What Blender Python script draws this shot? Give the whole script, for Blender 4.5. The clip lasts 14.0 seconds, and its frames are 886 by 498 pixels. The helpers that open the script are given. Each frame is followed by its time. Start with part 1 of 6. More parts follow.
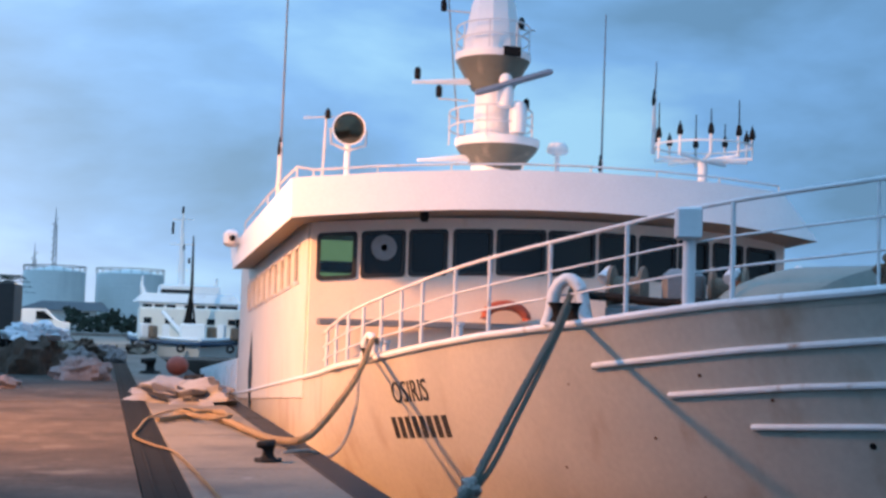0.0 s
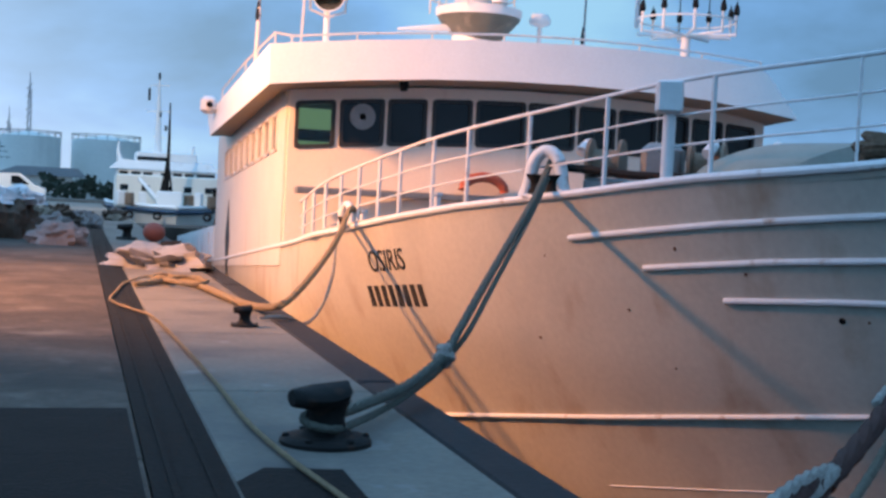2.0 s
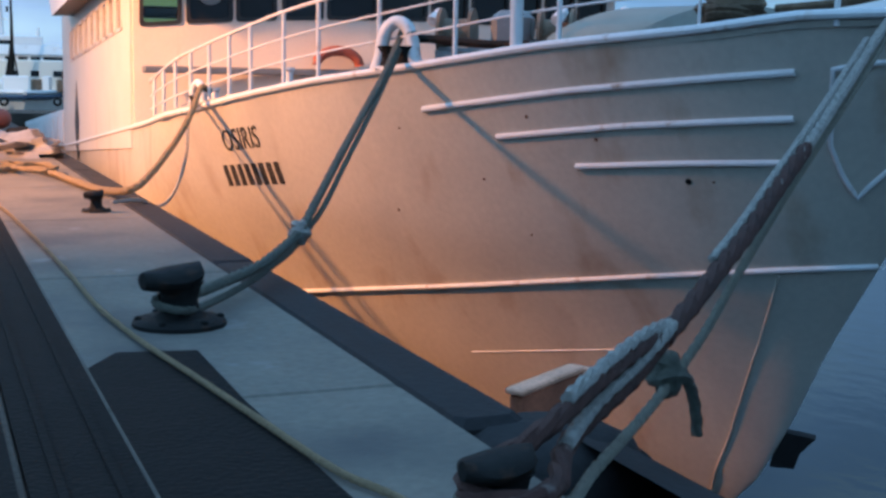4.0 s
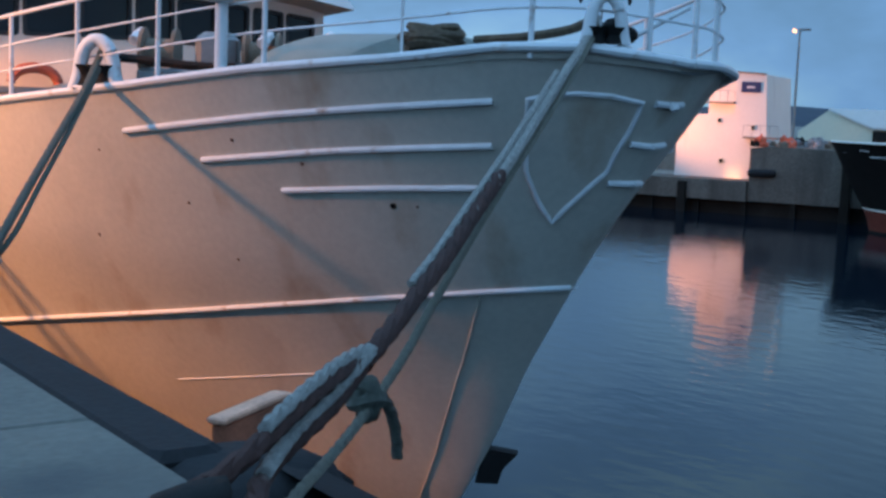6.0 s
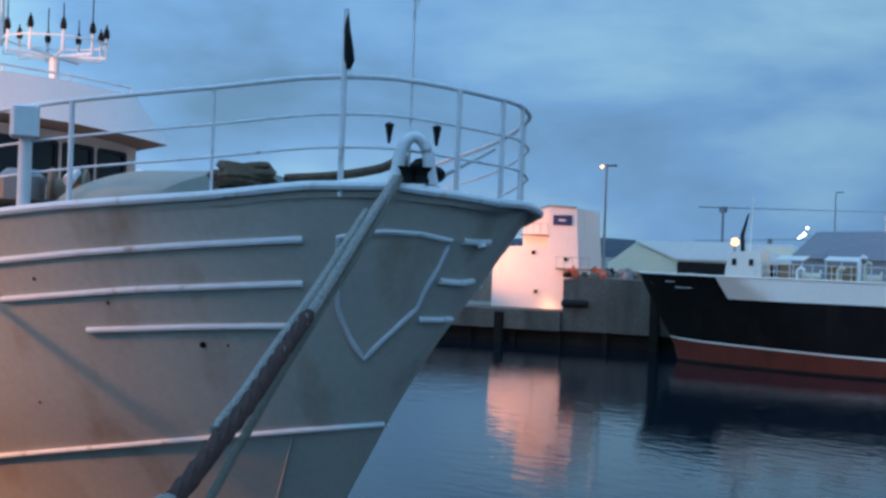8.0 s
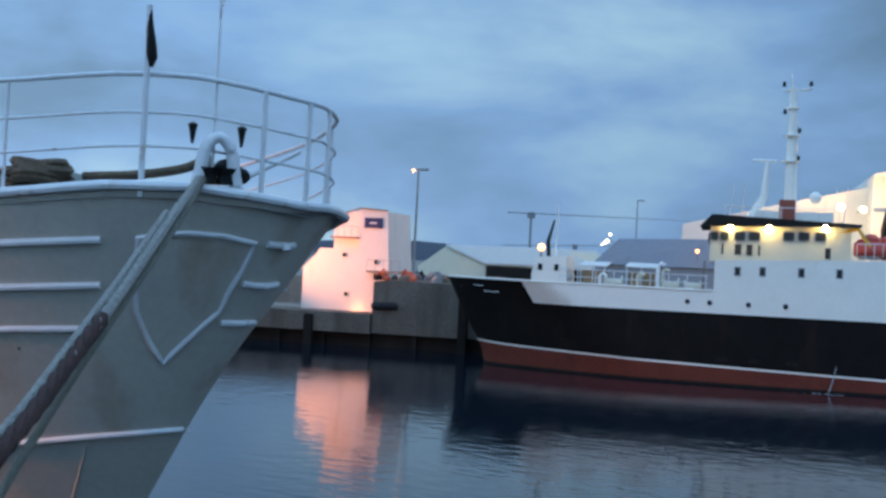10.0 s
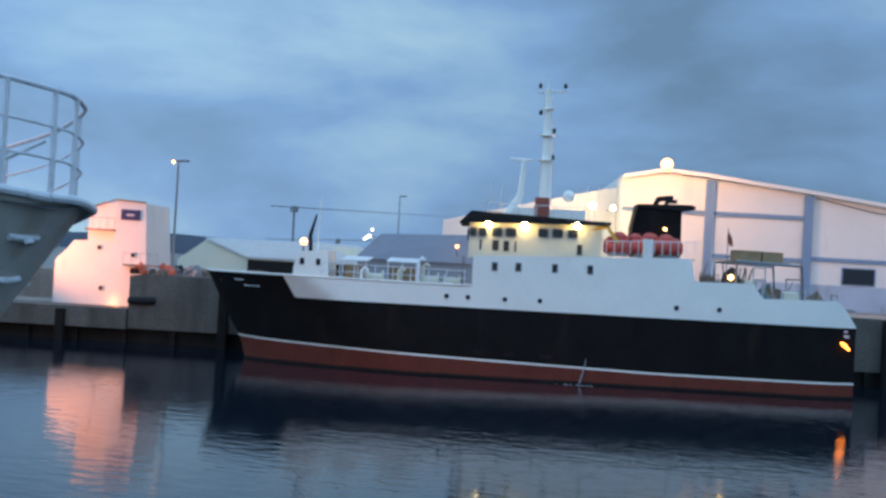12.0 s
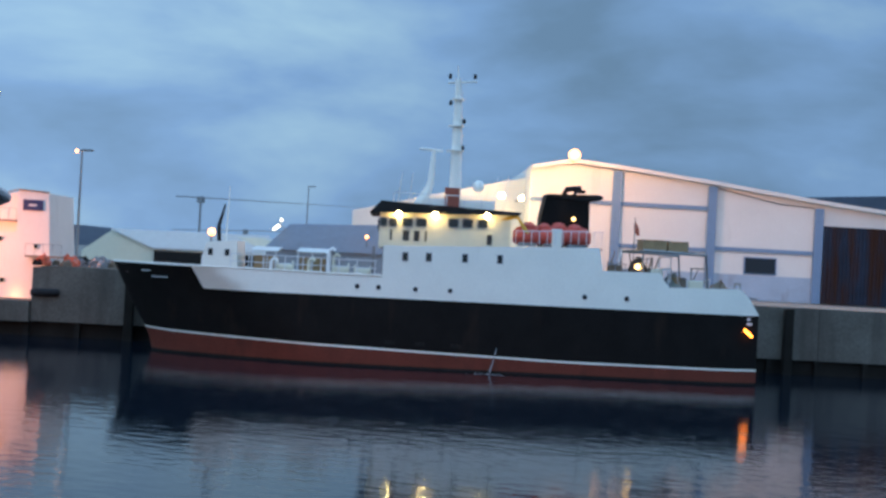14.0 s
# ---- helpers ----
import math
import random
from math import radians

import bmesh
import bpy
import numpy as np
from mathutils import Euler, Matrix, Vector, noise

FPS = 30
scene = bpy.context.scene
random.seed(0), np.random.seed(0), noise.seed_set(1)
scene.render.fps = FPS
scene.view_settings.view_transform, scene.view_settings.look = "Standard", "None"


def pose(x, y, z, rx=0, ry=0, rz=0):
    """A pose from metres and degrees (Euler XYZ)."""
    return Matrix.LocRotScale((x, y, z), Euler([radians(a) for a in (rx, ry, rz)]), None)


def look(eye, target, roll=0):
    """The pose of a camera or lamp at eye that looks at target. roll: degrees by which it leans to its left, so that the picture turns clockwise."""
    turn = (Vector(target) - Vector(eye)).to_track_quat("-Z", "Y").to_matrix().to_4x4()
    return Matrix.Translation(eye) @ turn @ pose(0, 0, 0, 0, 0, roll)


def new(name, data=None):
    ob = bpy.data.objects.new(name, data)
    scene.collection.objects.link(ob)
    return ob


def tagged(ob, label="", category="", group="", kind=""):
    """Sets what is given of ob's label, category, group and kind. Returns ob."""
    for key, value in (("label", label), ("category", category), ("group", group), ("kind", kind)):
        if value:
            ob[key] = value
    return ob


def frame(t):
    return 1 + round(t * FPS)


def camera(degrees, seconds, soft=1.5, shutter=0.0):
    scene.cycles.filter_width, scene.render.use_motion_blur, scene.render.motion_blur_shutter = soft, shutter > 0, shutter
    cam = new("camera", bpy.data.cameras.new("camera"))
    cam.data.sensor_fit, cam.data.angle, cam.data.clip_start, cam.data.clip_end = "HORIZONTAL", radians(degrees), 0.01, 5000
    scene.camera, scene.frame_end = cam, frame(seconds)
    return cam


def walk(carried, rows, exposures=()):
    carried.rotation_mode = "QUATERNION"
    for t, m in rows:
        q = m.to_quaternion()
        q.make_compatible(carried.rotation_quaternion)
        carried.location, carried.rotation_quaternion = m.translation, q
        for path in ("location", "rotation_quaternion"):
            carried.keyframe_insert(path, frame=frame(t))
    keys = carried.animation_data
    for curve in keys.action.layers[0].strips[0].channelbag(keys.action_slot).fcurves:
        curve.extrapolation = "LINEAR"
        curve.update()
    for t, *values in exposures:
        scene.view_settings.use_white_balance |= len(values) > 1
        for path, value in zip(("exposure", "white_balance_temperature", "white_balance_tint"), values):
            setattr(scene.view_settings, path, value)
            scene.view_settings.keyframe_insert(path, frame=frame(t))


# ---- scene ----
PATH = [
    (0.0, -0.002, 0.003, 1.651, -15.13, 3.48, -1.79),
    (0.5, -0.009, 0.009, 1.625, -15.28, 2.04, -2.24),
    (1.0, -0.015, 0.012, 1.620, -15.56, 0.36, -2.63),
    (1.5, -0.010, 0.025, 1.608, -15.79, -0.70, -2.77),
    (2.0, 0.004, 0.025, 1.607, -16.38, -2.26, -2.90),
    (2.5, 0.021, 0.013, 1.596, -17.93, -3.62, -2.44),
    (5.0, 0.150, -0.015, 1.618, -28.70, -9.27, -1.70),
    (5.5, 0.163, -0.021, 1.626, -33.05, -8.37, -2.32),
    (6.0, 0.172, -0.018, 1.621, -35.85, -6.37, -2.32),
    (6.5, 0.182, -0.035, 1.639, -37.83, -4.65, -2.34),
    (7.0, 0.203, -0.046, 1.653, -40.65, -2.78, -2.48),
    (7.5, 0.220, -0.048, 1.664, -42.55, -1.09, -2.44),
    (8.0, 0.226, -0.082, 1.676, -43.81, -0.04, -2.14),
    (10.5, 0.290, -0.142, 1.701, -55.51, 0.47, -3.19),
    (11.0, 0.307, -0.161, 1.707, -58.75, 0.64, -3.24),
    (11.5, 0.302, -0.182, 1.713, -61.14, 0.77, -3.19),
    (12.0, 0.299, -0.213, 1.711, -63.18, 0.76, -3.29),
    (12.5, 0.298, -0.225, 1.719, -65.88, 0.69, -3.23),
    (13.0, 0.267, -0.193, 1.703, -67.26, 0.82, -3.19),
    (13.5, 0.237, -0.149, 1.685, -67.25, 0.92, -3.07),
    (14.0, 0.214, -0.107, 1.668, -67.41, 0.57, -3.11),
]
cam = camera(38.98, 14.0, soft=2.9)


def eye_pose(x, y, z, yaw, pitch, roll):
    return pose(x, y, z, 0, 0, yaw) @ pose(0, 0, 0, pitch) @ pose(0, 0, 0, 0, roll) @ pose(0, 0, 0, 90)


EXPOSURES = [(0.0, 0.02, 6250, 7), (2.5, -0.02, 6250, 7), (5.0, 0.06, 6350, 8), (8.0, 0.08, 6350, 7), (10.5, 0.27, 7050, 15), (14.0, 0.29, 7050, 15)]
walk(cam, [(t, eye_pose(*row)) for t, *row in PATH], EXPOSURES)

# ---- light: blue dusk under broken cloud, sodium floodlights on the quays ----
WATER_Z = -4.1


def add_world():
    w = bpy.data.worlds.new("dusk")
    w.use_nodes = True
    scene.world = w
    nt = w.node_tree
    n, l = nt.nodes, nt.links
    out, bg = n["World Output"], n["Background"]
    co = n.new("ShaderNodeTexCoord")
    sep = n.new("ShaderNodeSeparateXYZ")
    l.new(co.outputs["Generated"], sep.inputs[0])
    # layered cloud: noise on a flattened dome
    mp = n.new("ShaderNodeMapping")
    mp.inputs["Scale"].default_value = (2.0, 2.0, 5.0)
    mp.inputs["Rotation"].default_value = (0.06, -0.1, 0.3)
    l.new(co.outputs["Generated"], mp.inputs[0])
    nz = n.new("ShaderNodeTexNoise")
    nz.inputs["Scale"].default_value, nz.inputs["Detail"].default_value, nz.inputs["Roughness"].default_value = 1.7, 8.0, 0.50
    nz.inputs["Distortion"].default_value = 0.15
    l.new(mp.outputs[0], nz.inputs["Vector"])
    ramp = n.new("ShaderNodeValToRGB")
    e = ramp.color_ramp.elements
    e[0].position, e[0].color = 0.37, (0.116, 0.242, 0.41, 1)
    e[1].position, e[1].color = 0.68, (0.30, 0.54, 0.745, 1)
    mid = ramp.color_ramp.elements.new(0.52)
    mid.color = (0.170, 0.355, 0.645, 1)
    l.new(nz.outputs["Fac"], ramp.inputs[0])
    # the western sky, over the land behind, still holds more light
    west = n.new("ShaderNodeVectorMath")
    west.operation = "DOT_PRODUCT"
    west.inputs[1].default_value = (-0.95, 0.10, 0.28)
    l.new(co.outputs["Generated"], west.inputs[0])
    mr = n.new("ShaderNodeMapRange")
    for k, v in ((1, -1.0), (2, 1.0), (3, 0.71), (4, 1.85)):
        mr.inputs[k].default_value = v
    l.new(west.outputs["Value"], mr.inputs[0])
    sky = n.new("ShaderNodeTexSky")
    sky.sky_type, sky.sun_disc = "NISHITA", False
    sky.sun_elevation, sky.sun_rotation = radians(14.0), radians(-15)
    mixs = n.new("ShaderNodeMix")
    mixs.data_type = "RGBA"
    mixs.inputs[0].default_value = 0.005
    l.new(ramp.outputs[0], mixs.inputs[6])
    l.new(sky.outputs[0], mixs.inputs[7])
    mul = n.new("ShaderNodeVectorMath")
    mul.operation = "SCALE"
    l.new(mixs.outputs[2], mul.inputs[0])
    # the sky overhead is clearer and brighter than its rim
    zen = n.new("ShaderNodeMapRange")
    zen.interpolation_type = "SMOOTHSTEP"
    for k, v in ((1, 0.22), (2, 0.9), (3, 1.0), (4, 1.9)):
        zen.inputs[k].default_value = v
    l.new(sep.outputs["Z"], zen.inputs[0])
    both = n.new("ShaderNodeMath")
    both.operation = "MULTIPLY"
    l.new(mr.outputs[0], both.inputs[0])
    l.new(zen.outputs[0], both.inputs[1])
    l.new(both.outputs[0], mul.inputs["Scale"])
    l.new(mul.outputs[0], bg.inputs["Color"])
    bg.inputs["Strength"].default_value = 1.0


add_world()


def lamp(name, kind, at, colour, watts, radius=0.2, aim=None, spread=None):
    d = bpy.data.lights.new(name, kind)
    d.energy, d.color = watts, colour
    d.shadow_soft_size = radius
    if spread:
        d.spot_size, d.spot_blend = radians(spread), 1.0
    ob = new(name, d)
    ob.matrix_world = look(at, aim) if aim else pose(*at)
    return ob


SODIUM = (1.0, 0.39, 0.13)
# floodlight on a mast on the quay, out of view, thrown along the moored ship
lamp("unseen_quay_light", "SPOT", (-8.5, 18.0, 9.0), SODIUM, 33500, 0.60, (3.75, 21.6, -1.8), 89)
# unseen lamp added to brighten the wheelhouse front, wide to blur its shadows
lamp("unseen_quay_light", "SPOT", (-13.0, 3.0, 9.5), (1.0, 0.52, 0.28), 5000, 3.5, (6.6, 23.5, 0.9), 27)
# unseen lamp added to lift the dark trawler at the basin's head
lamp("unseen_quay_light", "POINT", (-2.5, 77.0, 11.0), (1.0, 0.78, 0.58), 5500, 0.3)
lamp("shed_floodlight", "POINT", (84.5, 25.6, 11.3), (1.0, 0.50, 0.24), 3600, 0.35)
# bare lamp without a fixture, added to even out the warehouse wall
lamp("warehouse_fill", "POINT", (87.0, 5.0, 9.0), (1.0, 0.50, 0.24), 1300, 0.3)
lamp("quay_edge_light", "POINT", (86.5, 33.5, 6.2), (1.0, 0.72, 0.36), 900, 0.25)


# ---- materials ----
def mat(name, colour, rough=0.6, metal=0.0, vary=0.18, scale=3.0, bump=0.15, streak=None, emit=None, grime=None, island=0.0, spec=0.5):
    m = bpy.data.materials.new(name)
    m.use_nodes = True
    nt = m.node_tree
    n, l = nt.nodes, nt.links
    b = n["Principled BSDF"]
    b.inputs["Roughness"].default_value, b.inputs["Metallic"].default_value = rough, metal
    b.inputs["Specular IOR Level"].default_value = spec
    if emit:
        b.inputs["Emission Color"].default_value = (*emit[0], 1)
        b.inputs["Emission Strength"].default_value = emit[1]
    co = n.new("ShaderNodeTexCoord")
    big, fine = n.new("ShaderNodeTexNoise"), n.new("ShaderNodeTexNoise")
    big.inputs["Scale"].default_value, big.inputs["Detail"].default_value = scale, 5.0
    fine.inputs["Scale"].default_value, fine.inputs["Detail"].default_value = scale * 14, 3.0
    for t in (big, fine):
        l.new(co.outputs["Object"], t.inputs["Vector"])
    add = n.new("ShaderNodeMath")
    add.operation = "ADD"
    l.new(big.outputs["Fac"], add.inputs[0])
    l.new(fine.outputs["Fac"], add.inputs[1])
    mr = n.new("ShaderNodeMapRange")
    for k, v in ((1, 0.6), (2, 1.4), (3, 1 - vary), (4, 1 + vary)):
        mr.inputs[k].default_value = v
    l.new(add.outputs[0], mr.inputs[0])
    sc = n.new("ShaderNodeVectorMath")
    sc.operation = "SCALE"
    sc.inputs[0].default_value = colour
    l.new(mr.outputs[0], sc.inputs["Scale"])
    last = sc.outputs[0]
    if island:
        geo = n.new("ShaderNodeNewGeometry")
        oi = n.new("ShaderNodeObjectInfo")
        ad = n.new("ShaderNodeMath")
        ad.operation = "ADD"
        l.new(geo.outputs["Random Per Island"], ad.inputs[0])
        l.new(oi.outputs["Random"], ad.inputs[1])
        mi = n.new("ShaderNodeMapRange")
        for k, v in ((1, 0.0), (2, 2.0), (3, 1 - island), (4, 1 + island)):
            mi.inputs[k].default_value = v
        l.new(ad.outputs[0], mi.inputs[0])
        s2 = n.new("ShaderNodeVectorMath")
        s2.operation = "SCALE"
        l.new(last, s2.inputs[0])
        l.new(mi.outputs[0], s2.inputs["Scale"])
        last = s2.outputs[0]
    for spec_ in (streak, grime):
        if not spec_:
            continue
        # (colour, low, high, stretch along z)
        col, lo, hi, sz, freq = spec_
        mp = n.new("ShaderNodeMapping")
        mp.inputs["Scale"].default_value = (freq, freq, freq * sz)
        l.new(co.outputs["Object"], mp.inputs[0])
        nz = n.new("ShaderNodeTexNoise")
        nz.inputs["Scale"].default_value, nz.inputs["Detail"].default_value = 1.0, 6.0
        l.new(mp.outputs[0], nz.inputs["Vector"])
        m2 = n.new("ShaderNodeMapRange")
        m2.inputs[1].default_value, m2.inputs[2].default_value = lo, hi
        l.new(nz.outputs["Fac"], m2.inputs[0])
        mx = n.new("ShaderNodeMix")
        mx.data_type = "RGBA"
        l.new(m2.outputs[0], mx.inputs[0])
        l.new(last, mx.inputs[6])
        mx.inputs[7].default_value = (*col, 1)
        last = mx.outputs[2]
    l.new(last, b.inputs["Base Color"])
    if bump:
        bp = n.new("ShaderNodeBump")
        bp.inputs["Strength"].default_value, bp.inputs["Distance"].default_value = bump, 0.02
        l.new(add.outputs[0], bp.inputs["Height"])
        l.new(bp.outputs[0], b.inputs["Normal"])
    return m


HULL = mat("grey_white_hull_paint", (0.475, 0.435, 0.37), 0.5, vary=0.11, scale=0.9, bump=0.12,
           streak=((0.27, 0.15, 0.075), 0.57, 0.86, 0.30, 1.5), grime=((0.36, 0.34, 0.31), 0.52, 0.8, 0.5, 0.6))
GREENSTEEL = mat("grey_green_deck_paint", (0.20, 0.22, 0.19), 0.6, vary=0.15, scale=3)
DARKROPE = mat("tarred_brown_rope", (0.15, 0.105, 0.065), 0.9, vary=0.6, scale=20, bump=0.9)
FARWHITE = mat("warm_white_ship_paint", (0.82, 0.78, 0.69), 0.5, vary=0.06, scale=0.7, bump=0.05, spec=0.3, streak=((0.45, 0.36, 0.26), 0.62, 0.95, 0.2, 0.9))
WHITE = mat("white_ship_paint", (0.80, 0.79, 0.77), 0.45, vary=0.05, scale=1.5, bump=0.05, streak=((0.45, 0.33, 0.22), 0.66, 0.95, 0.2, 2.0))
# the white darkened for the floodlit side, so that it doesn't burn out
SIDEWHITE = mat("darkened_white_side_paint", (0.60, 0.56, 0.50), 0.5, vary=0.08, scale=1.2, bump=0.05, streak=((0.42, 0.30, 0.20), 0.60, 0.9, 0.2, 1.6))
RAIL = mat("white_rail_paint", (0.62, 0.62, 0.62), 0.5, vary=0.1, scale=6, streak=((0.3, 0.16, 0.08), 0.62, 0.8, 1.0, 5.0))
CREAMWALL = mat("buff_wheelhouse_paint", (0.74, 0.62, 0.52), 0.5, vary=0.06, scale=1.5, bump=0.05, streak=((0.45, 0.28, 0.18), 0.64, 0.92, 0.2, 2.0))
OLIVE = mat("olive_underside_paint", (0.13, 0.13, 0.10), 0.6, vary=0.2, scale=4, streak=((0.30, 0.27, 0.2), 0.6, 0.8, 0.4, 3.0))
# soffit tone, darker than the white visor and the buff front
VISOR_UNDER = mat("dark_buff_soffit", (0.29, 0.24, 0.185), 0.6, vary=0.08)
GASKET = mat("black_window_rubber", (0.015, 0.015, 0.015), 0.5, bump=0.02)
DARK = mat("black_iron", (0.010, 0.0095, 0.009), 0.75, vary=0.3, scale=8, bump=0.4, spec=0.18, streak=((0.06, 0.028, 0.015), 0.58, 0.8, 1.0, 9))
STEEL = mat("grey_steel", (0.22, 0.22, 0.22), 0.5, 0.4, vary=0.2, scale=5)
CONCRETE = mat("quay_concrete", (0.068, 0.053, 0.042), 0.9, vary=0.42, scale=1.3, bump=0.8, streak=((0.13, 0.105, 0.085), 0.56, 0.72, 1.0, 2.3), grime=((0.036, 0.028, 0.023), 0.45, 0.66, 1.0, 0.6), island=0.12, spec=0.25)
CAPCON = mat("quay_edge_concrete", (0.148, 0.132, 0.110), 0.85, vary=0.25, scale=1.2, bump=0.4, streak=((0.24, 0.235, 0.23), 0.66, 0.74, 1.0, 1.6), grime=((0.08, 0.076, 0.072), 0.46, 0.72, 1.0, 0.9), spec=0.3)
ASPHALT = mat("asphalt_patch", (0.008, 0.007, 0.0065), 0.9, vary=0.3, scale=2.0, bump=0.5, spec=0.15)
RUBBER = mat("fender_rubber", (0.020, 0.019, 0.020), 0.8, vary=0.3, scale=1.5, bump=0.3, spec=0.2)
ROPE_GREEN = mat("grey_green_rope", (0.125, 0.13, 0.105), 0.9, vary=0.35, scale=30, bump=0.9)
ROPE_TAN = mat("tan_rope", (0.30, 0.21, 0.115), 0.9, vary=0.3, scale=30, bump=0.9)
ROPE_THIN = mat("grey_tan_rope", (0.22, 0.20, 0.155), 0.9, vary=0.35, scale=30, bump=0.9)
ROPE_PALE = mat("pale_blue_rope", (0.40, 0.37, 0.33), 0.9, vary=0.45, scale=30, bump=0.9)
CHAFE = mat("worn_brown_chafe_sleeve", (0.060, 0.023, 0.017), 0.9, vary=0.5, scale=10, bump=0.9, grime=((0.22, 0.17, 0.15), 0.68, 0.8, 1.0, 6.0))
RED = mat("red_antifouling", (0.135, 0.030, 0.018), 0.75, vary=0.25, scale=0.8, spec=0.2, streak=((0.06, 0.018, 0.012), 0.55, 0.85, 0.3, 0.9))
BLACKHULL = mat("black_hull_paint", (0.010, 0.0085, 0.0078), 0.75, vary=0.35, scale=0.8, bump=0.1, spec=0.09, streak=((0.035, 0.020, 0.014), 0.6, 0.9, 0.25, 0.8))
PLASTER = mat("white_plaster_wall", (0.66, 0.62, 0.57), 0.8, vary=0.06, scale=0.6, bump=0.1, streak=((0.42, 0.37, 0.32), 0.6, 0.9, 0.2, 0.7))
CLAD = mat("white_metal_cladding", (0.62, 0.61, 0.57), 0.6, vary=0.05, scale=0.5, bump=0.05, streak=((0.4, 0.36, 0.31), 0.6, 0.95, 0.2, 0.6))
PALEBLUE = mat("pale_blue_plinth_paint", (0.30, 0.38, 0.46), 0.7, vary=0.15, scale=0.8, streak=((0.20, 0.20, 0.20), 0.55, 0.8, 0.3, 0.9))
BLUETRIM = mat("blue_grey_steel_column", (0.13, 0.22, 0.33), 0.6, vary=0.1)
BLUEDOOR = mat("dark_blue_rusted_sheet", (0.016, 0.026, 0.045), 0.75, vary=0.4, scale=1, spec=0.2, streak=((0.035, 0.015, 0.010), 0.42, 0.6, 0.12, 1.2), grime=((0.28, 0.30, 0.32), 0.66, 0.72, 0.06, 1.5))
ALGAE = mat("wet_dark_tidal_wall", (0.020, 0.016, 0.013), 0.9, spec=0.1, vary=0.4, scale=0.8, bump=0.6)
QUAYWALL = mat("stained_brown_quay_wall", (0.13, 0.108, 0.088), 0.9, vary=0.35, scale=0.5, bump=0.4, spec=0.2, streak=((0.07, 0.055, 0.045), 0.48, 0.75, 0.12, 0.8))
RAFTRED = mat("deep_red_raft_plastic", (0.55, 0.07, 0.045), 0.55, vary=0.15)
OLDCON = mat("weathered_concrete_wall", (0.22, 0.185, 0.15), 0.85, vary=0.25, scale=0.4, bump=0.3, streak=((0.10, 0.09, 0.08), 0.5, 0.8, 0.15, 0.6))
GREYROOF = mat("grey_roof_sheet", (0.25, 0.27, 0.29), 0.6, vary=0.1)
SLATE = mat("slate_grey_roof_sheet", (0.16, 0.185, 0.22), 0.6, vary=0.1, streak=((0.10, 0.11, 0.13), 0.55, 0.85, 0.2, 0.6))
PALEROOF = mat("pale_roof_sheet", (0.50, 0.52, 0.50), 0.6, vary=0.08)
TANK = mat("pale_tank_paint", (0.72, 0.71, 0.66), 0.6, vary=0.06, scale=0.15, streak=((0.34, 0.36, 0.35), 0.55, 0.9, 0.2, 0.2))
LEAF = mat("dark_hedge_leaves", (0.022, 0.034, 0.020), 0.8, vary=0.5, scale=2)
DULLRED = mat("faded_red_plastic", (0.30, 0.07, 0.04), 0.6, vary=0.2)
ORANGE = mat("orange_red_plastic", (0.62, 0.10, 0.04), 0.5, vary=0.12)
TARP = mat("white_plastic_sheet", (0.21, 0.20, 0.20), 0.6, vary=0.25, scale=4, bump=0.4)
SHEET = mat("milky_white_sheet", (0.62, 0.61, 0.62), 0.5, vary=0.15, scale=4, bump=0.4)
PINKNET = mat("pinkish_folded_net", (0.25, 0.195, 0.175), 0.9, vary=0.35, scale=5, bump=0.8)
DARKNET = mat("dark_fishing_net", (0.085, 0.05, 0.032), 0.95, vary=0.5, scale=6, bump=1.0)
CLUTTER = mat("rusty_deck_gear", (0.18, 0.13, 0.09), 0.8, vary=0.4, scale=3, bump=0.4)
CRATE = mat("tan_crate_wood", (0.30, 0.19, 0.095), 0.85, vary=0.35, scale=2, bump=0.4)
CREAM = mat("cream_deckhouse_paint", (0.62, 0.58, 0.44), 0.5, vary=0.06)
RUSTPIT = mat("brown_rust_spot", (0.11, 0.05, 0.03), 0.9, vary=0.4, scale=20)
LETTER = mat("black_lettering", (0.02, 0.02, 0.02), 0.6, bump=0)
PALELETTER = mat("pale_lettering", (0.55, 0.55, 0.55), 0.6, bump=0)
NAVY = mat("dark_blue_sign", (0.02, 0.025, 0.09), 0.4)
HILL = mat("distant_hill", (0.045, 0.05, 0.065), 0.95, vary=0.2, scale=0.01)
GLOW_WARM = mat("sodium_lamp_glow", (1, 0.6, 0.2), emit=((1.0, 0.40, 0.13), 5.0), bump=0)
GLOW_YELLOW = mat("deck_lamp_glow", (1, 0.8, 0.4), emit=((1.0, 0.76, 0.30), 60.0), bump=0)
GLOW_SOFT = mat("small_lamp_glow", (1, 0.8, 0.4), emit=((1.0, 0.62, 0.22), 5.0), bump=0)
GLOW_ORANGE = mat("orange_lamp_glow", (1, 0.4, 0.1), emit=((1.0, 0.26, 0.03), 9.0), bump=0)
GLOW_WHITE = mat("white_lamp_glow", (1, 1, 0.8), emit=((1.0, 0.95, 0.72), 3.0), bump=0)
GLOW_GREEN = mat("green_lit_interior", (0.2, 0.3, 0.15), emit=((0.30, 0.50, 0.24), 0.42), bump=0)


def glass_mat(name, tint, rough=0.03):
    m = bpy.data.materials.new(name)
    m.use_nodes = True
    b = m.node_tree.nodes["Principled BSDF"]
    b.inputs["Base Color"].default_value = (*tint, 1)
    b.inputs["Roughness"].default_value = rough
    b.inputs["Specular IOR Level"].default_value = 0.28
    return m


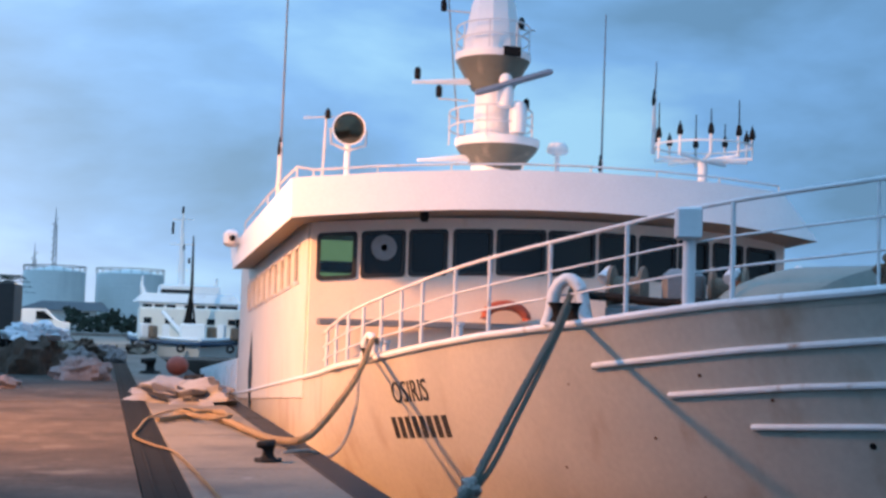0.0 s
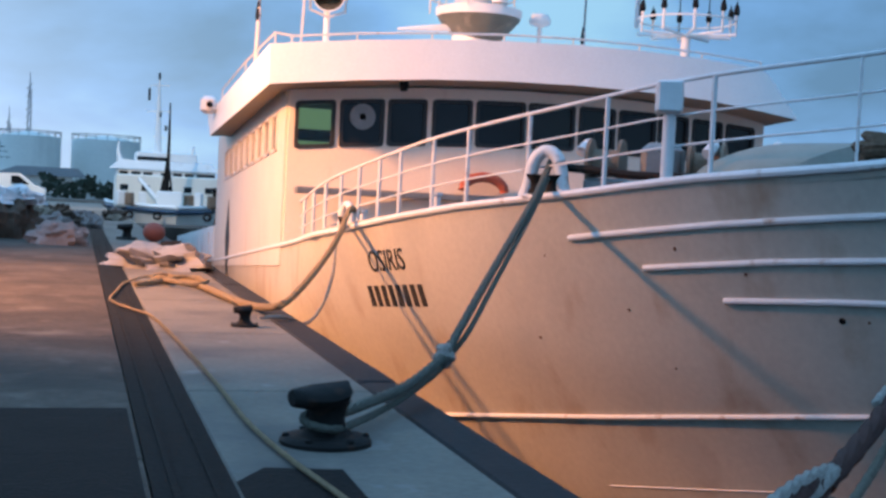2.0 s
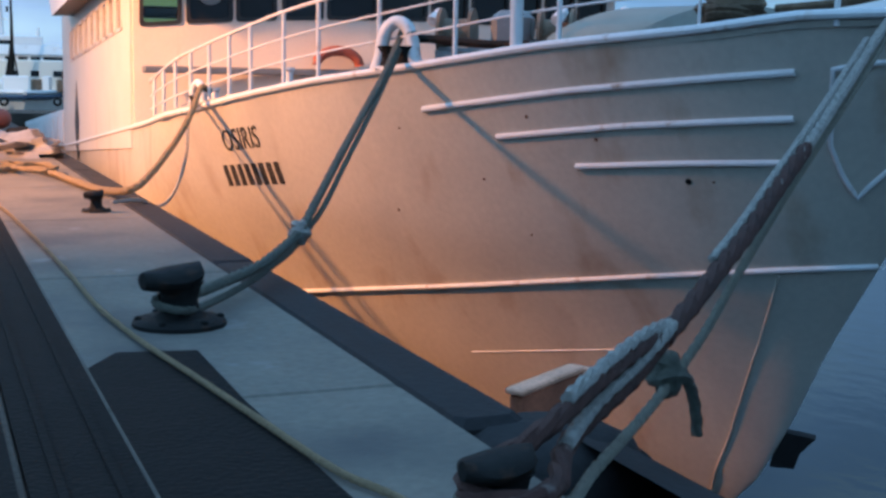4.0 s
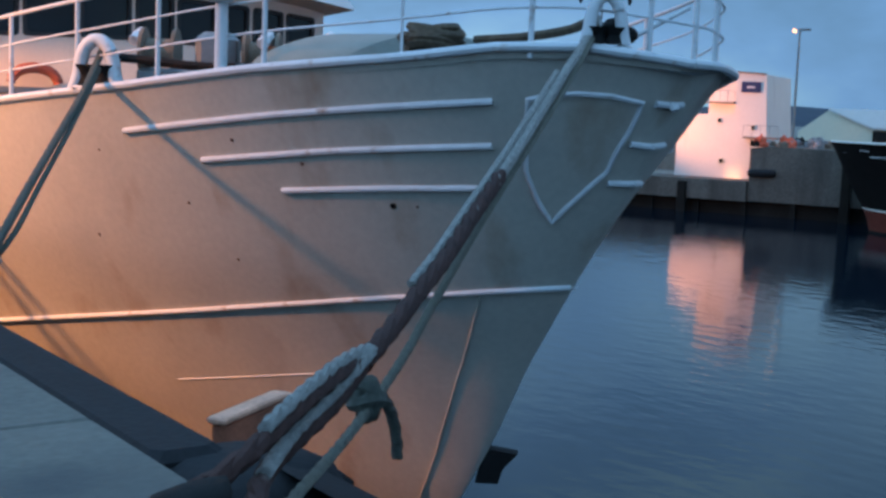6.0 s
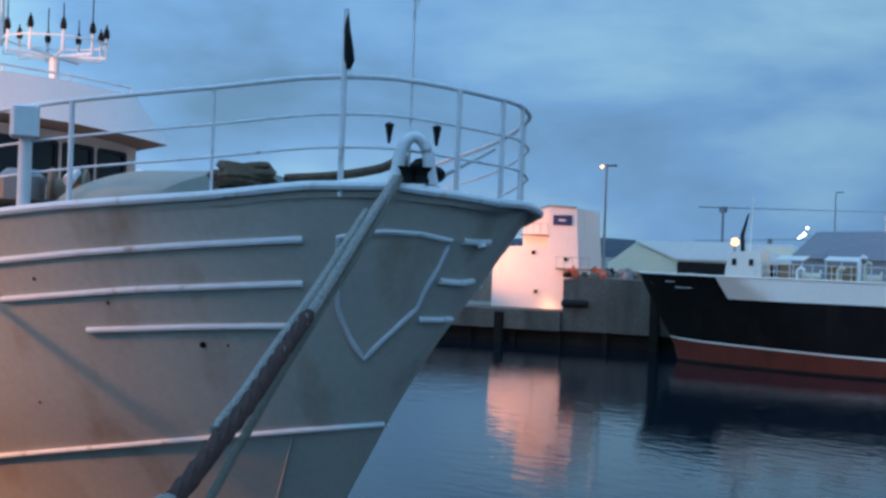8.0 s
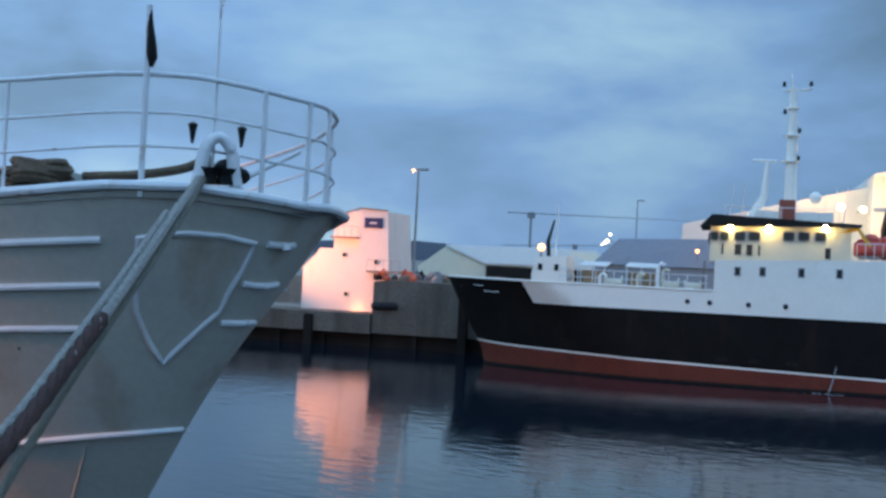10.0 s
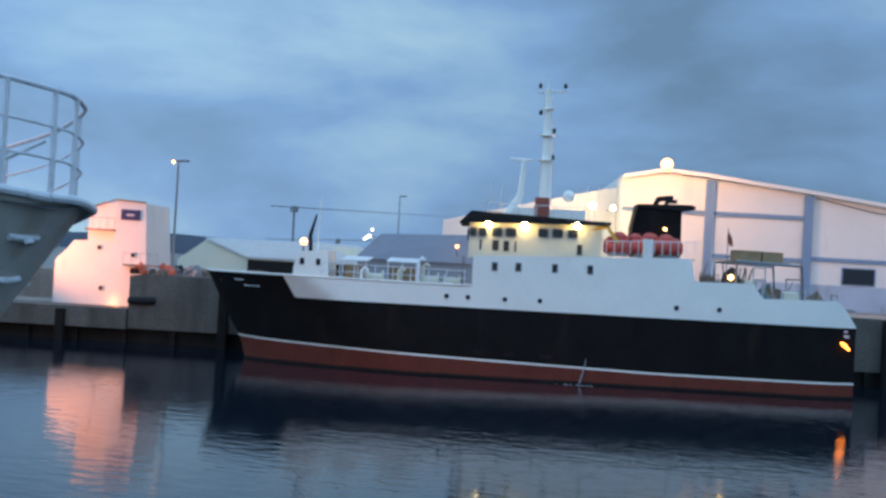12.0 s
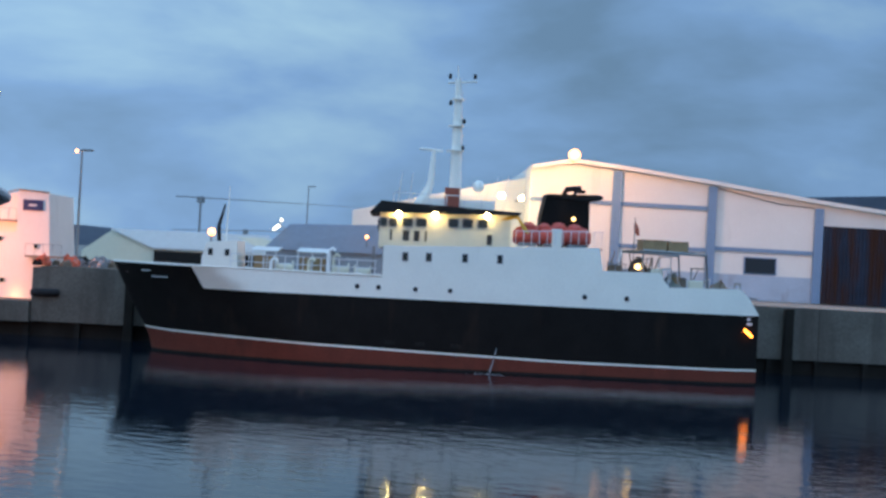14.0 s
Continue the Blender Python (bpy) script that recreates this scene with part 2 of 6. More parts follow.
def clear_glass():
    m = bpy.data.materials.new("clear_window_glass")
    m.use_nodes = True
    n, l = m.node_tree.nodes, m.node_tree.links
    n.remove(n["Principled BSDF"])
    tr, gl, mx, fr = n.new("ShaderNodeBsdfTransparent"), n.new("ShaderNodeBsdfGlossy"), n.new("ShaderNodeMixShader"), n.new("ShaderNodeFresnel")
    tr.inputs[0].default_value = (0.75, 0.8, 0.78, 1)
    gl.inputs["Roughness"].default_value = 0.02
    l.new(fr.outputs[0], mx.inputs[0])
    l.new(tr.outputs[0], mx.inputs[1])
    l.new(gl.outputs[0], mx.inputs[2])
    l.new(mx.outputs[0], n["Material Output"].inputs[0])
    return m


LENS = mat("searchlight_reflector", (0.11, 0.09, 0.06), 0.16, 0.95, vary=0.05, bump=0)
GLASS_DARK = glass_mat("dark_window_glass", (0.012, 0.014, 0.016))
GLASS = clear_glass()


def water_mat():
    m = bpy.data.materials.new("harbour_water")
    m.use_nodes = True
    n, l = m.node_tree.nodes, m.node_tree.links
    b = n["Principled BSDF"]
    b.inputs["Base Color"].default_value = (0.003, 0.008, 0.014, 1)
    b.inputs["Roughness"].default_value = 0.06
    b.inputs["IOR"].default_value = 1.33
    b.inputs["Specular IOR Level"].default_value = 0.46
    co = n.new("ShaderNodeTexCoord")
    prev = None
    for size, strength, dist in ((0.45, 0.15, 0.06), (2.0, 0.31, 0.044), (7.0, 0.16, 0.012)):
        mp = n.new("ShaderNodeMapping")
        mp.inputs["Scale"].default_value = (size, size * 0.55, size)
        mp.inputs["Rotation"].default_value = (0, 0, 0.75)
        l.new(co.outputs["Object"], mp.inputs[0])
        nz = n.new("ShaderNodeTexNoise")
        nz.inputs["Scale"].default_value, nz.inputs["Detail"].default_value = 1.0, 3.0
        l.new(mp.outputs[0], nz.inputs["Vector"])
        bp = n.new("ShaderNodeBump")
        bp.inputs["Strength"].default_value, bp.inputs["Distance"].default_value = strength, dist
        l.new(nz.outputs["Fac"], bp.inputs["Height"])
        if prev:
            l.new(prev, bp.inputs["Normal"])
        prev = bp.outputs[0]
    l.new(prev, b.inputs["Normal"])
    return m


WATER = water_mat()


# ---- mesh building ----
class Build:
    def __init__(self):
        self.v, self.f = [], []

    def add(self, verts, faces):
        k = len(self.v)
        self.v += [tuple(p) for p in verts]
        self.f += [tuple(i + k for i in f) for f in faces]
        return self

    def hexa(self, low, high):
        """A solid between two quads given in the same turning order."""
        return self.add([*low, *high], [(3, 2, 1, 0), (4, 5, 6, 7), (0, 1, 5, 4), (1, 2, 6, 5), (2, 3, 7, 6), (3, 0, 4, 7)])

    def box(self, c, s, turn=0.0, bevel=0.0, m=None):
        x, y, z = (k / 2 for k in s)
        if bevel:
            e = min(bevel, x * 0.9, y * 0.9, z * 0.9)
            pts = []
            rings = [(-z, e), (-z + e, 0), (z - e, 0), (z, e)]
            for h, i in rings:
                a, b = x - i, y - i
                pts.append([(-a, -b + e, h), (-a + e, -b, h), (a - e, -b, h), (a, -b + e, h), (a, b - e, h), (a - e, b, h), (-a + e, b, h), (-a, b - e, h)])
            verts = [p for r in pts for p in r]
            faces = [tuple(range(7, -1, -1)), tuple(range(24, 32))]
            for r in range(3):
                faces += [(r * 8 + i, r * 8 + (i + 1) % 8, r * 8 + 8 + (i + 1) % 8, r * 8 + 8 + i) for i in range(8)]
        else:
            verts = [(i * x, j * y, k * z) for k in (-1, 1) for i, j in ((-1, -1), (1, -1), (1, 1), (-1, 1))]
            faces = [(3, 2, 1, 0), (4, 5, 6, 7), (0, 1, 5, 4), (1, 2, 6, 5), (2, 3, 7, 6), (3, 0, 4, 7)]
        t = (m or Matrix.Identity(4)) @ pose(*c, 0, 0, turn)
        return self.add([t @ Vector(p) for p in verts], faces)

    def tube(self, pts, r, n=8, cap=True, closed=False):
        pts = [Vector(p) for p in pts]
        rs = r if isinstance(r, (list, tuple)) else [r] * len(pts)
        rings = []
        for i, p in enumerate(pts):
            a = pts[i - 1] if i or closed else p
            b = pts[(i + 1) % len(pts)] if i < len(pts) - 1 or closed else p
            d = (b - a).normalized()
            up = Vector((0, 0, 1)) if abs(d.z) < 0.95 else Vector((0, 1, 0))
            u = d.cross(up).normalized()
            w = u.cross(d)
            rings.append([p + (u * math.cos(q) + w * math.sin(q)) * rs[i] for q in (2 * math.pi * k / n for k in range(n))])
        faces = []
        m = len(pts)
        for i in range(m if closed else m - 1):
            j = (i + 1) % m
            faces += [(i * n + k, i * n + (k + 1) % n, j * n + (k + 1) % n, j * n + k) for k in range(n)]
        if cap and not closed:
            faces += [tuple(range(n - 1, -1, -1)), tuple((m - 1) * n + k for k in range(n))]
        return self.add([p for q in rings for p in q], faces)

    def lathe(self, c, prof, n=20, m=None):
        """Turned about the upright axis through c; prof: rows of radius and height."""
        verts = [Vector((c[0] + r * math.cos(2 * math.pi * k / n), c[1] + r * math.sin(2 * math.pi * k / n), c[2] + h)) for r, h in prof for k in range(n)]
        faces = [(i * n + k, i * n + (k + 1) % n, (i + 1) * n + (k + 1) % n, (i + 1) * n + k) for i in range(len(prof) - 1) for k in range(n)]
        faces += [tuple(range(n - 1, -1, -1)), tuple((len(prof) - 1) * n + k for k in range(n))]
        if m:
            verts = [m @ v for v in verts]
        return self.add(verts, faces)

    def grid(self, rows, flip=False):
        w = len(rows[0])
        f = [(i * w + k, i * w + k + 1, (i + 1) * w + k + 1, (i + 1) * w + k) for i in range(len(rows) - 1) for k in range(w - 1)]
        return self.add([p for r in rows for p in r], [q[::-1] for q in f] if flip else f)

    def prism(self, outline, push):
        """A flat outline pushed along a vector."""
        a = [Vector(p) for p in outline]
        b = [p + Vector(push) for p in a]
        n = len(a)
        return self.add(a + b, [tuple(range(n - 1, -1, -1)), tuple(range(n, 2 * n))] + [(i, (i + 1) % n, n + (i + 1) % n, n + i) for i in range(n)])

    def ball(self, c, r, n=12, squash=1.0):
        k = n // 2
        return self.lathe(c, [(max(1e-3, r * math.sin(math.pi * i / k)), -r * squash * math.cos(math.pi * i / k)) for i in range(k + 1)], n)


ORIGIN = {}


def mesh_of(name, b, org, material, smooth):
    me = bpy.data.meshes.new(name)
    me.from_pydata([(x - org[0], y - org[1], z - org[2]) for x, y, z in b.v], [], b.f)
    bm = bmesh.new()
    bm.from_mesh(me)
    bmesh.ops.recalc_face_normals(bm, faces=bm.faces)
    bm.to_mesh(me)
    bm.free()
    if smooth:
        me.polygons.foreach_set("use_smooth", [True] * len(me.polygons))
        me.set_sharp_from_angle(angle=radians(smooth if smooth is not True else 40))
    me.materials.append(material)
    return me


def thing(name, at, label, category, group="", kind=""):
    ob = new(name)
    ob.location = at
    ORIGIN[ob.name] = Vector(at)
    return tagged(ob, label, category, group, kind)


def part(name, b, material, parent, label="", smooth=True):
    org = ORIGIN[parent.name]
    ob = new(name, mesh_of(name, b, org, material, smooth))
    ob.parent = parent
    ORIGIN[ob.name] = org
    return tagged(ob, label)


def solo(name, b, material, label, category="", kind="", group="", smooth=True, at=None):
    org = Vector(at) if at else Vector((0, 0, 0))
    ob = new(name, mesh_of(name, b, org, material, smooth))
    ob.location = org
    ORIGIN[ob.name] = org
    return tagged(ob, label, category, group, kind)


def lerp(x, xs, ys):
    return float(np.interp(x, xs, ys))


def curve_pts(ctrl, n=8):
    """A smooth line through the given points."""
    c = [Vector(p) for p in ctrl]
    c = [c[0] * 2 - c[1], *c, c[-1] * 2 - c[-2]]
    out = []
    for i in range(1, len(c) - 2):
        for k in range(n):
            t = k / n
            a, b, d, e = c[i - 1], c[i], c[i + 1], c[i + 2]
            out.append(0.5 * (2 * b + (d - a) * t + (2 * a - 5 * b + 4 * d - e) * t * t + (3 * b - a - 3 * d + e) * t ** 3))
    return out + [c[-2]]


# ---- the setting ----
FAR_A, FAR_B = Vector((60.0, 51.5, 0)), Vector((79.3, 9.5, 0))     # far quay's edge
FAR_DIR = (FAR_B - FAR_A).normalized()
FAR_IN = Vector((-FAR_DIR.y, FAR_DIR.x, 0))                          # inland
if FAR_IN.x < 0:
    FAR_IN = -FAR_IN


def far(along, inland, z=0.0):
    p = FAR_A + FAR_DIR * along + FAR_IN * inland
    return Vector((p.x, p.y, z))


def setting():
    b = Build().add([(-3000, -3000, WATER_Z), (3000, -3000, WATER_Z), (3000, 3000, WATER_Z), (-3000, 3000, WATER_Z)], [(0, 1, 2, 3)])
    solo("water", b, WATER, "dark rippled harbour water reflecting lights and dusk sky", "water", "structure")
    # near quay: body below, paving and edge beam above
    b = Build().box((-148.9, 13.5, -3.07), (301.6, 187, 5.86))
    solo("ground", b, OLDCON, "concrete quay body rising from the harbour water", "ground", "structure", smooth=False)
    rng = random.Random(3)
    pave = thing("pavement", (0, 0, -0.14), "worn concrete quay paving in large bays", "pavement", kind="structure")
    edges = (-60.0, -40.0, -24.0, -14.0, -8.5, -4.0, 0.44)
    for x0, x1 in zip(edges, edges[1:]):
        y = -30.0
        while y < 72:
            y1 = min(y + rng.choice((5.5, 6.0, 6.5)), 72)
            part("slab", Build().box(((x0 + x1) / 2, (y + y1) / 2, -0.07 + rng.uniform(-0.004, 0.004)), (x1 - x0 - 0.015, y1 - y - 0.015, 0.14), bevel=0.01), CONCRETE, pave, smooth=False)
            y = y1
    beam = thing("quay_edge", (1.7, 20, -0.24), "pale concrete edge beam along the quay", "kerb", kind="structure")
    for y in range(-30, 72, 4):
        part("beam_segment", Build().box((1.637, y + 2.0, -0.12), (1.50, 3.985, 0.24), bevel=0.02), CAPCON, beam, smooth=False)
    strip = thing("crane_rail_strip", (0.67, 20, -0.15), "dark inlaid rail strip running along the quay", "rail", kind="structure")
    part("channel", Build().box((0.664, 21, -0.074), (0.444, 101.9, 0.14)), ASPHALT, strip, smooth=False)
    for x in (0.56, 0.78):
        part("rail_head", Build().box((x, 21, -0.001), (0.035, 101.8, 0.022)), ASPHALT, strip, smooth=False)
    b = Build().box((-6.3, -4.0, -0.001), (13.4, 26.4, 0.008))
    solo("asphalt_patch", b, ASPHALT, "dark asphalt repair patch on the concrete quay", "pavement", "structure", smooth=False)
    b = Build().prism([(0.90, 6.85, 0.003), (0.90, 0.5, 0.003), (1.66, 0.5, 0.003), (1.62, 3.0, 0.003), (1.59, 4.1, 0.003), (1.56, 5.1, 0.003), (1.54, 5.9, 0.003), (1.55, 7.12, 0.003), (1.10, 7.2, 0.003)], (0, 0, 0.004))
    solo("asphalt_patch", b, ASPHALT, "dark tar patch on the quay edge beam", "pavement", "structure", smooth=False)
    # land behind the head of the basin
    b = Build().box((-1420, 1570, -1.9), (3000, 2900, 3.6)).box((1000, 1690, -1.9), (2000, 2660, 3.6))
    solo("ground", b, OLDCON, "flat harbour land behind the basin", "ground", "structure", smooth=False)
    # quay head across the end of the near berth
    head = thing("quay_head", (9, 52, -0.3), "worn concrete quay head across the end of the berth", "pavement", kind="structure")
    for k in range(4):
        part("slab", Build().box((4.45 + 4.05 * k, 52.0, -2.2), (4.03, 4.0, 4.36), bevel=0.02), CONCRETE, head, smooth=False)
    # far quay: light wall over a dark tidal band, higher on the left
    n = FAR_IN

    def quad(a, c, i0, i1, z0, z1):
        lo = [far(a, i0, z0), far(c, i0, z0), far(c, i1, z0), far(a, i1, z0)]
        return lo, [Vector((p.x, p.y, z1)) for p in lo]
    q = solo("ground", Build().hexa(*quad(0.6, 400, 0.9, 1200, -4.5, -0.06)).hexa(*quad(-400, 0.6, 10.2, 1200, -4.5, -0.06)).hexa(*quad(-400, 0.6, 0.9, 10.2, -4.5, -2.06)), OLDCON, "broad far quay of the harbour basin", "ground", "structure", smooth=False)
    wall = thing("quay_wall", tuple(far(40, 0.5, -3.2)), "weathered concrete quay wall with stained joints", "wall", kind="structure")
    for k in range(0, 26):
        part("wall_block", Build().hexa(*quad(max(0.62, k * 6 + 0.02), k * 6 + 5.98, 0.0, 1.2, -3.2, 0.0)), QUAYWALL, wall, smooth=False)
    b = Build().hexa(*quad(-60, 160, 0.25, 1.1, -5, -3.2))
    for k in range(-14, 50):
        p = far(k * 3, 0.12, 0)
        b.box((p.x, p.y, -3.7), (0.35, 0.35, 1.0), turn=-65)
    solo("tidal_wall", b, ALGAE, "wet dark tidal band under the quay wall", "wall", "structure", smooth=False)
    # dark pile fenders standing proud of the wall
    for a, top in ((45.95, -0.05), (6.15, -0.05), (-3.8, -2.2)):
        p = far(a, -0.45, 0)
        b = Build().box((p.x, p.y, (top - 4.6) / 2), (0.55, 0.5, top + 4.6), turn=-65, bevel=0.05)
        solo("pile_fender", b, ALGAE, "black timber pile fender on the quay wall", "fender", group="pile fenders", at=(p.x, p.y, -4))


setting()


# ---- the moored ship ----
ZS = [-4.6, -3.6, -2.8, -2.0, -1.1, -0.1, 0.7, 1.3, 2.1, 2.6]
YSTEM = [13.2, 12.0, 11.1, 10.55, 10.05, 9.36, 8.80, 8.42, 7.98, 7.7]
FULL = [1.0, 0.92, 0.85, 0.78, 0.70, 0.61, 0.57, 0.54, 0.50, 0.49]
ENTRY = [14, 13.4, 12.8, 12.2, 11.6, 11, 10.6, 10.5, 10.5, 10.5]
BEAM = [4.4, 4.75, 4.9, 5.0, 5.05, 5.1, 5.1, 5.1, 5.1, 5.1]
CX, TRIM = 8.6, -0.065
SHEER_Y = [7.8, 8.05, 8.3, 8.85, 9.6, 10.15, 11.3, 12.9, 15.0, 16.5, 18.2, 20.2, 24.8, 32.4, 50]
SHEER_Z = [2.08, 2.16, 2.21, 2.19, 2.08, 2.03, 1.93, 1.74, 1.53, 1.34, 1.08, 0.82, 0.42, -0.24, -1.2]


def sheer(y):
    return lerp(y, SHEER_Y, SHEER_Z)


def sheer_on(y, side):
    return sheer(y) - (0.15 * min(1.0, max(0.0, y - 7.93) / 0.35) if side > 0 else 0.0)


FINE = [1.0, 0.98, 0.96, 0.94, 0.92, 0.86, 0.72, 0.60, 0.50, 0.49]      # port bow


def half(y, z, side=-1):
    s = y - lerp(z, ZS, YSTEM)
    return 0.0 if s <= 0 else lerp(z, ZS, BEAM) * min(1, s / lerp(z, ZS, ENTRY)) ** lerp(z, ZS, FINE if side > 0 else FULL)


def on_hull(y, z, out=0.0, side=-1):
    """A point of the hull's skin, out metres proud of it."""
    e = 0.02
    b = half(y, z, side)
    gy = (half(y + e, z, side) - half(y - e, z, side)) / (2 * e)
    gz = (half(y, z + e, side) - half(y, z - e, side)) / (2 * e)
    nv = Vector((1, -gy, -gz)).normalized()
    return Vector((CX + side * (b + nv.x * out), y + nv.y * out, z + nv.z * out))


def ring_deck(inset, lift, y_end=21.5, n=40):
    """The deck's outline from starboard aft round the stem to port aft."""
    ys = [8.0 + (y_end - 8.0) * (i / n) ** 2.6 for i in range(n, -1, -1)]
    star, port = [], []
    for y in ys:
        z = sheer(y)
        b = max(0.0, half(y, z) - inset)
        star.append(Vector((CX - b, y + (inset if b == 0 else 0), z + lift)))
        port.append(Vector((CX + b, y + (inset if b == 0 else 0), sheer_on(y, 1) + lift)))
    return star + port[::-1][1:]


def up(x, y, z):
    """The ship sits a little by the stern: heights of its houses fall towards aft."""
    return Vector((x, y, z + TRIM * (y - 22)))


def trimmed(b):
    b.v = [tuple(up(*p)) for p in b.v]
    return b


def moored_ship():
    ship = thing("fishing_vessel", (CX, 22, WATER_Z), "white and grey steel fishing vessel moored at the quay", "ship")
    # hull skin
    levels = 22
    stations = [40 * (k / 60) ** 2.8 for k in range(61)]
    for side in (-1, 1):
        rows = []
        for s in stations:
            row = []
            yd = 7.93 + s
            top = sheer_on(yd, side)
            for v in range(levels + 1):
                z = -4.6 + (top + 4.6) * v / levels
                y = lerp(z, ZS, YSTEM) + s * (1 - (lerp(z, ZS, YSTEM) - 7.93) / 45)
                row.append((CX + side * half(y, z, side), y, z))
            rows.append(row)
        if side == -1:
            star = rows
        else:
            portside = rows
    b = Build().grid(star).grid(portside, True)
    last = [star[-1], portside[-1]]
    b.grid(last)
    part("hull", b, HULL, ship, "grey-white painted steel hull with rust streaks")
    # deck
    b = Build()
    ys = [7.9 + 40 * (k / 30) ** 1.6 for k in range(31)]
    b.grid([[(CX - half(y, sheer(y)) * w + 0, y, sheer(y) - 0.10) for w in (0.985, 0.5, 0, -0.5, -0.985)] for y in ys])
    part("deck", b, STEEL, ship, "grey painted deck plating")
    # cap rail along the sheer
    for side in (-1, 1):
        b = Build().tube([(CX, 7.93, sheer(7.9))] + [Vector((CX + side * half(y, sheer(y)), y, sheer_on(y, side))) for y in (7.99 + 39 * (k / 60) ** 2.6 for k in range(1, 61))], 0.045, 8)
        part("cap_rail", b, RAIL, ship, "white cap rail along the hull's edge")
    # rubbing strakes on the bow, three a side fore and aft of the shield
    def strake(ys_zs, r, side=-1, name="rubbing_strake"):
        y0, y1 = ys_zs[0][0], ys_zs[-1][0]
        pts = []
        for i in range(49):
            y = y1 + (y0 - y1) * (1 - i / 48) ** 2
            z = lerp(-y, [-a for a, _ in ys_zs], [c for _, c in ys_zs])
            pts.append(on_hull(y, z, 0.01, side))
        part(name, Build().tube(pts, r, 8), RAIL, ship, "white half-round strake")
    for side in (-1, 1):
        strake([(13.1, 1.25), (11.11, 1.50), (9.95, 1.62), (9.05, 1.71)], 0.036, side)
        strake([(12.17, 0.99), (10.66, 1.17), (9.2, 1.30)], 0.034, side)
        strake([(11.34, 0.73), (10.26, 0.83), (9.43, 0.89)], 0.032, side)
        strake([(8.19, 1.75), (8.13, 1.73), (8.11, 1.69)], 0.034, side)
        strake([(8.42, 1.37), (8.36, 1.34)], 0.032, side)
        strake([(8.67, 0.99), (8.60, 0.99)], 0.032, side)
        strake([(18.9, -1.78), (18.73, -1.75), (13.69, -0.88), (11.22, -0.43), (9.93, -0.20), (9.372, -0.11)], 0.03, side)
        # weld seam down the forefoot
        pts = [on_hull(lerp(-z, [0.27, 1.21, 2.19, 3.32], [9.97, 10.57, 11.12, 11.84]), z, 0.004, side) for z in np.linspace(-0.27, -3.32, 30)]
        part("weld_seam", Build().tube(pts, 0.016, 6), HULL, ship, "raised weld seam")
        pts = [on_hull(14.3 - 2.5 * k / 12, -1.86 + 0.5 * k / 12, 0.0, side) for k in range(13)]
        part("draught_line", Build().tube(pts, 0.010, 6), RAIL, ship, "thin white line on the hull")
    # raised shield outline on the bow
    ring = [(8.80, 1.74), (8.65, 1.78), (8.48, 1.81), (8.31, 1.80), (8.22, 1.75), (8.37, 1.49), (8.62, 1.10), (8.85, 0.85), (9.11, 0.58), (9.10, 0.80), (9.06, 1.07), (8.91, 1.45)]
    ring2 = [(a[0] + (d[0] - a[0]) * k / 4, a[1] + (d[1] - a[1]) * k / 4) for a, d in zip(ring, ring[1:] + ring[:1]) for k in range(4)]
    pts = [on_hull(y, z, 0.006) for y, z in ring2]
    part("bow_shield", Build().tube(pts, 0.026, 6, closed=True), RAIL, ship, "raised shield outline welded on the bow")
    # hawse hole and small rust pits
    for y, z, r in ((10.27, 0.65, 0.05), (10.05, 0.66, 0.02), (11.7, 1.22, 0.03), (11.0, 1.02, 0.03), (12.6, 0.5, 0.028), (13.6, 1.02, 0.02), (14.2, 0.0, 0.03), (12.3, -0.1, 0.02)):
        p, q = on_hull(y, z, 0.006), on_hull(y, z, -0.03)
        part("rust_pit", Build().tube([q, p], r * 0.7, 7), DARK if r > 0.04 else RUSTPIT, ship, "dark rusted drain hole" if r > 0.04 else "brown rust spot")
    # name in built-up letters, number plate as bars
    txt = bpy.data.curves.new("name", "FONT")
    txt.body, txt.size, txt.extrude = "OSIRIS", 0.46, 0.004
    tmp = bpy.data.objects.new("tmp", txt)
    scene.collection.objects.link(tmp)
    bpy.context.view_layer.update()
    me = bpy.data.meshes.new_from_object(tmp)
    w = max(v.co.x for v in me.vertices)
    bpy.data.objects.remove(tmp)
    b = Build()

    def skin(u, v, out):
        y = 17.45 - u
        return on_hull(y + 0.10 * (1 - v), 0.52 + v + 0.11 * u / 0.95, out)
    b.add([skin(v.co.x / w * 0.98, v.co.y * 0.92, 0.006 + v.co.z) for v in me.vertices], [tuple(p.vertices) for p in me.polygons])
    part("ship_name", b, LETTER, ship, "black ship's name OSIRIS on the hull", smooth=False)
    for k in range(8):
        b = Build()
        y0 = 17.72 - k * 0.195
        lo, hi = [], []
        for du, v in ((0, 0), (0.12, 0), (0.12, 0.30), (0, 0.30)):
            y = y0 - du + 0.10 * (1 - v)
            z = 0.0 + v + 0.155 * (17.7 - y0 + du) / 1.5
            lo.append(on_hull(y, z, 0.002))
            hi.append(on_hull(y, z, 0.008))
        b.hexa(lo, hi)
        part("number_bar", b, LETTER, ship, "black painted mark", smooth=False)

    # rails: posts and three courses
    raw = ring_deck(0.0, 0.0, 21.0, 90)
    outline = []
    for k, p in enumerate(raw):
        d = raw[min(len(raw) - 1, k + 3)] - raw[max(0, k - 3)]
        nrm = Vector((d.y, -d.x, 0)).normalized()
        if nrm.dot(Vector((CX, 12.5, 0)) - Vector((p.x, p.y, 0))) < 0:
            nrm = -nrm
        outline.append(p + nrm * 0.13)
